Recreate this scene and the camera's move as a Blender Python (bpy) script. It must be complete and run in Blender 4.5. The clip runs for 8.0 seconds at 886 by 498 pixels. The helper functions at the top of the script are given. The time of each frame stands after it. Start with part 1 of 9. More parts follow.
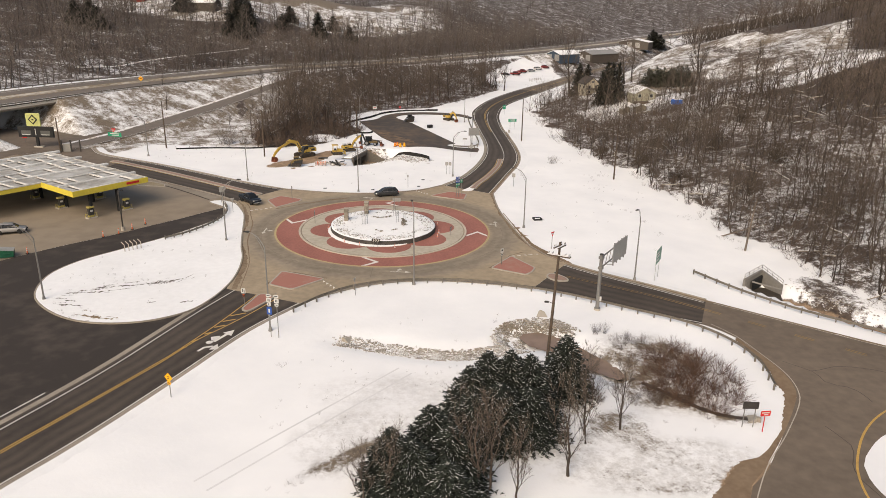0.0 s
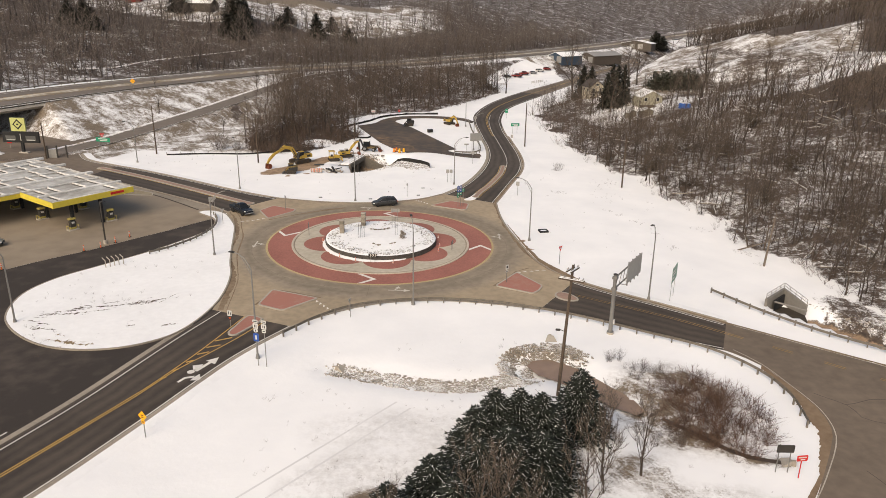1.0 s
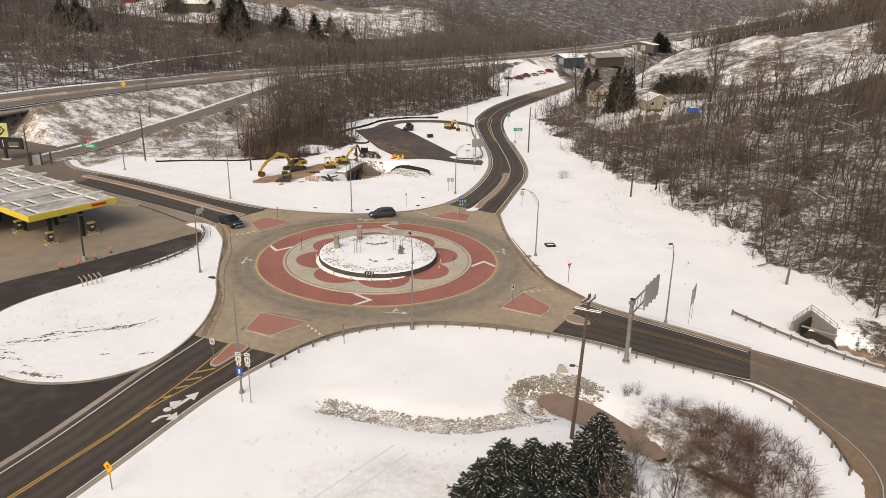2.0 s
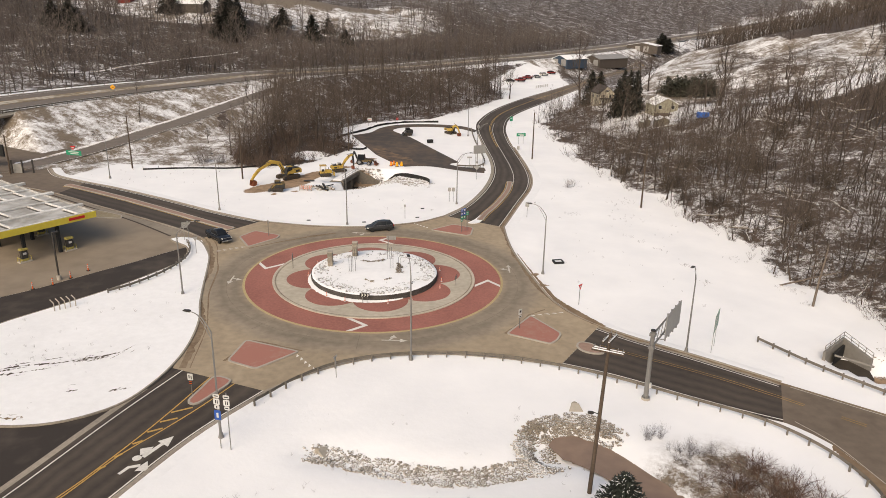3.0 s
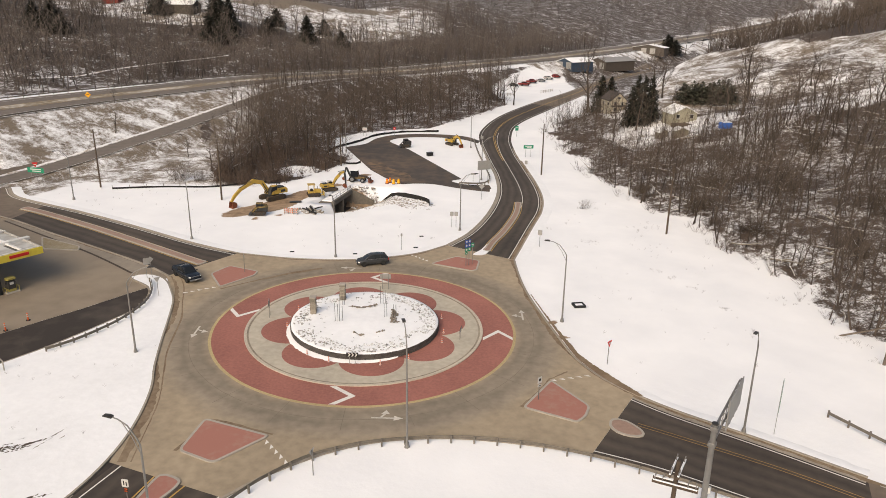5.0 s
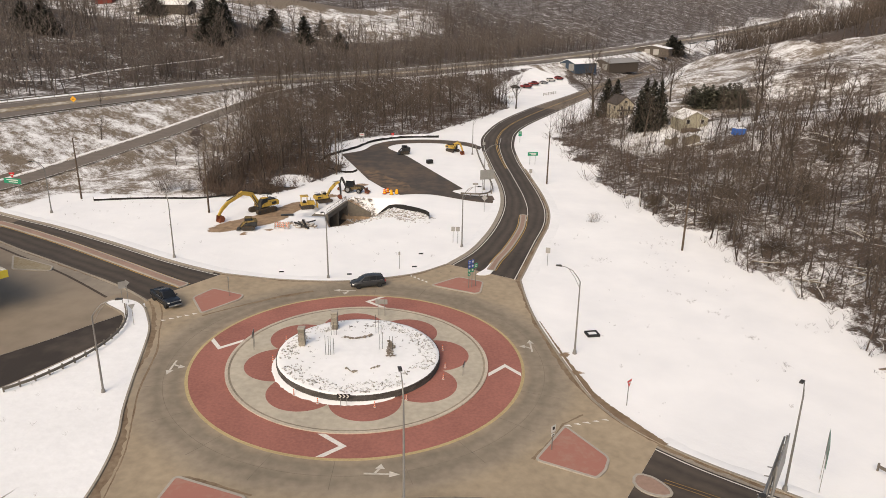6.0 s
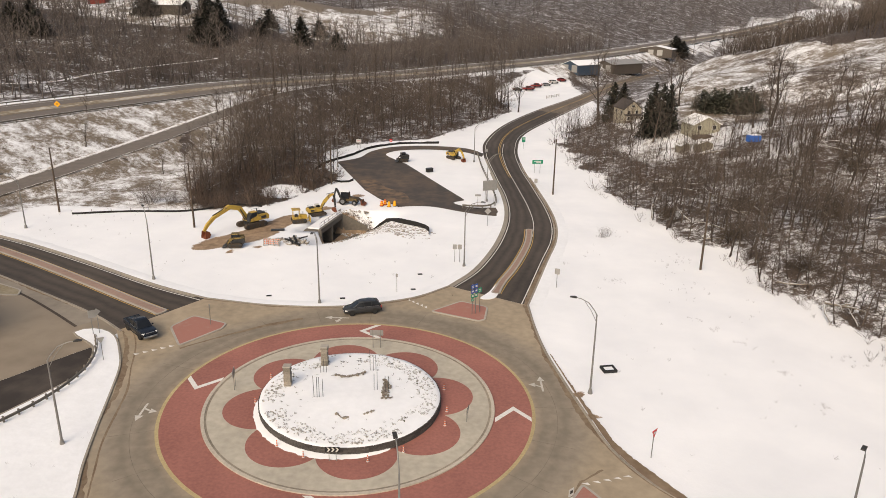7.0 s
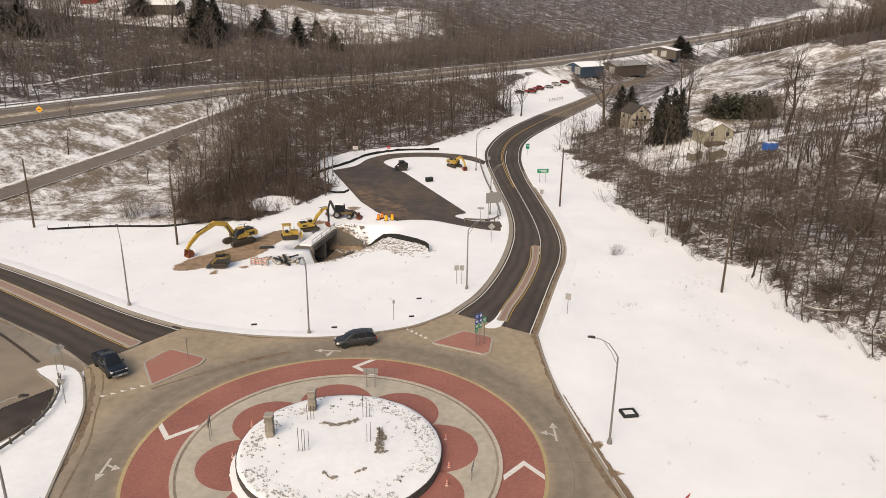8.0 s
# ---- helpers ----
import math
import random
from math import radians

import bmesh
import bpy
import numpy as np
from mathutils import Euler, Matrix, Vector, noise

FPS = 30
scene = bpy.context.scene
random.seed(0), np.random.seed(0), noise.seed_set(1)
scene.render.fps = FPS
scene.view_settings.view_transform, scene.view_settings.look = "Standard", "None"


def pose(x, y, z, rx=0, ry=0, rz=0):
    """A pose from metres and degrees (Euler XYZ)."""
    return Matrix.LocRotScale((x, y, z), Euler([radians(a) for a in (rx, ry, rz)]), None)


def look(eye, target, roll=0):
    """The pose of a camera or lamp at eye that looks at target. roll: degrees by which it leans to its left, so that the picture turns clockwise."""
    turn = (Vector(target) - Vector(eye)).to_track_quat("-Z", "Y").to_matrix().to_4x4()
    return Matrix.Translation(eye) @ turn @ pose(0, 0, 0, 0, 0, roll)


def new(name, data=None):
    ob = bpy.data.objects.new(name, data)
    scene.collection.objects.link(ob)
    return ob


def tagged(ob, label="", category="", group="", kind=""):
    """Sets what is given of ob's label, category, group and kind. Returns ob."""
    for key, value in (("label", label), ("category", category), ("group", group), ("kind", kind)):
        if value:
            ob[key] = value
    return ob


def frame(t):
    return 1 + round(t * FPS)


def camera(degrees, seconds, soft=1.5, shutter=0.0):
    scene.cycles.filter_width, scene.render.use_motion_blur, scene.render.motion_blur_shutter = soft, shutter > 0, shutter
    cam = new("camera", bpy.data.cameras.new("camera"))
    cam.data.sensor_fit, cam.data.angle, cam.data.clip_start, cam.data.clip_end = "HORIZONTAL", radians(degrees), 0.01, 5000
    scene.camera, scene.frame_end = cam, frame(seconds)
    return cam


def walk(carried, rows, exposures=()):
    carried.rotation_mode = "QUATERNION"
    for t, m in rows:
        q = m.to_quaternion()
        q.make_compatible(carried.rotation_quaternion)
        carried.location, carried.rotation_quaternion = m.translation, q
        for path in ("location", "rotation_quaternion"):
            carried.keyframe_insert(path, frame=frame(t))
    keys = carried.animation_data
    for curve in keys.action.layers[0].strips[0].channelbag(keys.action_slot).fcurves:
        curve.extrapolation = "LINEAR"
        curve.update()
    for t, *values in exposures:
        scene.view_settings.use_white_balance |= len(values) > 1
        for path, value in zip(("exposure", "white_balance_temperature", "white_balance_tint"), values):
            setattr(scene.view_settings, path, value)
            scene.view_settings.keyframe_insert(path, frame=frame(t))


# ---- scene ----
cam = camera(62.96, 8.0, 0.8)
# seconds, the eye, and the heading, tilt and roll in degrees; the drone flies almost straight and level
ROWS = [
    (0.0, 11.159, -125.573, 39.266, 0.125, -18.859, 0.714),
    (1.0, 10.871, -118.214, 39.234, 0.100, -18.803, 0.776),
    (2.0, 10.597, -110.424, 39.256, 0.070, -18.764, 0.817),
    (3.0, 10.335, -102.258, 39.329, 0.043, -18.742, 0.836),
    (4.0, 10.083, -93.772, 39.449, 0.017, -18.734, 0.841),
    (5.0, 9.843, -85.023, 39.616, -0.008, -18.739, 0.838),
    (6.0, 9.613, -76.065, 39.823, -0.033, -18.758, 0.833),
    (7.0, 9.392, -66.954, 40.069, -0.057, -18.787, 0.830),
    (8.0, 9.181, -57.748, 40.350, -0.082, -18.827, 0.835),
]
walk(cam, [(t, pose(x, y, z, 0, 0, yaw) @ pose(0, 0, 0, 90 + tilt) @ pose(0, 0, 0, 0, 0, roll)) for t, x, y, z, yaw, tilt, roll in ROWS], [(0.0, 0.0, 7150, 10), (8.0, 0.0, 7150, 10)])
import mathutils
from mathutils.geometry import tessellate_polygon


# ---- light: a bright overcast winter sky with a weak, wide sun ----
world = bpy.data.worlds.new("winter_sky")
scene.world = world
world.use_nodes = True
_n, _l = world.node_tree.nodes, world.node_tree.links
_sky = _n.new("ShaderNodeTexSky")
_sky.sky_type, _sky.sun_disc = "NISHITA", False
SUN_ELEV, SUN_AZ = radians(38), radians(205)
_sky.sun_elevation, _sky.sun_rotation = SUN_ELEV, SUN_AZ
_sky.air_density, _sky.dust_density, _sky.ozone_density = 1.0, 4.0, 0.6
_n["Background"].inputs["Strength"].default_value = 0.15
_l.new(_sky.outputs[0], _n["Background"].inputs["Color"])
_sun = new("sun", bpy.data.lights.new("sun", "SUN"))
_sun.data.energy, _sun.data.angle, _sun.data.color = 1.9, radians(46), (1.0, 0.95, 0.88)
_sd = Vector((math.sin(SUN_AZ) * math.cos(SUN_ELEV), math.cos(SUN_AZ) * math.cos(SUN_ELEV), math.sin(SUN_ELEV)))
_sun.matrix_world = look(_sd * 50, (0, 0, 0))


# ---- materials ----
MATS = {}


def mat(name, col, rough=0.8, metal=0.0, var=0.15, scale=1.0, col2=None, big=0.12, bump=0.3, bscale=None, isl=0.0, thr=None):
    """A material with colour varied at two scales, fine relief and, with isl, a shade of its own for each piece."""
    if name in MATS:
        return MATS[name]
    m = bpy.data.materials.new(name)
    m.use_nodes = True
    nt = m.node_tree
    N, L = nt.nodes, nt.links
    b = N["Principled BSDF"]
    b.inputs["Roughness"].default_value, b.inputs["Metallic"].default_value = rough, metal
    b.inputs["Specular IOR Level"].default_value = 0.3
    geo = N.new("ShaderNodeNewGeometry")
    n1, n2 = N.new("ShaderNodeTexNoise"), N.new("ShaderNodeTexNoise")
    n1.inputs["Scale"].default_value, n1.inputs["Detail"].default_value = 2.2 * scale, 6
    n2.inputs["Scale"].default_value, n2.inputs["Detail"].default_value = big, 3
    L.new(geo.outputs["Position"], n1.inputs["Vector"])
    L.new(geo.outputs["Position"], n2.inputs["Vector"])
    add = N.new("ShaderNodeMath")
    add.operation = "ADD"
    L.new(n1.outputs["Fac"], add.inputs[0])
    L.new(n2.outputs["Fac"], add.inputs[1])
    ramp = N.new("ShaderNodeValToRGB")
    c = Vector(col)
    d = Vector(col2) if col2 else c * (1 + var)
    a = c if col2 else c * (1 - var)
    lo, hi = thr if thr else (0.35, 0.68)
    ramp.color_ramp.elements[0].position, ramp.color_ramp.elements[1].position = lo, hi
    ramp.color_ramp.elements[0].color, ramp.color_ramp.elements[1].color = (*a, 1), (*d, 1)
    half = N.new("ShaderNodeMath")
    half.operation = "MULTIPLY"
    half.inputs[1].default_value = 0.5
    L.new(add.outputs[0], half.inputs[0])
    L.new(half.outputs[0], ramp.inputs["Fac"])
    out = ramp.outputs["Color"]
    if isl:
        hsv = N.new("ShaderNodeHueSaturation")
        info = N.new("ShaderNodeObjectInfo")
        ad = N.new("ShaderNodeMath")
        ad.operation = "ADD"
        wrap = N.new("ShaderNodeMath")
        wrap.operation = "FRACT"
        L.new(geo.outputs["Random Per Island"], ad.inputs[0])
        L.new(info.outputs["Random"], ad.inputs[1])
        L.new(ad.outputs[0], wrap.inputs[0])
        mr = N.new("ShaderNodeMapRange")
        mr.inputs["To Min"].default_value, mr.inputs["To Max"].default_value = 1 - isl, 1 + isl
        L.new(wrap.outputs[0], mr.inputs["Value"])
        L.new(mr.outputs[0], hsv.inputs["Value"])
        L.new(out, hsv.inputs["Color"])
        out = hsv.outputs["Color"]
    L.new(out, b.inputs["Base Color"])
    if bump:
        bp, n3 = N.new("ShaderNodeBump"), N.new("ShaderNodeTexNoise")
        n3.inputs["Scale"].default_value, n3.inputs["Detail"].default_value = bscale or 9 * scale, 5
        L.new(geo.outputs["Position"], n3.inputs["Vector"])
        L.new(n3.outputs["Fac"], bp.inputs["Height"])
        bp.inputs["Strength"].default_value, bp.inputs["Distance"].default_value = bump, 0.05
        L.new(bp.outputs[0], b.inputs["Normal"])
    MATS[name] = m
    return m


def snow_on_top(m, lo=1.12):
    """Snow lying in patches on whatever faces up."""
    N, L = m.node_tree.nodes, m.node_tree.links
    b = N["Principled BSDF"]
    old = b.inputs["Base Color"].links[0].from_socket
    geo, sep, nz = N.new("ShaderNodeNewGeometry"), N.new("ShaderNodeSeparateXYZ"), N.new("ShaderNodeTexNoise")
    nz.inputs["Scale"].default_value = 0.5
    L.new(geo.outputs["Position"], nz.inputs["Vector"])
    L.new(geo.outputs["Normal"], sep.inputs[0])
    ad, mr, mix = N.new("ShaderNodeMath"), N.new("ShaderNodeMapRange"), N.new("ShaderNodeMix")
    L.new(sep.outputs["Z"], ad.inputs[0])
    L.new(nz.outputs["Fac"], ad.inputs[1])
    mr.inputs["From Min"].default_value, mr.inputs["From Max"].default_value = lo, lo + 0.18
    L.new(ad.outputs[0], mr.inputs["Value"])
    mix.data_type = "RGBA"
    mix.inputs["B"].default_value = (0.7, 0.69, 0.68, 1)
    L.new(mr.outputs[0], mix.inputs["Factor"])
    L.new(old, mix.inputs["A"])
    L.new(mix.outputs["Result"], b.inputs["Base Color"])


def ground_material():
    """Snow over the whole land, with leaf litter, dead grass and bare soil where the mesh's cover attributes say so."""
    m = bpy.data.materials.new("snowy_ground")
    m.use_nodes = True
    N, L = m.node_tree.nodes, m.node_tree.links
    b = N["Principled BSDF"]
    b.inputs["Roughness"].default_value, b.inputs["Specular IOR Level"].default_value = 0.75, 0.25
    geo = N.new("ShaderNodeNewGeometry")

    def nz(scale, detail=5, rough=0.6):
        n = N.new("ShaderNodeTexNoise")
        n.inputs["Scale"].default_value, n.inputs["Detail"].default_value, n.inputs["Roughness"].default_value = scale, detail, rough
        L.new(geo.outputs["Position"], n.inputs["Vector"])
        return n.outputs["Fac"]

    def ramp(fac, stops):
        r = N.new("ShaderNodeValToRGB")
        e = r.color_ramp.elements
        e[0].position, e[0].color, e[1].position, e[1].color = stops[0][0], (*stops[0][1], 1), stops[-1][0], (*stops[-1][1], 1)
        for p, c in stops[1:-1]:
            e.new(p).color = (*c, 1)
        L.new(fac, r.inputs["Fac"])
        return r.outputs["Color"]

    def math_(op, a, c):
        k = N.new("ShaderNodeMath")
        k.operation = op
        k.use_clamp = op == "MULTIPLY_ADD"
        for i, v in enumerate((a, c)):
            if isinstance(v, (int, float)):
                k.inputs[i].default_value = v
            else:
                L.new(v, k.inputs[i])
        return k.outputs[0]

    def mix(fac, a, c):
        k = N.new("ShaderNodeMix")
        k.data_type = "RGBA"
        L.new(fac, k.inputs["Factor"])
        L.new(a, k.inputs["A"])
        L.new(c, k.inputs["B"])
        return k.outputs["Result"]

    snow = ramp(nz(0.09, 4), [(0.3, (0.78, 0.775, 0.78)), (0.7, (0.87, 0.86, 0.855))])
    litter = ramp(nz(1.4, 6), [(0.3, (0.04, 0.029, 0.023)), (0.55, (0.08, 0.059, 0.046)), (0.75, (0.14, 0.108, 0.084))])
    grass = ramp(nz(2.0, 6), [(0.3, (0.11, 0.086, 0.064)), (0.7, (0.24, 0.19, 0.14))])
    soil = ramp(nz(0.8, 6), [(0.3, (0.18, 0.12, 0.075)), (0.7, (0.38, 0.265, 0.17))])
    # dead grass showing through thin snow
    thin, fine = N.new("ShaderNodeAttribute"), N.new("ShaderNodeMapRange")
    thin.attribute_name = "tuft"
    fine.inputs["From Min"].default_value, fine.inputs["From Max"].default_value = 0.42, 0.68
    L.new(math_("ADD", math_("MULTIPLY", nz(1.3, 6, 0.75), 0.6), math_("MULTIPLY", nz(0.22, 4), 0.4)), fine.inputs["Value"])
    much = N.new("ShaderNodeMapRange")
    much.inputs["From Min"].default_value, much.inputs["From Max"].default_value, much.inputs["To Max"].default_value = 0.3, 0.48, 0.75
    L.new(thin.outputs["Fac"], much.inputs["Value"])
    col = mix(math_("MULTIPLY", fine.outputs[0], much.outputs[0]), snow, grass)
    for attr, cover, lo in (("tuft", grass, 0.5), ("litter", litter, 0.5), ("soil", soil, 0.5)):
        at = N.new("ShaderNodeAttribute")
        at.attribute_name = attr
        wa, wb, wc = (0.3, 0.42, 0.28) if attr == "litter" else (0.45, 0.33, 0.22)
        grain = math_("ADD", math_("ADD", math_("MULTIPLY", nz(0.11, 5, 0.65), wa), math_("MULTIPLY", nz(0.7, 6, 0.75), wb)), math_("MULTIPLY", nz(3.5, 4, 0.75), wc))
        s = math_("SUBTRACT", math_("ADD", grain, at.outputs["Fac"]), 1.0)
        k = N.new("ShaderNodeMapRange")
        k.inputs["From Min"].default_value, k.inputs["From Max"].default_value = -0.035, 0.045
        L.new(s, k.inputs["Value"])
        col = mix(k.outputs[0], col, cover)
    L.new(col, b.inputs["Base Color"])
    bp = N.new("ShaderNodeBump")
    bp.inputs["Strength"].default_value, bp.inputs["Distance"].default_value = 0.22, 0.25
    L.new(math_("ADD", nz(0.35, 6, 0.6), math_("MULTIPLY", nz(3.0, 4), 0.25)), bp.inputs["Height"])
    L.new(bp.outputs[0], b.inputs["Normal"])
    return m


def ring_concrete():
    """Tan concrete, browner where dirt lies and darker along the two circles that tyres have worn."""
    m = mat("stained_concrete", (0.3, 0.247, 0.185), 0.85, var=0.2, scale=0.5, big=0.09, bump=0.15)
    N, L = m.node_tree.nodes, m.node_tree.links
    b = N["Principled BSDF"]
    old = b.inputs["Base Color"].links[0].from_socket
    geo, flat, ln = N.new("ShaderNodeNewGeometry"), N.new("ShaderNodeVectorMath"), N.new("ShaderNodeVectorMath")
    flat.operation, ln.operation = "MULTIPLY", "LENGTH"
    flat.inputs[1].default_value = (1, 1, 0)
    L.new(geo.outputs["Position"], flat.inputs[0])
    L.new(flat.outputs[0], ln.inputs[0])
    nz, wob, scl = N.new("ShaderNodeTexNoise"), N.new("ShaderNodeMath"), N.new("ShaderNodeMath")
    nz.inputs["Scale"].default_value, nz.inputs["Detail"].default_value = 0.35, 6
    L.new(geo.outputs["Position"], nz.inputs["Vector"])
    wob.operation, scl.operation = "MULTIPLY_ADD", "DIVIDE"
    L.new(nz.outputs["Fac"], wob.inputs[0])
    wob.inputs[1].default_value = 1.6
    L.new(ln.outputs["Value"], wob.inputs[2])
    L.new(wob.outputs[0], scl.inputs[0])
    scl.inputs[1].default_value = 30.0
    ramp, mul = N.new("ShaderNodeValToRGB"), N.new("ShaderNodeMix")
    e = ramp.color_ramp.elements
    e[0].position, e[0].color, e[1].position, e[1].color = 0.665, (1.05, 1.0, 0.95, 1), 0.88, (1.12, 1.08, 1.0, 1)
    for p, c in ((0.7, 0.74), (0.735, 0.84), (0.77, 0.72), (0.815, 0.92)):
        e.new(p).color = (c, c, c, 1)
    L.new(scl.outputs[0], ramp.inputs["Fac"])
    mul.data_type, mul.blend_type = "RGBA", "MULTIPLY"
    mul.inputs["Factor"].default_value = 1
    L.new(old, mul.inputs["A"])
    L.new(ramp.outputs["Color"], mul.inputs["B"])
    L.new(mul.outputs["Result"], b.inputs["Base Color"])
    return m


def tyre_worn(m):
    """Soft paler bands with ragged edges where tyres have polished and muddied the lanes, by the strip's lane attribute."""
    N, L = m.node_tree.nodes, m.node_tree.links
    b = N["Principled BSDF"]
    old = b.inputs["Base Color"].links[0].from_socket
    at, geo, nz, mx, ramp, mix = N.new("ShaderNodeAttribute"), N.new("ShaderNodeNewGeometry"), N.new("ShaderNodeTexNoise"), N.new("ShaderNodeMath"), N.new("ShaderNodeValToRGB"), N.new("ShaderNodeMix")
    at.attribute_name = "lane"
    nz.inputs["Scale"].default_value, nz.inputs["Detail"].default_value = 0.22, 5
    L.new(geo.outputs["Position"], nz.inputs["Vector"])
    mx.operation = "MULTIPLY_ADD"
    mx.inputs[1].default_value, mx.inputs[2].default_value = 0.14, -0.07
    L.new(nz.outputs["Fac"], mx.inputs[0])
    ad = N.new("ShaderNodeMath")
    ad.operation = "ADD"
    L.new(at.outputs["Fac"], ad.inputs[0])
    L.new(mx.outputs[0], ad.inputs[1])
    e = ramp.color_ramp.elements
    e[0].position, e[0].color, e[1].position, e[1].color = 0.0, (0.75, 0.75, 0.75, 1), 1.0, (0.75, 0.75, 0.75, 1)
    for p, c in ((0.09, 0.2), (0.17, 0.8), (0.24, 0.25), (0.33, 0.85), (0.42, 0.2), (0.5, 0.7), (0.58, 0.2), (0.66, 0.8), (0.75, 0.25), (0.83, 0.85), (0.92, 0.2)):
        e.new(p).color = (c, c, c, 1)
    L.new(ad.outputs[0], ramp.inputs["Fac"])
    patch, much = N.new("ShaderNodeTexNoise"), N.new("ShaderNodeMath")
    patch.inputs["Scale"].default_value, patch.inputs["Detail"].default_value = 0.1, 4
    L.new(geo.outputs["Position"], patch.inputs["Vector"])
    much.operation = "MULTIPLY"
    L.new(patch.outputs["Fac"], much.inputs[0])
    L.new(ramp.outputs["Color"], much.inputs[1])
    mix.data_type = "RGBA"
    mix.inputs["B"].default_value = (0.135, 0.107, 0.083, 1)
    L.new(much.outputs[0], mix.inputs["Factor"])
    L.new(old, mix.inputs["A"])
    L.new(mix.outputs["Result"], b.inputs["Base Color"])


M_GROUND = ground_material()
M_ASPHALT_ROAD = mat("driven_asphalt", (0.042, 0.034, 0.029), 0.85, var=0.3, scale=0.6, big=0.05, bump=0.15)
tyre_worn(M_ASPHALT_ROAD)
M_OLD = mat("old_asphalt", (0.152, 0.119, 0.091), 0.9, var=0.22, scale=0.35, big=0.06, bump=0.15)
M_HWY = mat("highway_asphalt", (0.15, 0.126, 0.107), 0.9, var=0.18, scale=0.3, big=0.04, bump=0.1)
M_LOT = mat("tan_concrete", (0.265, 0.215, 0.16), 0.85, col2=(0.19, 0.15, 0.11), thr=(0.46, 0.74), scale=0.16, big=0.05, bump=0.1)
M_CONC = ring_concrete()
M_INNER = mat("beige_concrete", (0.44, 0.39, 0.31), 0.8, var=0.18, scale=0.6, big=0.15, bump=0.15)
M_CONC2 = mat("pale_concrete", (0.36, 0.325, 0.275), 0.8, var=0.12, scale=1.0, bump=0.2)
M_KERB = mat("kerb_concrete", (0.30, 0.26, 0.21), 0.85, var=0.25, scale=1.5)
M_RED = mat("red_brick_concrete", (0.305, 0.124, 0.098), 0.85, var=0.2, scale=1.5, big=0.15)
M_BUFF = mat("buff_edge_line", (0.42, 0.33, 0.17), 0.8, var=0.2, scale=2)
M_WHITE = mat("white_paint", (0.68, 0.65, 0.6), 0.6, var=0.15, scale=2)
M_YELLOW = mat("yellow_paint", (0.47, 0.29, 0.08), 0.6, var=0.2, scale=2)
M_MUD = mat("road_mud", (0.15, 0.1, 0.062), 0.95, col2=(0.27, 0.205, 0.14), thr=(0.36, 0.68), scale=0.9, big=0.3)
M_SNOW = mat("snow", (0.815, 0.81, 0.81), 0.75, var=0.05, scale=0.5, bump=0.5, bscale=2)
M_STEEL = mat("galvanised_steel", (0.24, 0.23, 0.215), 0.5, 0.6, var=0.12, bump=0)
M_DARKSTEEL = mat("dark_metal", (0.06, 0.055, 0.05), 0.55, 0.5, var=0.2, bump=0)
M_RUSTSTEEL = mat("weathered_rail", (0.19, 0.168, 0.14), 0.65, 0.4, var=0.2, bump=0)
M_WOODPOLE = mat("treated_pole_wood", (0.085, 0.062, 0.045), 0.9, var=0.3, scale=2)
M_STONE = mat("wall_stone", (0.075, 0.068, 0.062), 0.9, var=0.35, scale=3, isl=0.25)
M_PILLAR = mat("pillar_stone", (0.24, 0.21, 0.17), 0.9, var=0.3, scale=3, isl=0.25)
M_BARK = mat("grey_brown_bark", (0.07, 0.054, 0.044), 0.95, var=0.3, scale=1.5, big=0.05, isl=0.3, bump=0)
snow_on_top(M_BARK, 1.22)
M_TWIG = mat("bare_twigs", (0.118, 0.092, 0.073), 0.95, var=0.3, scale=0.3, big=0.03, isl=0.4, bump=0)
# bark and twigs of the far woods, with distance haze put into their colours
M_HAZEBARK = mat("pale_grey_bark", (0.1, 0.083, 0.073), 0.95, var=0.3, scale=1.5, big=0.04, isl=0.35, bump=0)
M_FARHAZETWIG = mat("distant_grey_twigs", (0.12, 0.106, 0.101), 0.95, var=0.3, scale=0.1, big=0.02, isl=0.4, bump=0)
M_HAZETWIG = mat("grey_twigs", (0.155, 0.127, 0.109), 0.95, var=0.3, scale=0.3, big=0.02, isl=0.4, bump=0)
M_BRUSH = mat("brown_brush", (0.098, 0.069, 0.053), 0.95, var=0.35, scale=0.3, isl=0.4, bump=0)
M_VINE = mat("olive_brown_vine", (0.074, 0.055, 0.038), 0.95, var=0.3, scale=0.4, isl=0.4, bump=0)
M_LOG = mat("weathered_dead_wood", (0.27, 0.23, 0.18), 0.9, var=0.3, scale=1, isl=0.3, bump=0)
snow_on_top(M_LOG)
M_PINE = mat("grey_green_pine_needles", (0.045, 0.044, 0.034), 0.85, var=0.4, scale=1, isl=0.5, bump=0)
M_NEEDLE = mat("spruce_needles", (0.026, 0.031, 0.024), 0.85, var=0.4, scale=2, isl=0.5, bump=0)
M_HEDGE = mat("olive_conifer_needles", (0.1, 0.098, 0.072), 0.85, var=0.4, scale=1, isl=0.5, bump=0)
M_WATER = mat("muddy_water", (0.26, 0.18, 0.13), 0.25, var=0.15, scale=0.3, bump=0.05)
M_BLACK = mat("black_rubber", (0.02, 0.02, 0.02), 0.8, var=0.3)
M_GLASS = mat("dark_glass", (0.015, 0.017, 0.02), 0.08, var=0.1, bump=0)


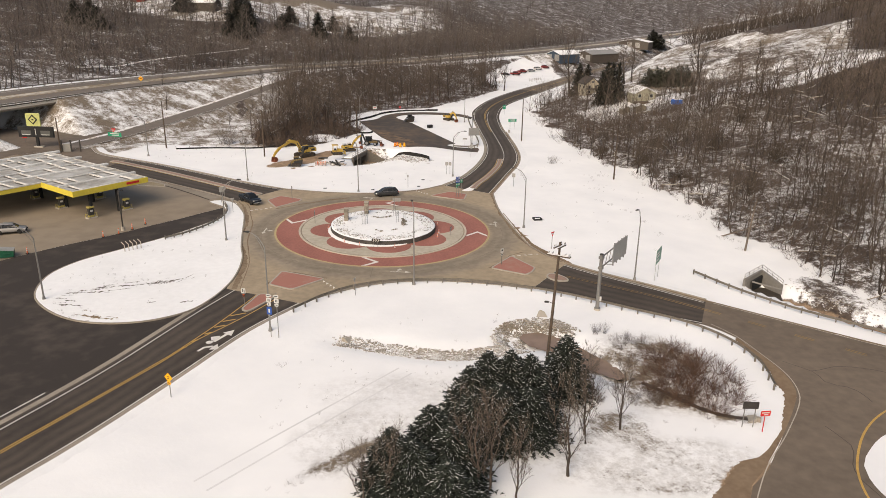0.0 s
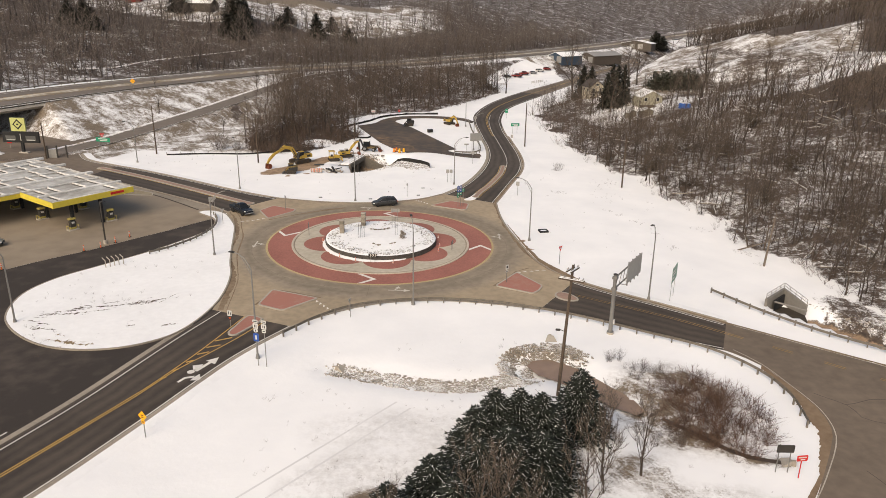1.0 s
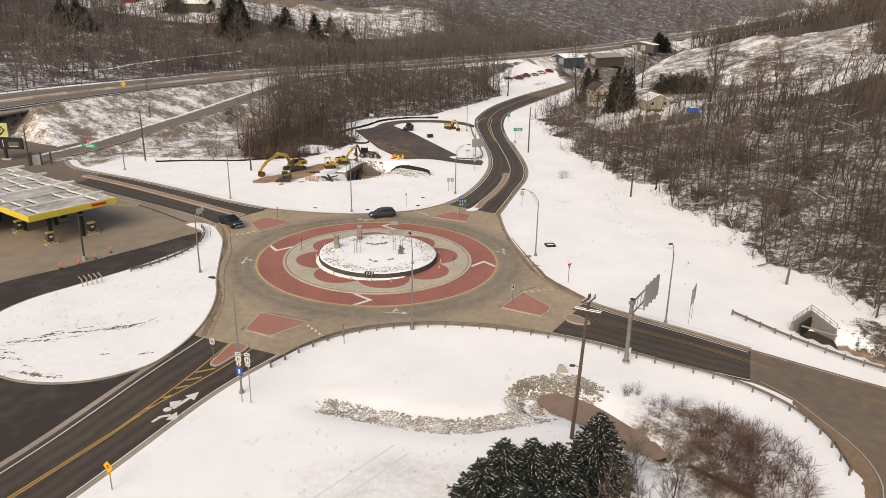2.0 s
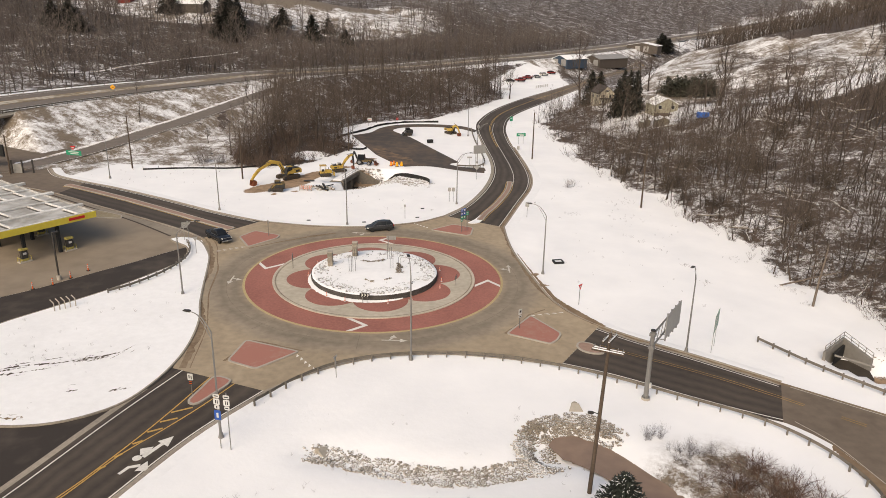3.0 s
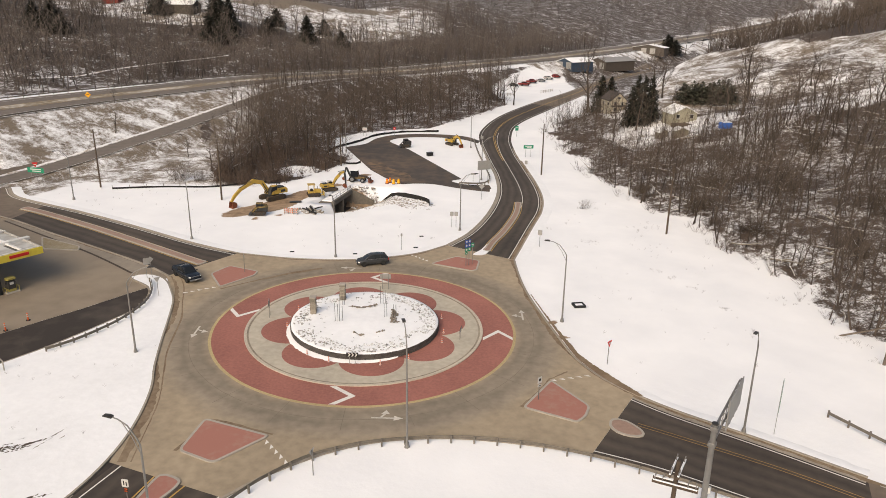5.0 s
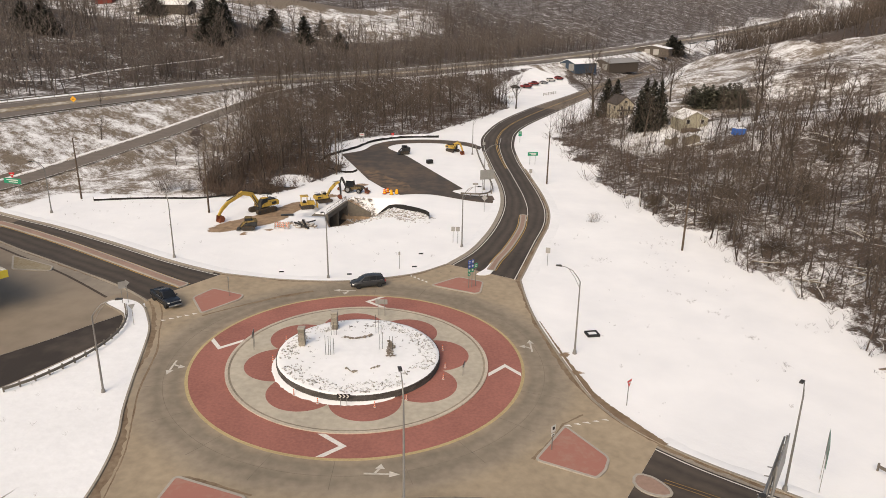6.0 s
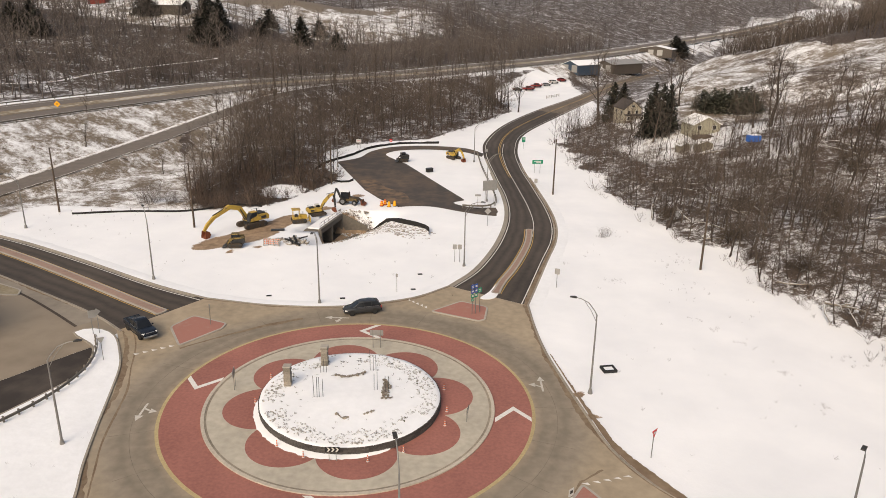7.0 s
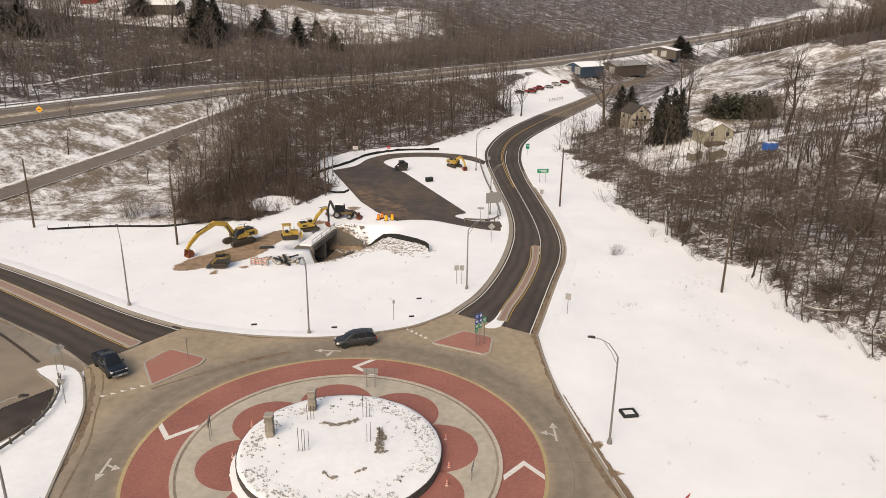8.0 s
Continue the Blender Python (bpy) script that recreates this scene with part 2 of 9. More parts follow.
# ---- building helpers ----
class Geo:
    """Collects vertices and faces of one mesh."""

    def __init__(self):
        self.v, self.f = [], []

    def add(self, vs, fs):
        k = len(self.v)
        self.v += [tuple(p) for p in vs]
        self.f += [tuple(i + k for i in q) for q in fs]
        return self

    def box(self, c, s, rz=0.0, bev=0.0, m=None):
        """A box of size s round c, turned by rz degrees, with chamfered upright and top edges."""
        x, y, z = (q / 2 for q in s)
        b = min(bev, x * 0.9, y * 0.9, z * 0.9)
        if b <= 0:
            vs = [(i * x, j * y, k * z) for k in (-1, 1) for j in (-1, 1) for i in (-1, 1)]
            fs = [(0, 2, 3, 1), (4, 5, 7, 6), (0, 1, 5, 4), (2, 6, 7, 3), (0, 4, 6, 2), (1, 3, 7, 5)]
        else:
            def loop(q, h):
                return [(-x + q, -y, h), (x - q, -y, h), (x, -y + q, h), (x, y - q, h), (x - q, y, h), (-x + q, y, h), (-x, y - q, h), (-x, -y + q, h)]
            top = [(px * (x - b) / x, py * (y - b) / y, z) for px, py, _ in loop(b, 0)]
            vs = loop(b, -z) + loop(b, z - b) + top
            fs = [tuple(range(7, -1, -1)), tuple(range(16, 24))]
            fs += [(r * 8 + i, r * 8 + (i + 1) % 8, (r + 1) * 8 + (i + 1) % 8, (r + 1) * 8 + i) for r in (0, 1) for i in range(8)]
        t = m if m is not None else pose(*c, 0, 0, rz)
        return self.add([t @ Vector(p) for p in vs], fs)

    def tube(self, pts, rad, n=8, cap=True):
        """A tube along pts with radius rad (one, or one a point)."""
        pts = [Vector(p) for p in pts]
        rs = [rad] * len(pts) if isinstance(rad, (int, float)) else rad
        vs, fs = [], []
        for i, p in enumerate(pts):
            d = (pts[min(i + 1, len(pts) - 1)] - pts[max(i - 1, 0)]).normalized()
            u = d.cross(Vector((0, 0, 1)) if abs(d.z) < 0.95 else Vector((1, 0, 0))).normalized()
            w = d.cross(u)
            vs += [p + (u * math.cos(a) + w * math.sin(a)) * rs[i] for a in (2 * math.pi * k / n for k in range(n))]
        for i in range(len(pts) - 1):
            fs += [(i * n + k, i * n + (k + 1) % n, (i + 1) * n + (k + 1) % n, (i + 1) * n + k) for k in range(n)]
        if cap:
            fs += [tuple(range(n - 1, -1, -1)), tuple(range(len(vs) - n, len(vs)))]
        return self.add(vs, fs)

    def prism(self, outline, z0, z1, top=1.0):
        """An upright prism over an outline of (x, y), tapered by top about its middle."""
        n = len(outline)
        cx, cy = sum(p[0] for p in outline) / n, sum(p[1] for p in outline) / n
        vs = [(x, y, z0) for x, y in outline] + [(cx + (x - cx) * top, cy + (y - cy) * top, z1) for x, y in outline]
        tri = tessellate_polygon([[Vector((x, y, 0)) for x, y in outline]])
        fs = [tuple(i + n for i in q) for q in tri] + [q[::-1] for q in tri]
        fs += [(i, (i + 1) % n, n + (i + 1) % n, n + i) for i in range(n)]
        return self.add(vs, fs)

    def xz(self, outline, y0, y1, m=None):
        """A side profile of (x, z) pushed across from y0 to y1, as for a vehicle's body."""
        n = len(outline)
        vs = [(x, y0, z) for x, z in outline] + [(x, y1, z) for x, z in outline]
        tri = tessellate_polygon([[Vector((x, z, 0)) for x, z in outline]])
        fs = [tuple(i + n for i in q) for q in tri] + [q[::-1] for q in tri]
        fs += [(i, (i + 1) % n, n + (i + 1) % n, n + i) for i in range(n)]
        if m is not None:
            vs = [m @ Vector(p) for p in vs]
        return self.add(vs, fs)

    def disc(self, r, z0, z1, n=32, c=(0, 0)):
        return self.prism([(c[0] + r * math.cos(2 * math.pi * k / n), c[1] + r * math.sin(2 * math.pi * k / n)) for k in range(n)], z0, z1)

    def mesh(self, name, material, smooth=False):
        me = bpy.data.meshes.new(name)
        me.from_pydata(self.v, [], self.f)
        me.materials.append(material)
        bm = bmesh.new()
        bm.from_mesh(me)
        bmesh.ops.recalc_face_normals(bm, faces=bm.faces)
        bm.to_mesh(me)
        bm.free()
        if smooth:
            me.polygons.foreach_set("use_smooth", [True] * len(me.polygons))
        return me


def part(name, geo, material, parent=None, label="", smooth=False, m=None):
    """One mesh object, under a thing or a part where a parent is given."""
    ob = new(name, geo.mesh(name, material, smooth))
    if parent is not None:
        ob.parent = parent
    if m is not None:
        ob.matrix_basis = m
    if label:
        ob["label"] = label
    return ob


def thing(name, m, label, category, group="", kind=""):
    """An Empty at the base of a thing, to hold its parts."""
    ob = new(name)
    ob.empty_display_size = 0.3
    ob.matrix_basis = m
    return tagged(ob, label, category, group, kind)


def spline(pts, step=1.5, closed=False):
    """A smooth line through pts, of two or three coordinates."""
    P = [np.array(p, float) for p in pts]
    n = len(P)
    out = []
    for i in range(n if closed else n - 1):
        if closed:
            a, b, c, d = (P[(i + k) % n] for k in (-1, 0, 1, 2))
        else:
            b, c = P[i], P[i + 1]
            a, d = (P[i - 1] if i else 2 * b - c), (P[i + 2] if i + 2 < n else 2 * c - b)
        k = max(2, int(np.linalg.norm(c - b) / step))
        for t in np.arange(k) / k:
            out.append(0.5 * (2 * b + (c - a) * t + (2 * a - 5 * b + 4 * c - d) * t * t + (3 * b - a - 3 * c + d) * t ** 3))
    if not closed:
        out.append(P[-1])
    return [tuple(float(x) for x in p) for p in out]


def resample(line, n):
    """n points evenly along a line."""
    P = np.array(line, float)
    s = np.r_[0, np.cumsum(np.linalg.norm(np.diff(P, axis=0), axis=1))]
    t = np.linspace(0, s[-1], n)
    return np.stack([np.interp(t, s, P[:, k]) for k in range(P.shape[1])], 1)


def length(line):
    return float(np.linalg.norm(np.diff(np.array(line, float), axis=0), axis=1).sum())


def offset(line, d):
    """A line beside another, d metres to its left."""
    P = np.array(line, float)[:, :2]
    t = np.gradient(P, axis=0)
    t /= np.linalg.norm(t, axis=1)[:, None] + 1e-9
    return P + np.stack([-t[:, 1], t[:, 0]], 1) * d

# ---- the land ----
SLOPE_X, SLOPE_Y = -0.01447, 0.01148
# the highway's centre line, with its height
HIGHWAY = spline([(-170, -10, 10), (-135, 65, 10), (-110, 122, 10.5), (-86, 166, 10.5), (-62, 205, 10.5), (-14, 245, 10.5), (28, 299, 10.5),
                  (75, 358, 10.5), (155, 480, 11), (225, 590, 12.5), (330, 740, 16), (470, 950, 23), (640, 1210, 33), (900, 1600, 44)], 6)
HWY = np.array(HIGHWAY)
# the slip road's centre line, with its height
RAMP = spline([(-88, 62, 1.9), (-81, 73, 2.7), (-75.8, 85, 3.6), (-71, 100, 4.5), (-66.5, 115, 5.3), (-62, 132, 6.3), (-57.5, 150, 7.3), (-52, 168, 8.5), (-44, 186, 9.7), (-30, 206, 10.4), (-10, 226, 10.5)], 2.0)
# the foot of the wooded slope, x against y
FOOT_Y = (-200, -60, -30, 0, 20, 45, 70, 105, 125, 160, 190, 250, 310, 440, 590, 740, 950, 1210, 1600, 3000)
FOOT_X = (90, 80, 75, 68, 65, 57, 52, 46, 42, 48, 62, 88, 118, 180, 275, 385, 520, 690, 950, 1500)
CREEK = spline([(21.4, -42.6), (23.2, -42.0), (25.6, -43.6), (28.5, -47.0), (30.5, -49.2), (31.9, -51.2)], 1.0)
STREAM = spline([(31.6, -50.8), (32.8, -52.3), (34.4, -53.9), (36.8, -56.4), (38.6, -58.4), (40.2, -59.5), (42.2, -59.9), (43.3, -60.2)], 0.6)
GULLY = spline([(60.0, -22.5), (62.5, -25.5), (65.5, -29), (70, -34.5), (80, -42), (98, -55)], 1.5)
DITCH = spline([(-1.5, -44.2), (3, -45.6), (8, -46.9), (13, -47.3), (18, -45.8), (21, -44.6)], 1.0)


def near(line, x, y):
    """The distance to a line, the index of its nearest point, and on which side (left is positive)."""
    P = np.asarray(line, float)
    x, y = np.atleast_1d(x).astype(float), np.atleast_1d(y).astype(float)
    best, idx = np.full(x.shape, 1e18), np.zeros(x.shape, int)
    for i in range(len(P)):
        d = (x - P[i, 0]) ** 2 + (y - P[i, 1]) ** 2
        m = d < best
        best[m], idx[m] = d[m], i
    t = np.gradient(P[:, :2], axis=0)[idx]
    t /= np.linalg.norm(t, axis=-1)[..., None]
    side = t[..., 0] * (y - P[idx, 1]) - t[..., 1] * (x - P[idx, 0])
    return np.sqrt(best), idx, side


def height(x, y):
    """The land's height: the sloping valley floor, the wooded slope, the highway's bank and the hills behind it."""
    x, y = np.atleast_1d(x).astype(float), np.atleast_1d(y).astype(float)
    z = SLOPE_X * np.clip(x, -110, 90) + SLOPE_Y * np.clip(y, -110, 260)
    d = np.maximum(0, x - np.interp(y, FOOT_Y, FOOT_X))
    rise = np.interp(d, (0, 30, 60, 120, 170, 260, 420, 800, 2000), (0, 6, 10.5, 20.5, 28, 46, 80, 120, 170))
    rise *= np.interp(y, (100, 150, 200, 260, 330, 450), (1, 1.25, 1.55, 1.8, 1.6, 1.2))
    z += rise * np.clip(d / 6, 0, 1) + 4.0 * np.exp(-((x - 150) / 45) ** 2 - ((y - 285) / 40) ** 2)
    # humps on the slope
    z += np.clip(d / 40, 0, 1) * 1.2 * (np.sin(x * 0.09 + y * 0.05) + np.sin(y * 0.11 - x * 0.04))
    hd, hi, hs = near(HWY, x, y)
    hz = HWY[hi, 2]
    bank = hz - np.maximum(0, hd - 17) / 2.3
    left = hs > 0
    back = np.interp(hd, (0, 17, 34, 60, 110, 150, 190, 300, 420, 800, 1600), (0, 0, -3.5, -3, 11, 20, 27.5, 31, 42, 80, 150)) + hz
    back += np.clip((hd - 60) / 60, 0, 1) * 1.8 * (np.sin(x * 0.045 + 1) + np.sin(y * 0.05 + x * 0.03))
    z = np.where(left, back, np.maximum(z, bank))
    # the slip road's cutting and fill
    m = (x > -110) & (x < 10) & (y > 55) & (y < 240) & (hd > 15)
    if m.any():
        rd, ri, _ = near(RAMP, x[m], y[m])
        rz = np.array(RAMP)[ri, 2]
        over = np.maximum(0, rd - 5.0) / 1.7
        z[m] = np.clip(z[m], rz - over, rz + over)
    # the road that dips under the highway
    gap = np.hypot(np.maximum(0, np.abs((x + 130) * 0.45 + (y - 86) * 0.9) - 9), 0)
    under = (x < -92) & (x > -190) & (gap < 10)
    z = np.where(under, np.minimum(z, 1.6 + gap * 1.0), z)
    far = np.maximum(0, np.hypot(x, y) - 1000)
    z += np.minimum(far * 0.09, 130) * np.clip(hd / 300, 0, 1)
    # the pit before the new box culvert, and the ditch at the old one
    m = (x > -20) & (x < 12) & (y > 40) & (y < 76)
    if m.any():
        u, v = (x[m] + 11.6) * 0.974 - (y[m] - 63) * 0.227, (x[m] + 11.6) * 0.227 + (y[m] - 63) * 0.974
        e = np.clip(np.minimum((u + 3.3) / 0.9, (9.5 - u + 0.2 * v) / 5.0), 0, 1) * np.clip(np.minimum((v + 14.5 - 0.75 * np.clip(u, 0, 9)) / 8.5, (6.9 - v + 0.3 * np.clip(u, 0, 9)) / 1.2), 0, 1)
        e = np.where((u < 0.6) & (u > -3.3), np.abs(v) < 6.0, e)
        z[m] -= 3.8 * e
    m = (x > 50) & (x < 110) & (y > -75) & (y < -12)
    if m.any():
        c = near(GULLY, x[m], y[m])[0]
        z[m] -= 1.7 * np.clip(1.5 - c / 2.0, 0, 1)
    # ponds and channels
    m = (x > -6) & (x < 50) & (y > -66) & (y < -30)
    if m.any():
        c = near(CREEK, x[m], y[m])[0]
        e = near(DITCH, x[m], y[m])[0]
        wide = np.interp(x[m], (20, 31, 32.8, 50), (1.9, 1.3, 0.2, 0.2))
        z[m] -= np.maximum(1.1 * np.clip(1 - (c - wide) / np.interp(x[m], (31, 33.5), (1.8, 1.0)), 0, 1), 0.5 * np.clip(1 - (e - 0.5) / 2.2, 0, 1))
    return z


def h(x, y):
    return float(height(x, y)[0])


def plane(x, y):
    return SLOPE_X * x + SLOPE_Y * y


def stretch(lo, hi, step, out, grow=1.13):
    """Grid lines: even between lo and hi, then wider and wider to the far ends."""
    a = list(np.arange(lo, hi + step, step))
    s, q = step, a[-1]
    while q < out:
        s = min(s * grow, 90)
        q += s
        a.append(q)
    s, q = step, a[0]
    while q > -out:
        s = min(s * grow, 90)
        q -= s
        a.insert(0, q)
    return np.array(a)


def blob(x, y, cx, cy, rx, ry, turn=0.0):
    a = radians(turn)
    u, v = (x - cx) * math.cos(a) + (y - cy) * math.sin(a), -(x - cx) * math.sin(a) + (y - cy) * math.cos(a)
    return np.clip(1.35 - np.hypot(u / rx, v / ry), 0, 1) / 1.0


WOOD_X = (120, 99, 76, 69, 72.5, 75, 68)


def wooded(x, y):
    """How thickly trees stand at a place, 0 to 1."""
    x, y = np.atleast_1d(x).astype(float), np.atleast_1d(y).astype(float)
    d = x - np.interp(y, FOOT_Y, FOOT_X)
    hd, _, hs = near(HWY, x, y)
    edge = 1.7 * (np.sin(y * 0.23) + np.sin(y * 0.085 + 1) + 0.6 * np.sin(y * 0.6 + x * 0.2))
    right = np.clip(np.maximum(d + 3.0 + edge, x - np.interp(y, (-75, -60, -45, -38, -20, -10, 0), WOOD_X)) / 4, 0, 1) * (hs < 0) * (hd > 24)
    # the open ground round the houses and the meadow above them
    open_ = np.clip((y - np.interp(d, (14, 40, 60, 90, 140), (104, 94, 106, 117, 125))) / 8, 0, 1) * np.clip((d - 14) / 8, 0, 1) * np.clip((118 - d) / 10, 0, 1) * np.clip((np.interp(x, (80, 98, 120, 140, 155, 171, 200), (200, 250, 288, 285, 245, 222, 200)) + 6 * np.sin(x * 0.3) - y) / 6, 0, 1)
    right *= 1 - open_
    right = np.maximum(right, np.clip((y - 455) / 20, 0, 1) * (hs < 0) * np.clip((hd - 25) / 6, 0, 1))
    left = np.clip((hd - np.interp(y, (180, 300), (42, 24))) / 6, 0, 1) * (hs > 0)
    field = blob(x, y, -78, 440, 80, 34, 41)
    left *= np.clip(1 - 1.6 * field, 0, 1) * np.clip(1 - 1.6 * blob(x, y, -112, 411, 100, 55, 25.5), 0, 1) * np.clip(1 - 1.3 * blob(x, y, -136, 331, 20, 11, 10), 0, 1)
    # the wood between the ramp, the works and the new road
    ax = np.interp(y, (68, 74, 80, 90, 110, 135, 160, 215), (-40, -44, -47, -49, -50, -51, -56, -60))
    bx = np.interp(y, (68, 72, 76, 84, 92, 99, 104, 115, 125, 135, 142, 147, 173, 207, 250, 280, 310, 360), (-36, -25, -21, -17.5, -14, -12, -15.5, -20, -20, -14, -5, 7, 21, 37, 33, 46, 62, 90))
    mid = np.clip((x - ax) / 4, 0, 1) * np.clip((bx - x) / 2.5, 0, 1) * (y > 68) * (hs < 0) * (hd > 19)
    mid = mid * np.clip(np.hypot((x + 25) / 4.2, (y - 84) / 5.5) * 3 - 2.2, 0, 1)
    behind = (y < -150) * np.clip((np.hypot(x, y + 120) - 90) / 20, 0, 1)
    return np.clip(right + left + mid + behind, 0, 1)


def build_ground():
    xs, ys = stretch(-125, 140, 1.4, 2600), stretch(-105, 330, 1.5, 2900)
    X, Y = np.meshgrid(xs, ys)
    x, y = X.ravel(), Y.ravel()
    z = height(x, y) + 0.0
    nx, ny = len(xs), len(ys)
    i = np.arange(nx * ny).reshape(ny, nx)
    quads = np.stack([i[:-1, :-1], i[:-1, 1:], i[1:, 1:], i[1:, :-1]], -1).reshape(-1, 4)
    me = bpy.data.meshes.new("ground")
    me.from_pydata(np.stack([x, y, z], 1).tolist(), [], quads.tolist())
    me.materials.append(M_GROUND)
    me.polygons.foreach_set("use_smooth", [True] * len(me.polygons))
    wood = wooded(x, y)
    hd, _, hs = near(HWY, x, y)
    d = x - np.interp(y, FOOT_Y, FOOT_X)
    litter = 0.545 * wood
    litter = np.where(hs > 0, np.interp(np.hypot(x, y), (200, 280, 400, 600), (0.51, 0.575, 0.6, 0.56)) * wood, litter)
    litter = np.where((hs < 0) & (d > 45), np.interp(d, (45, 100), (0.53, 0.62)) * wood, litter)
    litter = np.where((hs < 0) & (d > 6) & (d < 60) & (y < 75), litter * np.interp(y, (-60, 30, 75), (0.96, 0.98, 1.02)), litter)
    litter = np.maximum(litter, 0.48 * np.clip(2 * blob(x, y, 128, 165, 26, 48, -15), 0, 1))
    litter = np.maximum(litter, np.interp(y, (60, 75, 110, 150), (0.62, 0.62, 0.57, 0.55)) * wood * (hs < 0) * (x < 45) * (y > 60))
    litter = np.maximum(litter, 0.545 * np.clip(1.5 - np.abs(d - 3.5) / 5, 0, 1) * (y > -40) * (y < 110) * wood ** 0.5)
    for bx_, by_, br_, bs_, ba_ in ((109, 146, 12, 5, -20), (118, 134, 18, 6, -15), (112, 121, 16, 3, 0), (133, 159, 16, 4, -30), (126, 171, 16, 3, -35), (150, 200, 20, 4, -40), (96, 135, 14, 4, 10), (88, 180, 7, 20, 20), (140, 230, 5, 24, 10), (72, 105, 22, 7, 0), (92, 112, 20, 7, 5), (58, 140, 9, 16, 0), (84, 132, 10, 4, 0), (-58.5, 122, 2.2, 13, 15), (-5.5, 66.8, 3.5, 5, 0), (69, -25, 4.5, 9, 10)):
        litter = np.maximum(litter, 0.525 * np.clip(1.5 * blob(x, y, bx_, by_, br_, bs_, ba_), 0, 1))
    tuft = np.where((hs < 0) & (hd < 60) & (hd > 17) & (x < 20), 0.515, 0.0)
    tuft = np.maximum(tuft, np.where((hs < 0) & (y > 68) & (x < -30), 0.495, 0.0))
    tuft = np.maximum(tuft, np.where((d > 24) & (y > 130), 0.515, 0.0))
    tuft = np.maximum(tuft, np.where((d > 12) & (y > 85), 0.45, 0.0))
    tuft = np.maximum(tuft, 0.5 * np.clip(2 * blob(x, y, -100, 90, 26, 40, 30), 0, 1) * (hd > 15))
    litter = np.maximum(litter, 0.62 * np.clip(1.5 - near([(-100.3, 103.8), (-92.8, 99.3), (-87.0, 97.2)], x, y)[0] / 0.9, 0, 1))
    litter = np.maximum(litter, 0.6 * np.clip(1.5 - near([(-70.5, 94.5), (-65.6, 100.1), (-62.0, 111.1), (-57, 122)], x, y)[0] / 1.5, 0, 1))
    litter = np.maximum(litter, 0.7 * np.clip(1.5 - near(GULLY, x, y)[0] / 1.6, 0, 1))
    tuft = np.maximum(tuft, 0.46 * np.clip(2 * blob(x, y, -75, 436, 80, 32, 41), 0, 1))
    tuft = np.maximum(tuft, 0.72 * np.clip(2 * blob(x, y, -90, 456, 85, 13, 41), 0, 1))
    tuft = np.maximum(tuft, 0.47 * np.clip(2 * blob(x, y, -112, 405, 85, 36, 25.5), 0, 1) * (hs > 0))
    tuft = np.maximum(tuft, 0.72 * np.clip(2 * blob(x, y, -122, 436, 80, 13, 25.5), 0, 1) * (hs > 0))
    tuft = np.maximum(tuft, np.where((y > 300) & (hd > 16), 0.5, 0.0))
    tuft = np.maximum(tuft, 0.27)
    tuft = np.maximum(tuft, 0.52 * np.clip(1.5 * blob(x, y, 36, -50, 9, 11), 0, 1))
    tuft = np.maximum(tuft, 0.45 * np.clip(2 * blob(x, y, 31, -68, 12, 5), 0, 1))
    tuft = np.maximum(tuft, 0.47 * np.clip(2 * blob(x, y, 29, -62, 4, 3), 0, 1))
    tuft = np.maximum(tuft, 0.4 * np.clip(1.5 * blob(x, y, 6, -66, 12, 8), 0, 1))
    tuft = np.maximum(tuft, 0.56 * np.clip(1.6 * blob(x, y, 2.5, -68.2, 6, 1.2, 42), 0, 1))
    tuft = np.maximum(tuft, 0.38 * blob(x, y, 8, -57, 22, 9))
    tuft = np.maximum(tuft, 0.5 * blob(x, y, -55, 78, 26, 14))
    soil = 0.75 * np.clip(1.5 * blob(x, y, 39.0, -71.5, 3.0, 5.5, -35), 0, 1)
    soil = np.maximum(soil, 0.6 * np.clip(1.4 - near([(46.5, -60), (49.5, -55), (50, -50)], x, y)[0] / 1.2, 0, 1))
    soil = np.maximum(soil, 0.72 * np.clip(1.4 - near([(31.6, -15), (28.9, -11.8), (26.5, -7.0), (25.2, -1.4), (24.4, 3)], x, y)[0] / 1.35, 0, 1))
    work = spline([(-30.5, 47), (-27.5, 50), (-24, 54.5), (-21.5, 60), (-19.5, 65)], 1.0)
    soil = np.maximum(soil, 0.78 * np.clip((1.7 - near(work, x, y)[0] / np.interp(y, (46, 52, 58, 66), (1.6, 3.5, 2.7, 1.9))) * 0.9, 0, 1))
    soil = np.maximum(soil, 0.75 * np.clip((1.6 - near([(-25.5, 45.5), (-21.8, 48), (-19, 52)], x, y)[0] / 1.3) * 0.8, 0, 1))
    soil = np.maximum(soil, 0.7 * np.clip((1.6 - near([(-14, 72), (-11, 77), (-8.5, 82)], x, y)[0] / 1.9) * 0.8, 0, 1))
    soil = np.maximum(soil, 0.52 * np.clip((1.6 - near([(-8, 69), (-5, 66), (-4, 63)], x, y)[0] / 2.2) * 0.8, 0, 1))
    soil = np.maximum(soil, 0.62 * np.clip(1 - near(CREEK, x, y)[0] / 2.6, 0, 1) ** 0.5 * (x > 24))
    tuft = np.maximum(tuft, 0.62 * np.clip(1.5 - near(STREAM, x, y)[0] / 1.3, 0, 1))
    soil = np.maximum(soil, 0.8 * np.clip(2 * blob(x, y, -9.3, 62.6, 4.2, 7.4, -13), 0, 1))
    soil = np.maximum(soil, 0.6 * np.clip(1.3 - near(GULLY, x, y)[0] / 2.4, 0, 1))
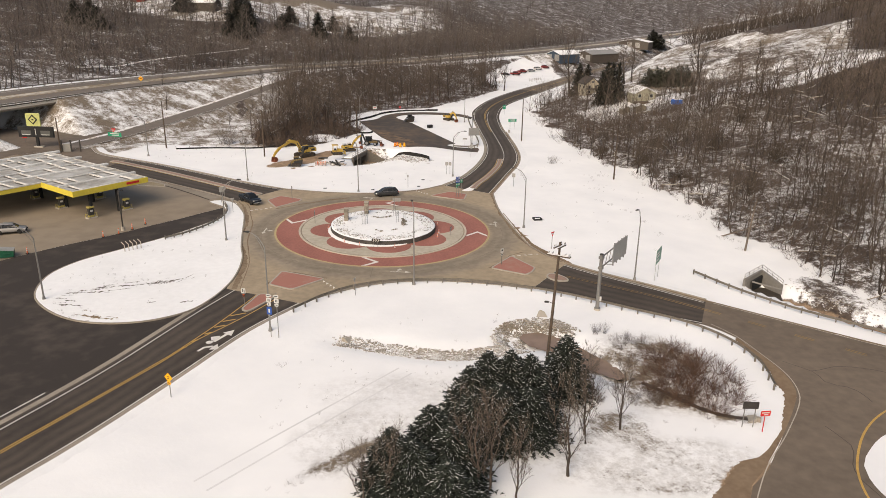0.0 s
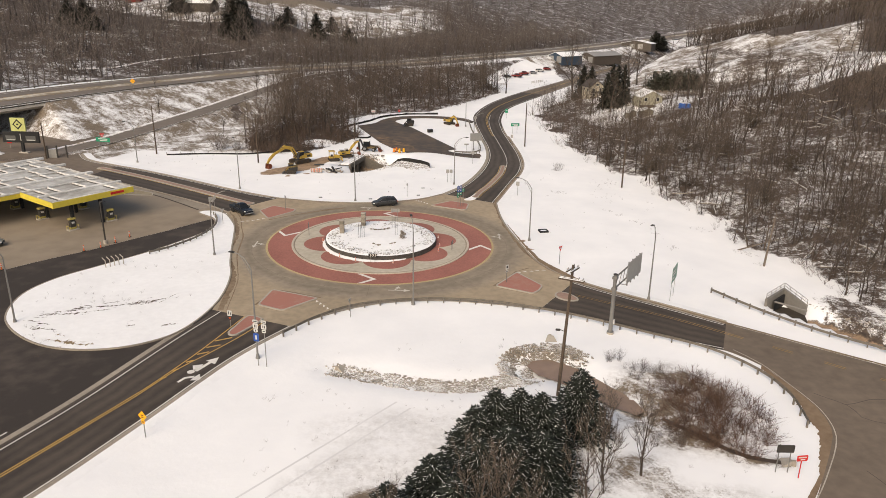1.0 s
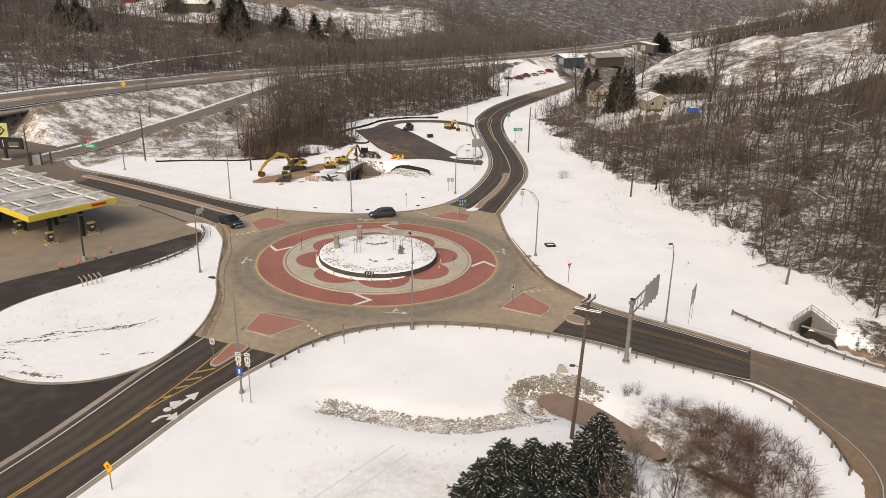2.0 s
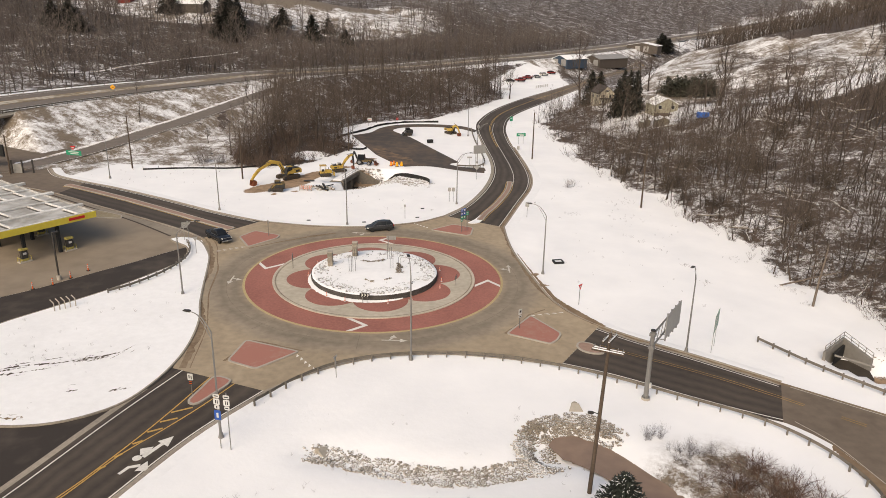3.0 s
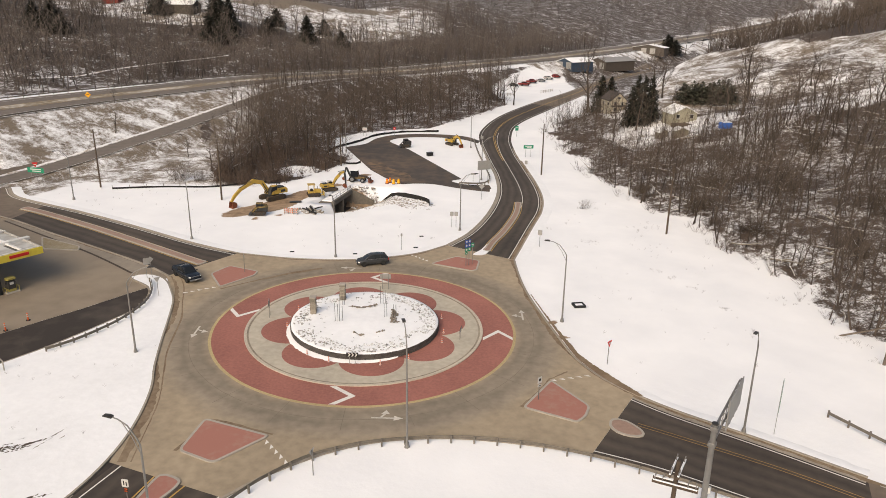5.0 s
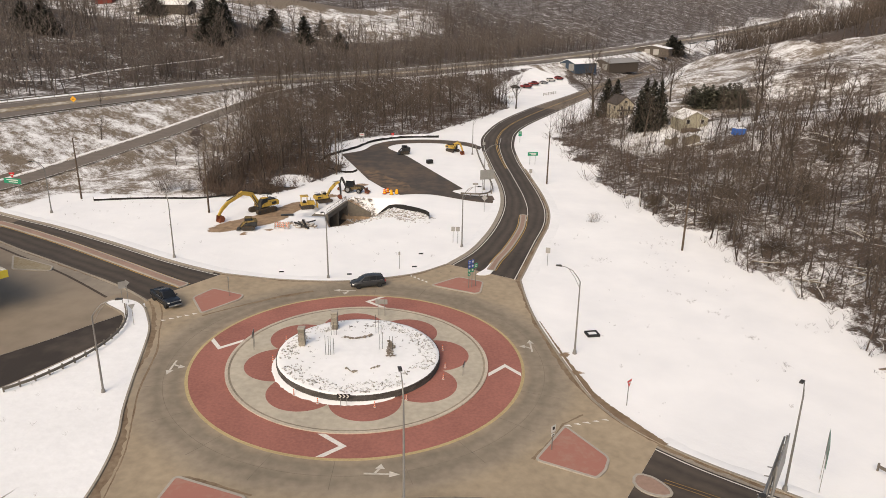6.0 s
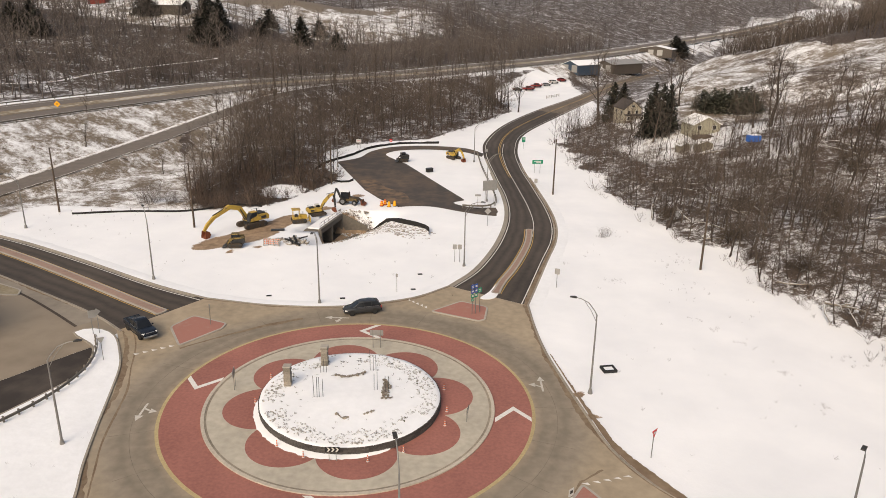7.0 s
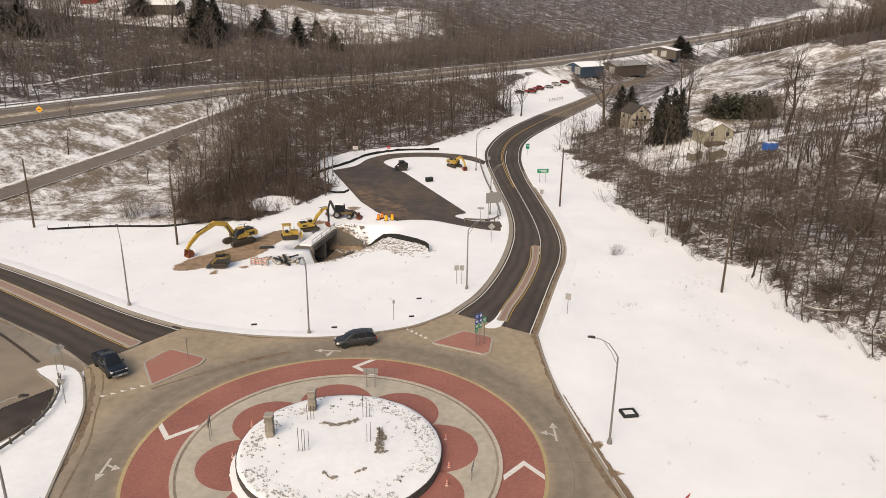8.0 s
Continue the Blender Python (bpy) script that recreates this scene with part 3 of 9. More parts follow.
    for name, val in (("litter", litter), ("tuft", tuft), ("soil", soil)):
        me.attributes.new(name, "FLOAT", "POINT").data.foreach_set("value", val.astype(np.float32))
    ob = new("ground", me)
    tagged(ob, "snow-covered valley floor and hillsides with dead grass showing", "ground", kind="structure")
    return ob


GROUND = build_ground()


# ---- roads ----
def sheet(name, outline, off, material, thick=0.0, label="", category="", kind="structure", parent=None, lift=None):
    """A flat-topped surface over an outline, off metres above the valley floor."""
    pts = [(p[0], p[1]) for p in outline]
    n = len(pts)
    vs = [(x, y, plane(x, y) + off) for x, y in pts]
    tri = [tuple(q) for q in tessellate_polygon([[Vector((x, y, 0)) for x, y in pts]])]
    g = Geo()
    if thick:
        vs += [(x, y, plane(x, y) + off - thick) for x, y in pts]
        tri += [(i, (i + 1) % n, n + (i + 1) % n, n + i) for i in range(n)]
    g.add(vs, tri)
    ob = part(name, g, material, parent)
    if parent is None:
        tagged(ob, label, category, "", kind)
    elif label:
        ob["label"] = label
    return ob


def ribbon(left, right, off, across=1, drape=True, n=None, lift=0.0):
    """Vertices and faces of a strip between two lines, laid on the land."""
    n = n or max(2, int(max(length(left), length(right)) / 1.5))
    A, B = resample([p[:2] for p in left], n), resample([p[:2] for p in right], n)
    t = np.linspace(0, 1, across + 1)[None, :, None]
    P = A[:, None] * (1 - t) + B[:, None] * t
    x, y = P[..., 0].ravel(), P[..., 1].ravel()
    z = (height(x, y) if drape else SLOPE_X * x + SLOPE_Y * y) + off
    k = np.arange(n * (across + 1)).reshape(n, across + 1)
    q = np.stack([k[:-1, :-1], k[:-1, 1:], k[1:, 1:], k[1:, :-1]], -1).reshape(-1, 4)
    return np.stack([x, y, z], 1).tolist(), q.tolist()


def strip(name, left, right, off, material, across=1, drape=False, parent=None, label="", category=""):
    vs, fs = ribbon(left, right, off, across, drape)
    g = Geo().add(vs, fs)
    ob = part(name, g, material, parent)
    lane = np.tile(np.linspace(0, 1, across + 1), len(vs) // (across + 1))
    ob.data.attributes.new("lane", "FLOAT", "POINT").data.foreach_set("value", lane.astype(np.float32))
    if parent is None:
        tagged(ob, label, category, "", "structure")
    elif label:
        ob["label"] = label
    return ob


def stripe(line, width, off, material, name, parent, drape=False, dash=None):
    """A painted line along a road, whole or in dashes."""
    P = resample([p[:2] for p in line], max(2, int(length(line) / 1.0)))
    if dash is None:
        runs = [P]
    else:
        on, gap = dash
        L = length(P)
        runs = []
        s = 0.0
        cum = np.r_[0, np.cumsum(np.linalg.norm(np.diff(P, axis=0), axis=1))]
        while s < L - on:
            t = np.linspace(s, s + on, 4)
            runs.append(np.stack([np.interp(t, cum, P[:, 0]), np.interp(t, cum, P[:, 1])], 1))
            s += on + gap
    g = Geo()
    for r in runs:
        vs, fs = ribbon(offset(r, width / 2), offset(r, -width / 2), off, 1, drape, n=len(r))
        g.add(vs, fs)
    return part(name, g, material, parent)


def kerb(line, name, parent, side=1, top=0.13, w=0.28, bank=1.6):
    """A kerb along a line, with the snow heaped behind it."""
    P = resample([p[:2] for p in line], max(3, int(length(line) / 1.2)))
    rows = [P, P, offset(P, side * w), offset(P, side * w)]
    zs = [0.0, top, top, -0.05]
    n = len(P)
    g = Geo()
    vs = [(x, y, plane(x, y) + z) for R, z in zip(rows, zs) for x, y in R]
    g.add(vs, [(a * n + i, a * n + i + 1, (a + 1) * n + i + 1, (a + 1) * n + i) for a in range(3) for i in range(n - 1)])
    part(name, g, M_KERB, parent)
    if bank:
        rng = random.Random(len(P))
        inner = offset(P, side * w * 0.9) + np.array([[rng.uniform(-0.05, 0.05), rng.uniform(-0.05, 0.05)] for _ in P])
        rows = [inner, offset(P, side * (w + 0.35)), offset(P, side * (w + bank)), offset(P, side * (w + bank + 0.8))]
        zs = [top - 0.03, top - 0.01, 0.03, -0.08]
        g = Geo()
        vs = [(x, y, plane(x, y) + z + (rng.uniform(-0.03, 0.03) if 0 < a < 3 else 0)) for a, (R, z) in enumerate(zip(rows, zs)) for x, y in R]
        g.add(vs, [(a * n + i, a * n + i + 1, (a + 1) * n + i + 1, (a + 1) * n + i) for a in range(3) for i in range(n - 1)])
        part("snow_bank", g, M_SNOW, parent, smooth=True)


# the edges of the roundabout's concrete, counter-clockwise
EDGE_W = spline([(-30.5, 15.3), (-28.4, 11), (-26.8, 5.7), (-25.2, 0.5), (-23.9, -7.7), (-22.2, -13.8), (-20.7, -19), (-19.9, -24.5), (-19.3, -29.5)])
EDGE_S = spline([(-8.6, -33.9), (-6.6, -31.6), (-4.4, -29.6), (-1.2, -27.3), (2.4, -25.5), (6.4, -24.5), (11.2, -24.1), (16.0, -24.5), (20.2, -25.2), (24.3, -26.2)])
EDGE_E = spline([(31.0, -15.2), (28.2, -12), (25.8, -7.2), (24.5, -1.4), (23.1, 6), (22.0, 13), (21.5, 20), (21.4, 26.7)])
EDGE_N = spline([(10.6, 32.9), (6.7, 29), (3.5, 27.1), (0, 25.7), (-4, 24.5), (-8, 24.0), (-14.4, 24.2), (-19, 25.0), (-23.6, 26.0)])
roundabout = sheet("road_roundabout", [(p[0] - 0.7, p[1]) for p in EDGE_W] + EDGE_S + EDGE_E + EDGE_N, 0.045, M_CONC, 0, "stained grey-brown concrete roundabout carriageway", "road")

# the four arms
SW_FAR = spline([(-19.3, -29.5), (-22.7, -39.1), (-26.6, -51.5), (-29.5, -59.1), (-32.0, -65.0), (-40, -84), (-70, -155)])
SW_NEAR = spline([(-8.6, -33.9), (-13.7, -42.9), (-18.8, -56.0), (-23.1, -66.5), (-26.8, -74.1), (-33, -87), (-62, -157)])
road_sw = strip("road_southwest", SW_FAR, SW_NEAR, 0.03, M_ASPHALT_ROAD, label="wet dark asphalt approach road with yellow centre lines", category="road")
E_FAR = spline([(31.0, -15.2), (34.6, -18.4), (42.1, -23.7), (49.0, -28.9)])
E_NEAR = spline([(24.3, -26.2), (28.2, -27.8), (31.6, -29.5), (37.2, -32.9), (42.0, -35.5), (45.6, -37.2)])
road_e = strip("road_east", E_FAR, E_NEAR, 0.03, M_ASPHALT_ROAD, label="dark asphalt road leaving the roundabout beside a guardrail", category="road")
OLD = spline([(49, -28.9), (55.3, -33.8), (61, -38.0), (66.8, -42.2), (90, -58), (130, -86)]) + spline([(125, -96), (85, -69), (66, -60), (58, -61.2), (53, -64.8), (50.3, -69.5), (51.5, -78), (58, -110), (62, -150), (72, -330)]) \
    + spline([(60, -330), (50, -150), (44, -110), (36.5, -84), (38.0, -73), (41.4, -68.6), (45.2, -63.0), (49.0, -57.2), (50.6, -54.0), (51.0, -50), (50.2, -45.6), (48.8, -41.0), (46.6, -38.0), (45.3, -37.0)])
road_old = sheet("road_junction", OLD, 0.026, M_OLD, 0, "worn grey-brown asphalt side-road junction", "road")
N_LEFT = spline([(10.6, 32.9), (14.8, 40.6), (19, 54), (21.7, 69), (22.2, 84), (21.2, 102), (20.2, 128), (21.9, 148), (29.7, 176.7), (45, 212), (67, 254.7), (93, 310), (140, 400)])
N_RIGHT = spline([(21.4, 26.7), (23.2, 33), (26.5, 44.8), (29.4, 55), (30.9, 65), (31.1, 77), (30.4, 93), (29.5, 113.7), (30.3, 136), (35.3, 161), (51.3, 198), (74, 247), (100, 302), (147, 392)])
NL_, NR_ = resample(N_LEFT, 300), resample(N_RIGHT, 300)
road_n = strip("road_north", NL_[:140], NR_[:140], 0.05, M_ASPHALT_ROAD, 6, True, label="new dark asphalt road winding up the valley", category="road")
strip("road_valley", NL_[139:], NR_[139:], 0.05, M_OLD, 6, True, label="worn grey-brown asphalt valley road", category="road")
NW_N = spline([(-23.6, 26.0), (-32.3, 30.4), (-46.5, 39.2), (-58.8, 46.3), (-67, 50.4), (-76, 55.5), (-81, 62)])
NW_S = spline([(-30.5, 15.3), (-34.6, 18.9), (-39, 22.0), (-43.5, 24.9), (-49, 28.4), (-57.6, 33.7), (-72, 42.6), (-96, 52)])
road_nw = strip("road_northwest", NW_N, NW_S, 0.03, M_ASPHALT_ROAD, label="dark asphalt road with a brick-red median beside the petrol station", category="road")
strip("road_crossing", [p for p in NW_N if p[0] < -66], [p for p in NW_S if p[0] < -68], 0.036, M_OLD, label="worn brown asphalt where the new road meets the old", category="road")
JUNC = [(-96, 52), (-81, 62), (-80.2, 74), (-88, 88), (-100, 84), (-118, 84), (-150, 100), (-190, 122), (-196, 112), (-150, 86), (-118, 66), (-112, 50), (-108, 30), (-100, 30)]
junction_nw = sheet("road_crossing", JUNC, 0.06, M_OLD, 0, "worn brown asphalt crossing under the highway", "road")
M_SHOULDER = mat("snowy_verge", (0.3, 0.22, 0.14), 0.9, col2=(0.76, 0.74, 0.73), scale=0.5, thr=(0.38, 0.5), big=0.2)
ramp = strip("road_ramp", offset(RAMP, 3.6), offset(RAMP, -3.6), 0.16, M_HWY, 3, True, label="grey asphalt slip road climbing to the highway", category="road")
for d_ in (3.3, -3.3):
    stripe(offset(RAMP, d_), 0.2, 0.19, M_WHITE, "edge_line", ramp, True)
strip("snow_edge", offset(RAMP, 5.0), offset(RAMP, 3.7), 0.18, M_SHOULDER, 1, True, ramp)
HL, HR = offset(HIGHWAY, 15), offset(HIGHWAY, -15)
HWZ = HWY[:, 2]


def highway():
    g = Geo()
    n = len(HWY)
    vs = []
    for d, dz in ((15.5, 0.1), (-15.5, 0.1)):
        o = offset(HIGHWAY, d)
        vs += [(p[0], p[1], q + dz) for p, q in zip(o, HWZ)]
    g.add(vs, [(i, i + 1, n + i + 1, n + i) for i in range(n - 1)])
    ob = part("road_highway", g, M_HWY)
    tagged(ob, "grey four-lane highway on a snowy embankment", "road", "", "structure")

    def band(name, d, w, dz, material, label=""):
        g = Geo()
        a, b = offset(HIGHWAY, d + w / 2), offset(HIGHWAY, d - w / 2)
        g.add([(p[0], p[1], q + dz) for p, q in zip(a, HWZ)] + [(p[0], p[1], q + dz) for p, q in zip(b, HWZ)], [(i, i + 1, n + i + 1, n + i) for i in range(n - 1)])
        return part(name, g, material, ob, label)
    band("median", 0, 5.0, 0.16, M_MEDIAN, "strip of dead grass and snow")
    for d in (3.2, -3.2):
        band("edge_line", d, 0.25, 0.13, M_YELLOW)
    for d in (11.5, -11.5):
        band("edge_line", d, 0.22, 0.13, M_WHITE)
    for d in (14.6, -14.6):
        band("snow_edge", d, 0.9, 0.17, M_SHOULDER)
    return ob


M_MEDIAN = mat("dead_grass", (0.22, 0.175, 0.115), 0.95, col2=(0.52, 0.48, 0.42), scale=0.3, thr=(0.45, 0.6))
highway()

# a snowy bench track along the hillside behind the highway
BENCH = spline([(-150, 196), (-138.8, 210.5), (-133, 226), (-124.7, 243), (-112.9, 263), (-98, 285)], 4)
strip("snow_track", offset(BENCH, 0.5), offset(BENCH, -0.5), 0.12, M_SHOULDER, 2, True, None, "narrow snow-covered track along the wooded hillside", "track")
# the petrol station's ground
LOT_EDGE = spline([(-32.2, 11.0), (-34.8, 7.6), (-37.9, 3.2), (-41.3, -1.0), (-44.1, -4.7), (-47, -8.4), (-50.3, -11.8), (-55.2, -17.8), (-72, -40), (-110, -85)])
lot = sheet("pavement_station", [(-30.6, 15.4)] + [p for p in NW_S[1:] if p[0] > -95] + [(-96, 52), (-110, 0), (-120, -85)] + LOT_EDGE[::-1], 0.02, M_LOT, 0, "tan concrete forecourt of a petrol station", "pavement")
strip("apron", [p for p in NW_S if -70 < p[0] < -33.5], spline([(-36.7, 16.2), (-42.0, 20.6), (-48.1, 25.3), (-58, 32.0), (-69.3, 39.7)]), 0.026, mat("grey_apron_concrete", (0.25, 0.212, 0.168), 0.85, var=0.18, scale=0.4, big=0.08, bump=0.1), parent=lot, label="greyer concrete apron along the road")
DARK = LOT_EDGE + [(-75, -150)] + SW_FAR[::-1] + EDGE_W[::-1][:-1]
dark = sheet("pavement_dark", DARK, 0.012, mat("drive_asphalt", (0.04, 0.032, 0.027), 0.85, col2=(0.095, 0.076, 0.062), thr=(0.5, 0.78), scale=0.2, big=0.07, bump=0.15), 0, "fresh dark asphalt drive beside the forecourt", "pavement")

# ---- woods ----
def grow(rng, height_, spread=0.35, limbs=9, twigs=6, levels=2, r0=None, first=0.3, sides=5, upright=0.8, fine=0.012, seg=3, n=6):
    """A leafless tree: the trunk and limbs as tapered tubes, and the twigs as slivers. Returns two Geo."""
    wood, tw = Geo(), Geo()
    r0 = r0 or height_ * 0.008 + 0.03
    lean = Vector((rng.uniform(-0.12, 0.12), rng.uniform(-0.12, 0.12), 1))
    trunk = []
    p = Vector((0, 0, -0.3))
    for i in range(n + 1):
        trunk.append(p.copy())
        p = p + (lean + Vector((rng.uniform(-0.2, 0.2), rng.uniform(-0.2, 0.2), 0))) * (height_ / n)
    wood.tube(trunk, [r0 * (1.25 if i == 0 else 1) * (1 - 0.86 * i / n) for i in range(n + 1)], sides, False)

    def sliver(a, b, w):
        d = b - a
        u = d.cross(Vector((rng.uniform(-1, 1), rng.uniform(-1, 1), rng.uniform(-1, 1)))).normalized() * w
        tw.add([a - u, a + u, b], [(0, 1, 2)])

    def limb(base, way, ln, rad, level):
        pts = [base]
        d = way.copy()
        for i in range(seg):
            d = (d + Vector((rng.uniform(-0.25, 0.25), rng.uniform(-0.25, 0.25), 0.16 * upright))).normalized()
            pts.append(pts[-1] + d * ln / seg)
        wood.tube(pts, [rad * (1 - 0.88 * i / seg) for i in range(seg + 1)], 3, False)
        for k in range(twigs):
            t = rng.uniform(0.25, 1.0) * (seg - 0.001)
            i = int(t)
            q = pts[i].lerp(pts[i + 1], t - i)
            w = (pts[i + 1] - pts[i]).normalized()
            w = (w + Vector((rng.uniform(-1, 1), rng.uniform(-1, 1), rng.uniform(-0.35, 0.9))) * 0.8).normalized()
            if level > 1:
                limb(q, w, ln * rng.uniform(0.35, 0.6), rad * 0.5, level - 1)
            else:
                e = q + w * ln * rng.uniform(0.25, 0.55)
                sliver(q, e, fine)
                for j in range(2):
                    m = q.lerp(e, rng.uniform(0.3, 0.8))
                    w2 = (w + Vector((rng.uniform(-1, 1), rng.uniform(-1, 1), rng.uniform(-0.2, 0.8))) * 0.7).normalized()
                    sliver(m, m + w2 * ln * rng.uniform(0.12, 0.3), fine * 0.8)

    for k in range(limbs):
        t = first + (0.97 - first) * (k + rng.random() * 0.8) / limbs
        i = min(int(t * n), n - 1)
        base = trunk[i].lerp(trunk[i + 1], t * n - i)
        a = k * 2.4 + rng.uniform(-0.5, 0.5)
        up = upright * rng.uniform(0.5, 1.2) + t * 0.5
        way = Vector((math.cos(a), math.sin(a), up)).normalized()
        limb(base, way, height_ * spread * (1.15 - 0.65 * t) * rng.uniform(0.7, 1.2), r0 * (1 - 0.8 * t) * 0.5, levels)
    return wood, tw


def arrays(geo):
    """Vertices and equal-length faces of a Geo made of quads and triangles."""
    v = np.array(geo.v)
    q = np.array([f for f in geo.f if len(f) == 4]).reshape(-1, 4)
    t = np.array([f for f in geo.f if len(f) == 3]).reshape(-1, 3)
    return v, q, t


def scatter(name, kinds, places, material, label, category, parent=None, scales=None, seed=1):
    """Many copies of a few shapes joined into one mesh, for woods and brush that nobody could count."""
    rng = np.random.RandomState(seed)
    V, Q, T, k = [], [], [], 0
    pre = [arrays(g) for g in kinds]
    for i, (x, y, z) in enumerate(places):
        v, q, t = pre[rng.randint(len(pre))]
        a, s = rng.uniform(0, 6.283), (scales[i] if scales is not None else rng.uniform(0.75, 1.25))
        c, sn = math.cos(a) * s, math.sin(a) * s
        w = np.stack([v[:, 0] * c - v[:, 1] * sn + x, v[:, 0] * sn + v[:, 1] * c + y, v[:, 2] * s * rng.uniform(0.85, 1.15) + z], 1)
        V.append(w)
        Q.append(q + k)
        T.append(t + k)
        k += len(v)
    V, Q, T = np.concatenate(V), np.concatenate(Q), np.concatenate(T)
    me = bpy.data.meshes.new(name)
    me.vertices.add(len(V))
    me.vertices.foreach_set("co", V.astype(np.float32).ravel())
    me.loops.add(Q.size + T.size)
    me.loops.foreach_set("vertex_index", np.r_[Q.ravel(), T.ravel()].astype(np.int32))
    me.polygons.add(len(Q) + len(T))
    starts = np.r_[np.arange(len(Q)) * 4, Q.size + np.arange(len(T)) * 3]
    me.polygons.foreach_set("loop_start", starts.astype(np.int32))
    me.update(calc_edges=True)
    me.materials.append(material)
    ob = new(name, me)
    if parent is not None:
        ob.parent = parent
        tagged(ob, label, kind="stuff")
    else:
        tagged(ob, label, category, "", "stuff")
    return ob


def sow(x0, x1, y0, y1, count, rule, seed):
    """Places on the land where rule(x, y) is high, picked at random."""
    rng = np.random.RandomState(seed)
    x, y = rng.uniform(x0, x1, count), rng.uniform(y0, y1, count)
    keep = rng.uniform(0, 1, count) < rule(x, y)
    x, y = x[keep], y[keep]
    return np.stack([x, y, height(x, y)], 1)


def in_view(x, y):
    """The wedge of land that the flight ever looks over, with a margin."""
    return np.abs(x - 10) < 0.68 * (y + 128) + 14


R_ = random.Random(7)
TREES = [grow(R_, 15, 0.34, 10, 4, 2, r0=0.145, first=0.22, fine=0.015, seg=2) for _ in range(5)]
SIMPLE = [grow(R_, 14, 0.33, 11, 5, 1, r0=0.17, first=0.28, sides=3, fine=0.026, seg=2, upright=1.1) for _ in range(9)]
ROUGH = [grow(R_, 14, 0.36, 8, 4, 1, r0=0.24, first=0.3, sides=3, fine=0.075, seg=1, n=3, upright=1.1) for _ in range(9)]
SPARSE = [grow(R_, 14, 0.4, 5, 5, 1, first=0.15, sides=3, fine=0.15, seg=1, n=3) for _ in range(5)]

RSP = random.Random(29)
SPREAD = [grow(RSP, 10, 0.5, 11, 7, 1, r0=0.17, first=0.3, sides=3, fine=0.028, seg=2, upright=0.45) for _ in range(7)]


def near_tree_rule(x, y):
    return wooded(x, y) * (x > 30) * (x - np.interp(y, FOOT_Y, FOOT_X) < 34) * in_view(x, y)


NEAR_PLACES = sow(40, 150, -45, 175, 4600, near_tree_rule, 11)
_t = [(g[0].mesh("trunk", M_BARK), g[1].mesh("crown", M_TWIG)) for g in TREES]


def hang(meshes, t):
    """Puts a tree's shared meshes under it; fine twigs and needles are stuff."""
    for me in meshes:
        o = new(me.name.split(".")[0], me)
        o.parent = t
        if o.name.split(".")[0] != "trunk":
            o["kind"] = "stuff"


def bare_tree(m, which, label, group):
    t = thing("bare_tree", m, label, "tree", group)
    hang(_t[which], t)
    return t


for i_, (x_, y_, z_) in enumerate(NEAR_PLACES[:260]):
    s_ = R_.uniform(0.55, 1.0) * (0.68 if y_ > 78 and x_ < 84 else 1.0)
    bare_tree(pose(x_, y_, z_ - 0.1, 0, 0, R_.uniform(0, 360)) @ Matrix.Diagonal((s_, s_, s_ * R_.uniform(0.9, 1.15), 1)), i_ % 5, "leafless grey-brown woodland tree on the snowy slope", "trees on the wooded slope")


MID_TREES = sow(-58, 40, 70, 260, 520, lambda x, y: wooded(x, y) * (x < np.interp(y, FOOT_Y, FOOT_X) - 4) * (near(HWY, x, y)[2] < 0) * 0.5, 19)
for i_, (x_, y_, z_) in enumerate(MID_TREES[:90]):
    s_ = R_.uniform(0.75, 1.15) * (0.8 if y_ < 80 else 1.0)
    bare_tree(pose(x_, y_, z_ - 0.1, 0, 0, R_.uniform(0, 360)) @ Matrix.Diagonal((s_, s_, s_ * R_.uniform(0.95, 1.2), 1)), i_ % 5, "tall leafless tree rising from the thicket beside the works", "trees between slip road and works")


def woods(name, places, kinds, label, seed, scales=None, bark=None, twig=None):
    a = scatter(name, [k[0] for k in kinds], places, bark or M_BARK, label, "woodland", scales=scales, seed=seed)
    scatter("twig_mass", [k[1] for k in kinds], places, twig or M_TWIG, "mass of bare brown twigs", "", a, scales=scales, seed=seed)


REST = NEAR_PLACES[260:][::2]
SLOPE = sow(60, 330, -60, 420, 9000, lambda x, y: wooded(x, y) * (x - np.interp(y, FOOT_Y, FOOT_X) >= 33) * in_view(x, y) * 0.6, 12)
MID = sow(-60, 45, 64, 300, 3400, lambda x, y: wooded(x, y) * (x < np.interp(y, FOOT_Y, FOOT_X) - 4) * (near(HWY, x, y)[2] < 0) * 0.36, 13)
BACK = sow(-330, 330, 90, 520, 15000, lambda x, y: wooded(x, y) * (near(HWY, x, y)[2] > 0) * in_view(x, y) * np.interp(y, (150, 300, 500), (0.8, 0.62, 0.42)), 14)
FAR = sow(-700, 1300, 380, 1900, 16000, lambda x, y: wooded(x, y) * in_view(x, y) * 0.27 * (np.hypot(x, y) > 480), 15)
woods("slope_woods", REST, SIMPLE[:4] + SPREAD, "leafless brown woods at the foot of the valley's side", 3, np.random.RandomState(2).uniform(0.4, 0.95, len(REST)) * np.where((REST[:, 1] > 78) & (REST[:, 0] < 84), 0.65, 1.0))
YARD = sow(56, 118, 94, 150, 440, lambda x, y: (1 - wooded(x, y)) * (np.hypot(x - 78.5, y - 127.5) > 7) * (np.hypot(x - 65.6, y - 158) > 6) * np.interp(y, (94, 105, 112, 140), (1, 0.9, 0.4, 0.15)), 16)
woods("yard_trees", YARD, SIMPLE, "thin leafless trees round the yard's edge", 17, np.random.RandomState(17).uniform(0.35, 0.8, len(YARD)))
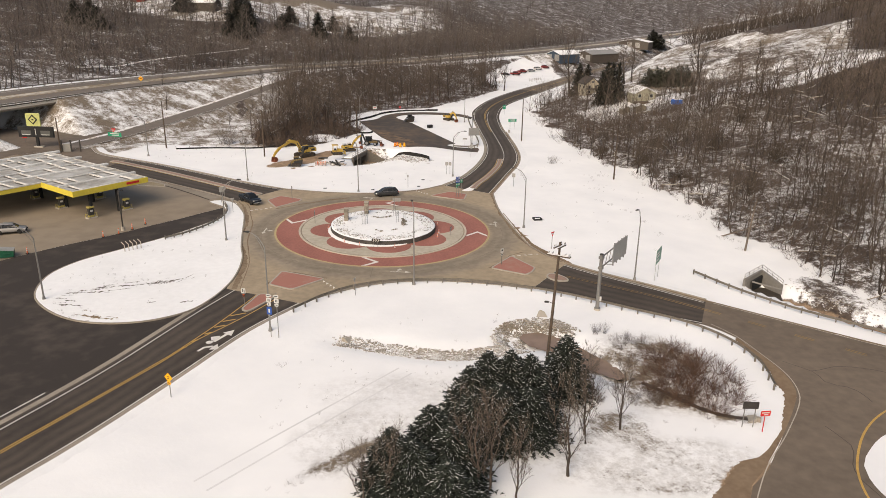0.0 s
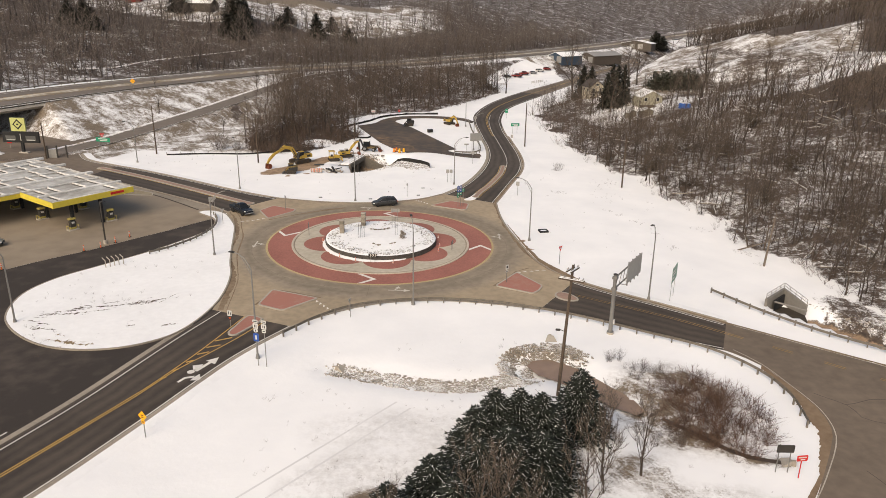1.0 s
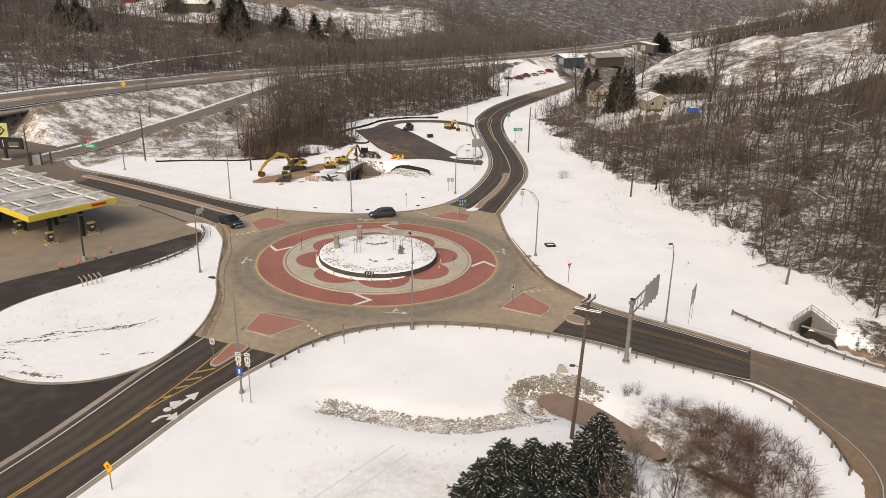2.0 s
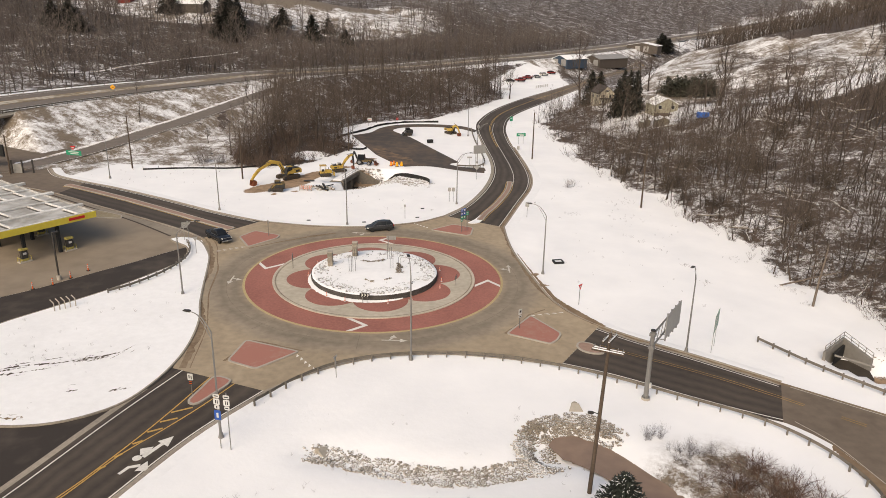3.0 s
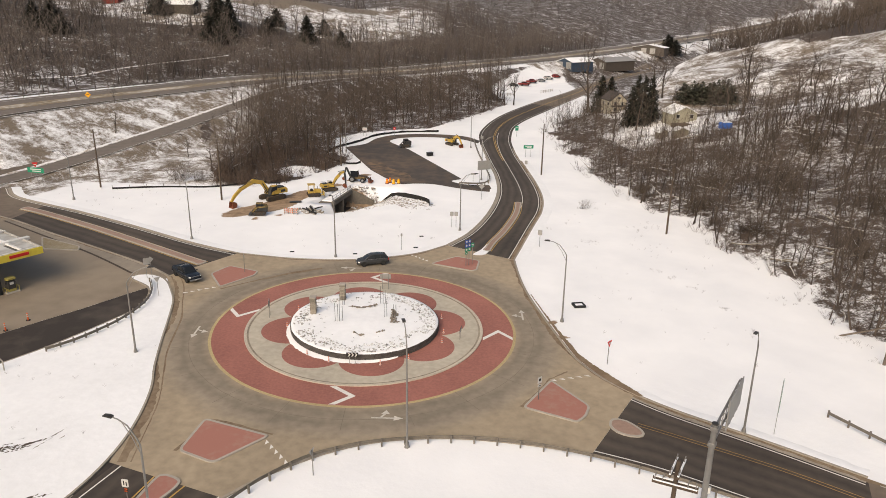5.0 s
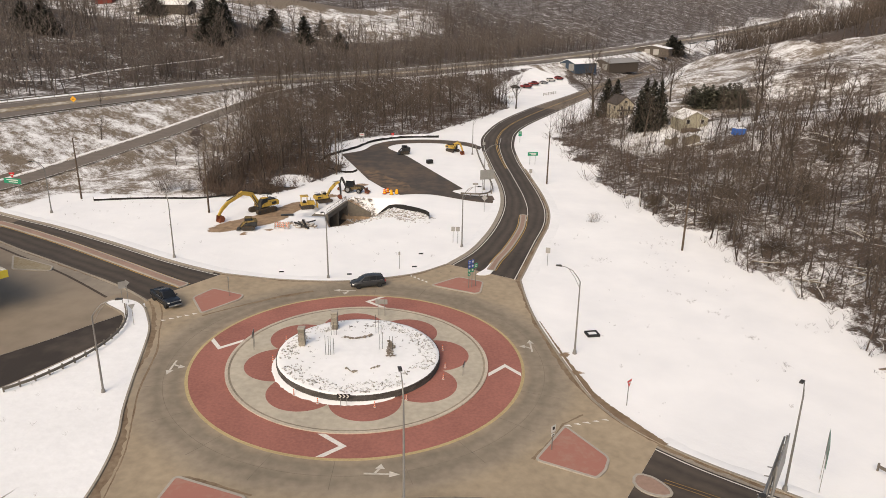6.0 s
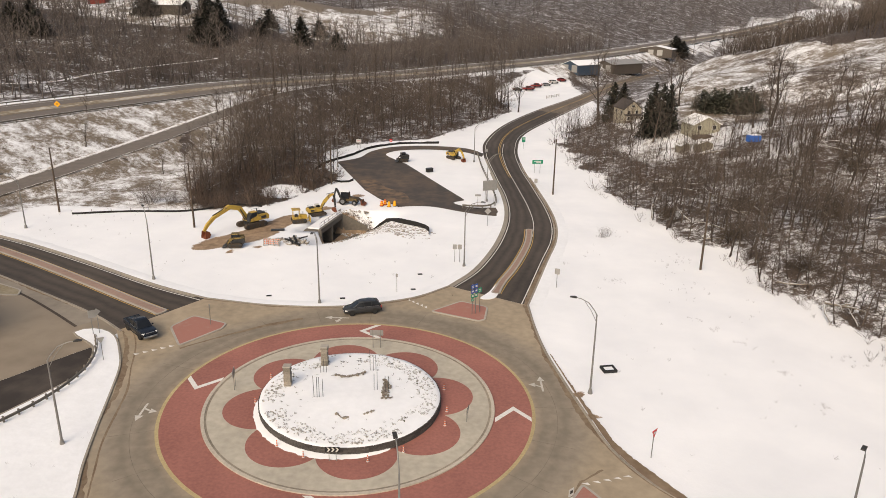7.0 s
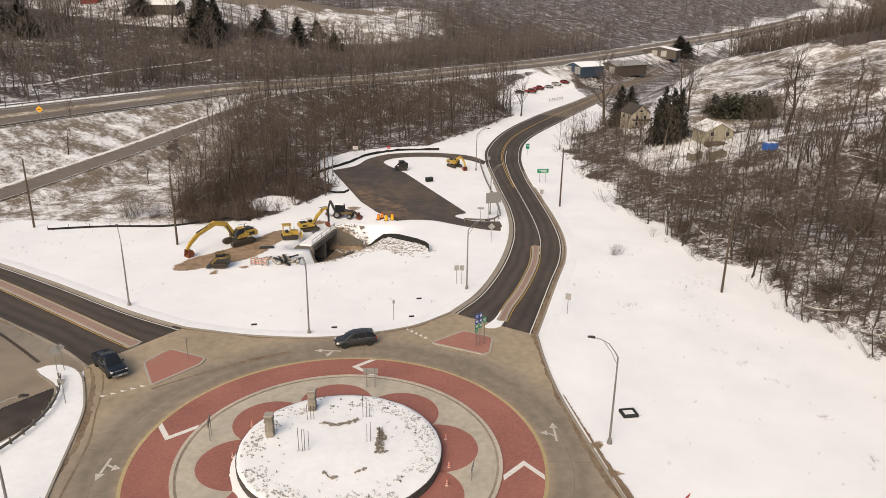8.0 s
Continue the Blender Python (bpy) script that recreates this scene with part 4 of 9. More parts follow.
woods("upper_woods", SLOPE, ROUGH, "leafless brown woods covering the valley's steep side", 9, np.random.RandomState(3).uniform(0.45, 1.0, len(SLOPE)))
woods("middle_woods", MID, SIMPLE[:5] + SPREAD[:4], "thicket of leafless brown trees between slip road and works", 4, np.random.RandomState(5).uniform(0.45, 1.2, len(MID)) * np.where(MID[:, 1] < 78, 0.75, 1.0))
# these two woods take the colours paled for haze
woods("hillside_woods", BACK, ROUGH, "leafless grey-brown woods on the hillside behind the highway", 6, np.random.RandomState(6).uniform(0.6, 1.15, len(BACK)), M_HAZEBARK, M_HAZETWIG)
woods("distant_woods", FAR, SPARSE, "distant grey-brown leafless woods up the valley", 8, np.random.RandomState(8).uniform(1.0, 1.7, len(FAR)), M_HAZEBARK, M_FARHAZETWIG)

# ---- the roundabout ----
def arc(r, a0, a1, n):
    return [(r * math.cos(radians(a0 + (a1 - a0) * k / n)), r * math.sin(radians(a0 + (a1 - a0) * k / n))) for k in range(n + 1)]


def ring(r0, r1, z0, z1, n=96):
    """A flat ring with upright inner and outer faces, laid on the valley floor."""
    vs = []
    for r, z in ((r0, z0), (r0, z1), (r1, z1), (r1, z0)):
        vs += [(x, y, plane(x, y) + z) for x, y in arc(r, 0, 360, n)[:-1]]
    fs = [(a * n + i, a * n + (i + 1) % n, ((a + 1) % 4) * n + (i + 1) % n, ((a + 1) % 4) * n + i) for a in range(3) for i in range(n)]
    return Geo().add(vs, fs)


def lay(geo, dz=0.0):
    """Sets a Geo, drawn flat round z = 0, on the valley floor."""
    geo.v = [(x, y, z + plane(x, y) + dz) for x, y, z in geo.v]
    return geo


apron = part("truck_apron", ring(15.1, 19.0, 0.0, 0.075), M_RED)
tagged(apron, "brick-red concrete ring of a roundabout apron", "pavement", kind="structure")
part("edge_line", ring(19.0, 19.35, 0.0, 0.06), M_BUFF, apron, "buff painted outer line")
part("kerb", ring(14.78, 15.12, 0.0, 0.19), mat("worn_kerb_concrete", (0.47, 0.41, 0.33), 0.8, var=0.2, scale=1.5), apron, "pale concrete inner kerb")
part("gutter", ring(14.55, 14.78, 0.0, 0.152), mat("dirty_gutter", (0.27, 0.225, 0.17), 0.85, var=0.35, scale=0.8), apron, "dirty gutter inside the kerb")
for a_ in (-87.3, 0.1, 93.6, 174.3):
    def at(r, a):
        return (r * math.cos(radians(a)), r * math.sin(radians(a)))
    g_ = Geo()
    for r_end, off_ in ((15.2, -8.6), (18.9, -6.2)):
        p_, q_ = Vector(at(17.1, a_)), Vector(at(r_end, a_ + off_))
        tip = Vector(at(17.1, a_ - 2.6))
        d_ = (q_ - p_)
        g_.add([(p_.x, p_.y, 0), (tip.x, tip.y, 0), (tip.x + d_.x, tip.y + d_.y, 0), (q_.x, q_.y, 0)], [(0, 1, 2, 3)])
    part("chevron_marking", lay(g_, 0.088), M_WHITE, apron, "white painted chevron")
inner = part("inner_pavement", ring(8.8, 14.55, 0.0, 0.15), M_INNER)
tagged(inner, "pale concrete paving round the central island", "pavement", kind="structure")
for k_ in range(8):
    a_ = 10.5 + 45 * k_
    cx_, cy_ = 9.2 * math.cos(radians(a_)), 9.2 * math.sin(radians(a_))
    g_ = Geo().disc(3.86, 0, 0.012, 40, (cx_, cy_))
    part("petal", lay(g_, 0.15), M_RED, inner, "brick-red half-round petal")

# the raised bed in the middle
island = thing("central_island", pose(0, 0, 0), "round stone-walled planting bed under snow in the roundabout", "island")


def wall_stone(w, d, hgt, seed):
    """One rough block of the bed's wall."""
    rng = random.Random(seed)
    g = Geo().box((0, 0, 0), (d, w, hgt), 0, 0.025)
    g.v = [(x + rng.uniform(-0.02, 0.02), y + rng.uniform(-0.012, 0.012), z + rng.uniform(-0.01, 0.01)) for x, y, z in g.v]
    return g.mesh("stone", M_STONE)


_stones = [wall_stone(0.80, 0.4, 0.21, s) for s in range(5)]
part("core", Geo().disc(9.2, -0.3, 0.78, 72), mat("dark_soil", (0.05, 0.04, 0.03), 0.95), island)
for lvl_ in range(4):
    for k_ in range(72):
        a_ = 5 * k_ + 2.5 * (lvl_ % 2)
        x_, y_ = 9.25 * math.cos(radians(a_)), 9.25 * math.sin(radians(a_))
        o_ = new("stone", _stones[(k_ * 7 + lvl_ * 3) % 5])
        o_.parent = island
        o_.matrix_basis = pose(x_, y_, plane(x_, y_) + 0.1 + 0.215 * lvl_ + 0.105, 0, 0, a_)


def snow_cap():
    rng = random.Random(3)
    g = Geo()
    n, rings = 72, [(9.4, 0.93), (9.34, 1.0), (8.9, 1.03), (7.5, 1.05), (6, 1.08), (4.5, 1.12), (3, 1.17), (1.5, 1.2)]
    vs = []
    for r, z in rings:
        for k in range(n):
            a = 2 * math.pi * k / n
            rr = r + (rng.uniform(-0.03, 0.03) if r > 9.3 else 0)
            x, y = rr * math.cos(a), rr * math.sin(a)
            vs.append((x, y, plane(x, y) + z + 0.06 * noise.noise(Vector((x * 0.6, y * 0.6, 1)))))
    fs = [(i * n + k, i * n + (k + 1) % n, (i + 1) * n + (k + 1) % n, (i + 1) * n + k) for i in range(len(rings) - 1) for k in range(n)]
    vs.append((0, 0, 1.21))
    fs += [((len(rings) - 1) * n + k, (len(rings) - 1) * n + (k + 1) % n, len(vs) - 1) for k in range(n)]
    return Geo().add(vs, fs)


part("snow_cover", snow_cap(), M_SNOW, island, "clean snow over the bed", smooth=True)
rd_ = random.Random(8)
vs_, n_ = [], 60
for k_ in range(n_ + 1):
    a_ = radians(172 + 128 * k_ / n_)
    w_ = 0.75 * math.sin(math.pi * k_ / n_) ** 0.6 * rd_.uniform(0.85, 1.1)
    for r_, z_ in ((9.4, 0.3), (9.5 + w_ * 0.5, 0.24), (9.5 + w_, 0.155)):
        vs_.append((r_ * math.cos(a_), r_ * math.sin(a_), plane(r_ * math.cos(a_), r_ * math.sin(a_)) + z_))
part("snow_drift", Geo().add(vs_, [(3 * i_ + j_, 3 * i_ + j_ + 1, 3 * i_ + j_ + 4, 3 * i_ + j_ + 3) for i_ in range(n_) for j_ in (0, 1)]), M_SNOW, island, "snow lying against the wall's foot", smooth=True)
M_TUFT = mat("frosted_dry_plants", (0.27, 0.25, 0.215), 0.95, col2=(0.52, 0.51, 0.48), thr=(0.45, 0.65), scale=2)
_g, _dark = Geo(), Geo()
_r = random.Random(21)


def clump(geo, x, y, r, n):
    """A low dead perennial: a tuft of blades leaning every way."""
    for _ in range(n):
        b, l = _r.uniform(0, 6.283), _r.uniform(0.5, 1) * r
        q = Vector((x + _r.uniform(-0.45, 0.45) * r, y + _r.uniform(-0.45, 0.45) * r, plane(x, y) + 1.0))
        geo.add([q, q + Vector((0.45 * r, 0.35 * r, 0.02)), q + Vector((l * math.cos(b), l * math.sin(b), _r.uniform(0.06, 0.2)))], [(0, 1, 2)])


for k_ in range(900):
    r_, a_ = _r.uniform(6.9, 9.05), _r.uniform(0, 6.283)
    if noise.noise(Vector((2.2 * math.cos(a_), 2.2 * math.sin(a_), 0.3 * r_))) < -0.08:
        continue
    clump(_g, r_ * math.cos(a_), r_ * math.sin(a_), 0.17, 6)
for k_ in range(110):
    r_, a_ = 8.6 * math.sqrt(_r.uniform(0.1, 1)), _r.uniform(0, 6.283)
    x_, y_ = r_ * math.cos(a_), r_ * math.sin(a_)
    if abs(x_ - 0.4) < 3.2 and abs(y_) < 4.6:
        continue
    clump(_dark, x_, y_, _r.uniform(0.16, 0.26), 9)
tagged(part("dark_planting", _dark, mat("withered_plants", (0.12, 0.108, 0.09), 0.95, var=0.3, scale=3), island, "scattered dark tufts poking through the snow"), kind="stuff")
tagged(part("dry_planting", _g, M_TUFT, island, "small frosted clumps of dead perennials"), kind="stuff")


def stone_pillar(x, y):
    t = thing("stone_pillar", pose(x, y, plane(x, y) + 0.95), "square stacked-stone pillar with a snow-dusted cap in the snowy bed", "pillar", "stone pillars")
    rng = random.Random(int(x * 10))
    for k in range(10):
        g = Geo().box((rng.uniform(-0.03, 0.03), rng.uniform(-0.03, 0.03), 0.11 + k * 0.23), (0.76 + rng.uniform(-0.05, 0.05), 0.76 + rng.uniform(-0.05, 0.05), 0.22), rng.uniform(-2, 2), 0.03)
        part("course", g, M_PILLAR, t)
    part("cap", Geo().box((0, 0, 2.36), (0.86, 0.86, 0.12), 0, 0.03), M_CONC2, t, "pale stone cap")


stone_pillar(-6.9, 1.6)
stone_pillar(-3.7, 6.3)


def rods(x, y, n, hgt, label):
    t = thing("garden_stakes", pose(x, y, plane(x, y) + 0.98), label, "stakes", "stakes in the bed")
    rng = random.Random(int(x * 31 + y * 7))
    for k in range(n):
        px, py = (k - n / 2) * 0.28 + rng.uniform(-0.06, 0.06), rng.uniform(-0.2, 0.2)
        part("stake", Geo().tube([(px, py, -0.15), (px + rng.uniform(-0.06, 0.06), py, hgt * rng.uniform(0.8, 1.1))], 0.028, 5), M_DARKSTEEL, t)


rods(-3.4, 4.3, 3, 1.8, "thin dark metal stakes standing in the snowy bed")
rods(-3.1, -0.9, 4, 2.6, "tall thin dark stakes standing in the snowy bed")
rods(2.0, 5.0, 3, 2.5, "tall thin dark stakes standing in the snowy bed")
rods(2.7, 0.9, 2, 2.2, "thin dark metal stakes beside torn-up earth")
rods(3.9, 0.3, 2, 2.0, "thin dark metal stakes beside torn-up earth")


def bare_patch(line, w, seed, label):
    """Stones and torn-up earth showing where the snow has slid off the mound."""
    t = thing("rubble_patch", pose(0, 0, 0), label, "rubble", "bare patches in the bed")
    rng = random.Random(seed)
    P = resample(spline(line, 0.3), int(length(line) / 0.16) + 4)
    n = len(P)
    up, dn = [], []
    for k, p in enumerate(P):
        a = w * (0.35 + 0.65 * rng.random()) * math.sin(math.pi * (k + 0.6) / (n + 0.2)) ** 0.5
        d = Vector((P[min(k + 1, n - 1)][1] - P[max(k - 1, 0)][1], P[max(k - 1, 0)][0] - P[min(k + 1, n - 1)][0])).normalized()
        for row, q in ((up, a), (dn, -a * rng.uniform(0.3, 1))):
            x, y = p[0] + d.x * q, p[1] + d.y * q
            row.append((x, y, plane(x, y) + 1.24))
    part("earth", Geo().add(up + dn, [(k, k + 1, n + k + 1, n + k) for k in range(n - 1)]), mat("bed_earth", (0.15, 0.115, 0.085), 0.95, col2=(0.42, 0.39, 0.35), thr=(0.48, 0.62), scale=2.5, big=0.8), t, "bare brown earth flecked with snow")
    for k in range(int(n * 0.55)):
        p = P[rng.randrange(n)]
        r = rng.uniform(0.1, 0.24)
        part("stone", Geo().box((p[0] + rng.uniform(-w, w) * 0.7, p[1] + rng.uniform(-w, w) * 0.7, plane(*p) + 1.22), (r * 1.5, r, r), rng.uniform(0, 180), 0.03), M_PILLAR, t)


bare_patch([(-2.6, 3.5), (-1.9, 3.7), (-0.95, 3.4), (0.2, 3.9), (1.2, 4.5)], 0.32, 3, "dark stones and earth showing through the snowy bed")
bare_patch([(3.2, 2.8), (3.7, 2.2), (3.6, 0.9), (3.6, -0.5), (3.3, -1.1)], 0.55, 4, "brown torn-up earth and stones on the snowy mound")
bare_patch([(3.6, -0.9), (4.5, -0.6)], 0.22, 5, "brown torn-up earth and stones on the snowy mound")
bare_patch([(-0.9, -4.0), (-0.2, -4.8), (0.2, -4.6)], 0.13, 6, "thin line of dark earth edging the snowy mound")
bare_patch([(1.7, -4.0), (2.7, -3.3)], 0.1, 7, "thin line of dark earth edging the snowy mound")

# splitter islands
M_PAVER = mat("faded_red_paving", (0.34, 0.152, 0.118), 0.85, col2=(0.36, 0.23, 0.175), thr=(0.52, 0.8), scale=0.8, big=0.25)


def splitter(outline, label, material=None, name="splitter_island", zt=0.17):
    pts = spline(outline, 0.5, True) if len(outline) > 6 else outline
    # round the corners of short outlines
    if len(outline) <= 6:
        rnd = []
        n = len(outline)
        for i in range(n):
            p, a, b = Vector(outline[i]), Vector(outline[i - 1]), Vector(outline[(i + 1) % n])
            r = min(0.7, (a - p).length * 0.3, (b - p).length * 0.3)
            u, w = p + (a - p).normalized() * r, p + (b - p).normalized() * r
            rnd += [tuple((u * (1 - t) ** 2 + p * 2 * t * (1 - t) + w * t * t)) for t in (0, 0.25, 0.5, 0.75, 1)]
        pts = rnd
    cx, cy = sum(p[0] for p in pts) / len(pts), sum(p[1] for p in pts) / len(pts)
    t = thing(name, pose(0, 0, 0), label, "traffic island", "splitter islands")
    n = len(pts)
    inn = []
    P = np.array(pts + pts[:1])
    area = sum(pts[i][0] * pts[(i + 1) % n][1] - pts[(i + 1) % n][0] * pts[i][1] for i in range(n))
    sg = 1 if area > 0 else -1
    for i in range(n):
        a, b = Vector(pts[i - 1]), Vector(pts[(i + 1) % n])
        d = (b - a).normalized()
        inn.append((pts[i][0] - d.y * 0.26 * sg, pts[i][1] + d.x * 0.26 * sg))
    vs = [(x, y, plane(x, y)) for x, y in pts] + [(x, y, plane(x, y) + zt) for x, y in pts] + [(x, y, plane(x, y) + zt) for x, y in inn]
    fs = [(a * n + i, a * n + (i + 1) % n, (a + 1) * n + (i + 1) % n, (a + 1) * n + i) for a in range(2) for i in range(n)]
    part("kerb", Geo().add(vs, fs), M_CONC2, t, "pale concrete kerb")
    tri = tessellate_polygon([[Vector((x, y, 0)) for x, y in inn]])
    part("paving", Geo().add([(x, y, plane(x, y) + zt - 0.01) for x, y in inn], [tuple(q) for q in tri]), material or M_PAVER, t)
    return t


splitter([(-25.1, 16.7), (-22.2, 11.5), (-18.3, 16.6), (-18.2, 18.2), (-23.2, 20.3)], "brick-red triangular traffic island with a pale kerb")
splitter([(7.8, 23.6), (14.4, 20.8), (15.3, 21.4), (15.9, 25.6), (12.1, 27.4)], "brick-red triangular traffic island holding guide signs")
splitter([(22.2, -12.5), (18.4, -18.5), (23.8, -21.1), (24.9, -19.9), (25.7, -17.9)], "brick-red wedge-shaped traffic island with a pale kerb")
splitter([(-13.7, -22.1), (-14.5, -27.6), (-10.7, -29.4), (-6.5, -24.8)], "brick-red wedge-shaped traffic island with a pale kerb")
splitter([(-14.8, -31.2), (-12.9, -31.7), (-12.7, -32.7), (-13.6, -34.7), (-14.7, -36.8), (-15.5, -37.0), (-16.0, -36.3), (-15.6, -34.2)], "narrow brick-red road divider with rounded ends")
splitter([(26.9, -21.4), (27.5, -20.2), (28.9, -20.5), (30.1, -22.2), (29.9, -23.2), (28.6, -23.3), (27.4, -22.6)], "small muddy concrete road divider", mat("tan_pink_paving", (0.3, 0.2, 0.155), 0.85, var=0.15))
MED_NW = spline([(-27.6, 21.0), (-32.2, 24.0), (-42.0, 30.6), (-53.6, 38.2), (-66, 45.6), (-70, 47.6)], 1.5)
splitter([tuple(p) for p in offset(MED_NW, 0.8)] + [tuple(p) for p in offset(MED_NW, -0.8)[::-1]], "long pinkish concrete road median", mat("tan_pink_paving", (0.3, 0.2, 0.155), 0.85, var=0.15), "median")
MED_N = spline([(17.2, 30.6), (18.6, 35.3), (20.6, 40.6), (22.6, 47), (24.4, 54), (25.5, 61.5)], 1.5)
splitter([tuple(p) for p in offset(MED_N, 0.6)] + [tuple(p) for p in offset(MED_N, -0.6)[::-1]], "long tan-pink concrete road median", mat("tan_pink_paving", (0.3, 0.2, 0.155), 0.85, var=0.15), "median")
sheet("snow_patch", spline([(14.9, 28.6), (17.0, 28.9), (18.2, 33.5), (17.6, 34.2), (16.3, 31)], 0.6, True), 0.14, M_SNOW, 0.1, "small patch of snow on the road divider", "snow", "")

# the snowy teardrop beside the petrol station
TEAR = spline([(-30.3, 12.9), (-28.4, 9.3), (-27.0, 6.0), (-25.6, 0.3), (-24.3, -5.5), (-22.7, -12), (-21.3, -16.5), (-20.4, -22), (-20.2, -27), (-20.8, -32), (-22.3, -36.6), (-24.7, -39.3), (-28.3, -41.2), (-33.2, -41.7), (-37.9, -40.3),
               (-42.6, -36.8), (-45.6, -32.6), (-47.0, -26.2), (-45.4, -20.4), (-41.4, -14.7), (-36.4, -7.7), (-32.5, -0.5), (-30.6, 4.0), (-30.9, 8.0), (-32.1, 11.0), (-33.7, 12.4), (-36.1, 14.5), (-34.2, 15.6), (-32.0, 14.8)], 1.0, True)
tear = sheet("snow_island", TEAR, 0.16, M_SNOW, 0, "snow-covered teardrop verge between drive and roundabout", "verge")
kerb(TEAR + TEAR[:1], "kerb", tear, 1, 0.17, 0.22, 0)

# kerbs with the snow heaped behind them, and mud along the gutters
for line_, side_, bank_w in ((EDGE_N + NW_N[1:], -1, 1.6), (EDGE_E, -1, 0), (E_FAR, 1, 1.2)):
    kerb(line_, "kerb", roundabout, side_, 0.13, 0.28, bank_w)
kerb(NW_S[:40], "kerb", road_nw, 1, 0.12, 0.3, 0)
kerb(N_LEFT[:50], "kerb", road_n, 1)
kerb(N_RIGHT[:50], "kerb", road_n, -1)
kerb(EDGE_S, "kerb", roundabout, -1, 0.12, 0.3, 0)
kerb(SW_NEAR[:80], "kerb", road_sw, 1, 0.1, 0.5, 1.0)


def soil_streak(line, w, seed, parent, off=0.168, material=None):
    """A ragged streak of bare soil and dead grass showing through snow."""
    rng = random.Random(seed)
    P = resample([(p[0], p[1]) for p in spline(line, 0.5)], int(length(line) / 0.22) + 3)
    up, dn = [], []
    for i, p in enumerate(P):
        a = w * max(0.0, rng.gauss(0.3, 0.5)) * math.sin(math.pi * i / (len(P) - 1)) ** 0.4
        j = rng.uniform(-0.12, 0.12)
        up.append((p[0] + j, p[1] + a + j, plane(*p) + off))
        dn.append((p[0] + j, p[1] - a * rng.uniform(0.2, 1) + j - 0.015, plane(*p) + off))
    n = len(P)
    part("soil_streak", Geo().add(up + dn, [(i, i + 1, n + i + 1, n + i) for i in range(n - 1)]), material or mat("bare_verge_soil", (0.1, 0.078, 0.06), 0.95, var=0.4, scale=2), parent, "bare soil showing through the snow")


for k_, (l_, w_) in enumerate((([(-38.6, -31.1), (-36.4, -30.1), (-33.2, -29.4), (-31.2, -28.4), (-29.0, -27.4)], 0.35), ([(-31.5, -28.9), (-29.0, -27.6), (-27.2, -26.3), (-26.3, -24.4)], 0.22), ([(-41, -32.6), (-37.5, -32.2), (-34.5, -31.0)], 0.3), ([(-36.8, -39.6), (-33.4, -40.4), (-30.6, -40.6)], 0.5), ([(-40.5, -36.5), (-37, -36.9)], 0.25),
                              ([(-28.9, -35.2), (-28.3, -35.0)], 0.35), ([(-24.3, -34.6), (-23.9, -34.4)], 0.3))):
    tan_ = mat("tan_dead_grass", (0.24, 0.175, 0.105), 0.95, var=0.35, scale=2) if k_ == 3 else None
    soil_streak(l_, w_, 300 + k_, tear, material=tan_)
    rk_ = random.Random(340 + k_)
    for j_ in range(int(3 * length(l_) ** 0.5)):
        f_ = rk_.randrange(len(l_) - 1)
        p_ = Vector(l_[f_]).lerp(Vector(l_[f_ + 1]), rk_.random()) + Vector((rk_.gauss(0, 0.5), rk_.gauss(0, 0.9)))
        d_ = (Vector(l_[f_ + 1]) - Vector(l_[f_])).normalized() * rk_.uniform(0.3, 1.3)
        soil_streak([tuple(p_ - d_), tuple(p_), tuple(p_ + d_)], rk_.uniform(0.1, 0.3), 400 + 20 * k_ + j_, tear, material=tan_)


def mud(line, side, w, seed, parent, off=0.058):
    """An uneven smear of mud and salt along a gutter."""
    rng = np.random.RandomState(seed)
    P = resample([p[:2] for p in line], int(length(line) / 0.5) + 2)
    k = np.convolve(rng.uniform(-0.5, 1.5, len(P) + 20), np.ones(21) / 21, "valid") + rng.uniform(-0.05, 0.05, len(P))
    wid = w * np.clip((k - 0.25) * 1.8, 0.12, 1.1)
    t = np.gradient(P, axis=0)
    t /= np.linalg.norm(t, axis=1)[:, None]
    nrm = np.stack([-t[:, 1], t[:, 0]], 1) * side
    Q = P + nrm * wid[:, None]
    n = len(P)
    vs = [(x, y, plane(x, y) + off) for x, y in P] + [(x, y, plane(x, y) + off) for x, y in Q]
    part("mud", Geo().add(vs, [(i, i + 1, n + i + 1, n + i) for i in range(n - 1)]), M_MUD, parent, "brown mud along the kerb")


mud(EDGE_W, 1, 1.25, 1, roundabout)
mud(offset(EDGE_W, 1.15), 1, 0.28, 21, roundabout, 0.056)
mud(EDGE_E, 1, 1.0, 2, roundabout)
mud([(-22.0, 11.2), (-17.5, 15.0), (-13.0, 18.5), (-9.0, 20.6)], -1, 0.9, 12, roundabout)
mud([(18.5, -18.4), (22.2, -12.3), (24.5, -10.5)], 1, 0.7, 13, roundabout)
mud([(-14.6, -27.6), (-12.9, -22.3), (-6.4, -24.6)], 1, 0.7, 14, roundabout)
mud(EDGE_N, 1, 0.7, 3, roundabout)
mud(E_FAR, -1, 0.9, 4, road_e, 0.045)
mud(NW_S, 1, 0.8, 5, road_nw, 0.045)
mud(N_RIGHT[:60], 1, 0.8, 6, road_n, 0.07)
mud(spline([(49, -28.9), (58.2, -35.6), (67.4, -42.1), (90, -58)]), -1, 1.2, 8, road_old, 0.04)

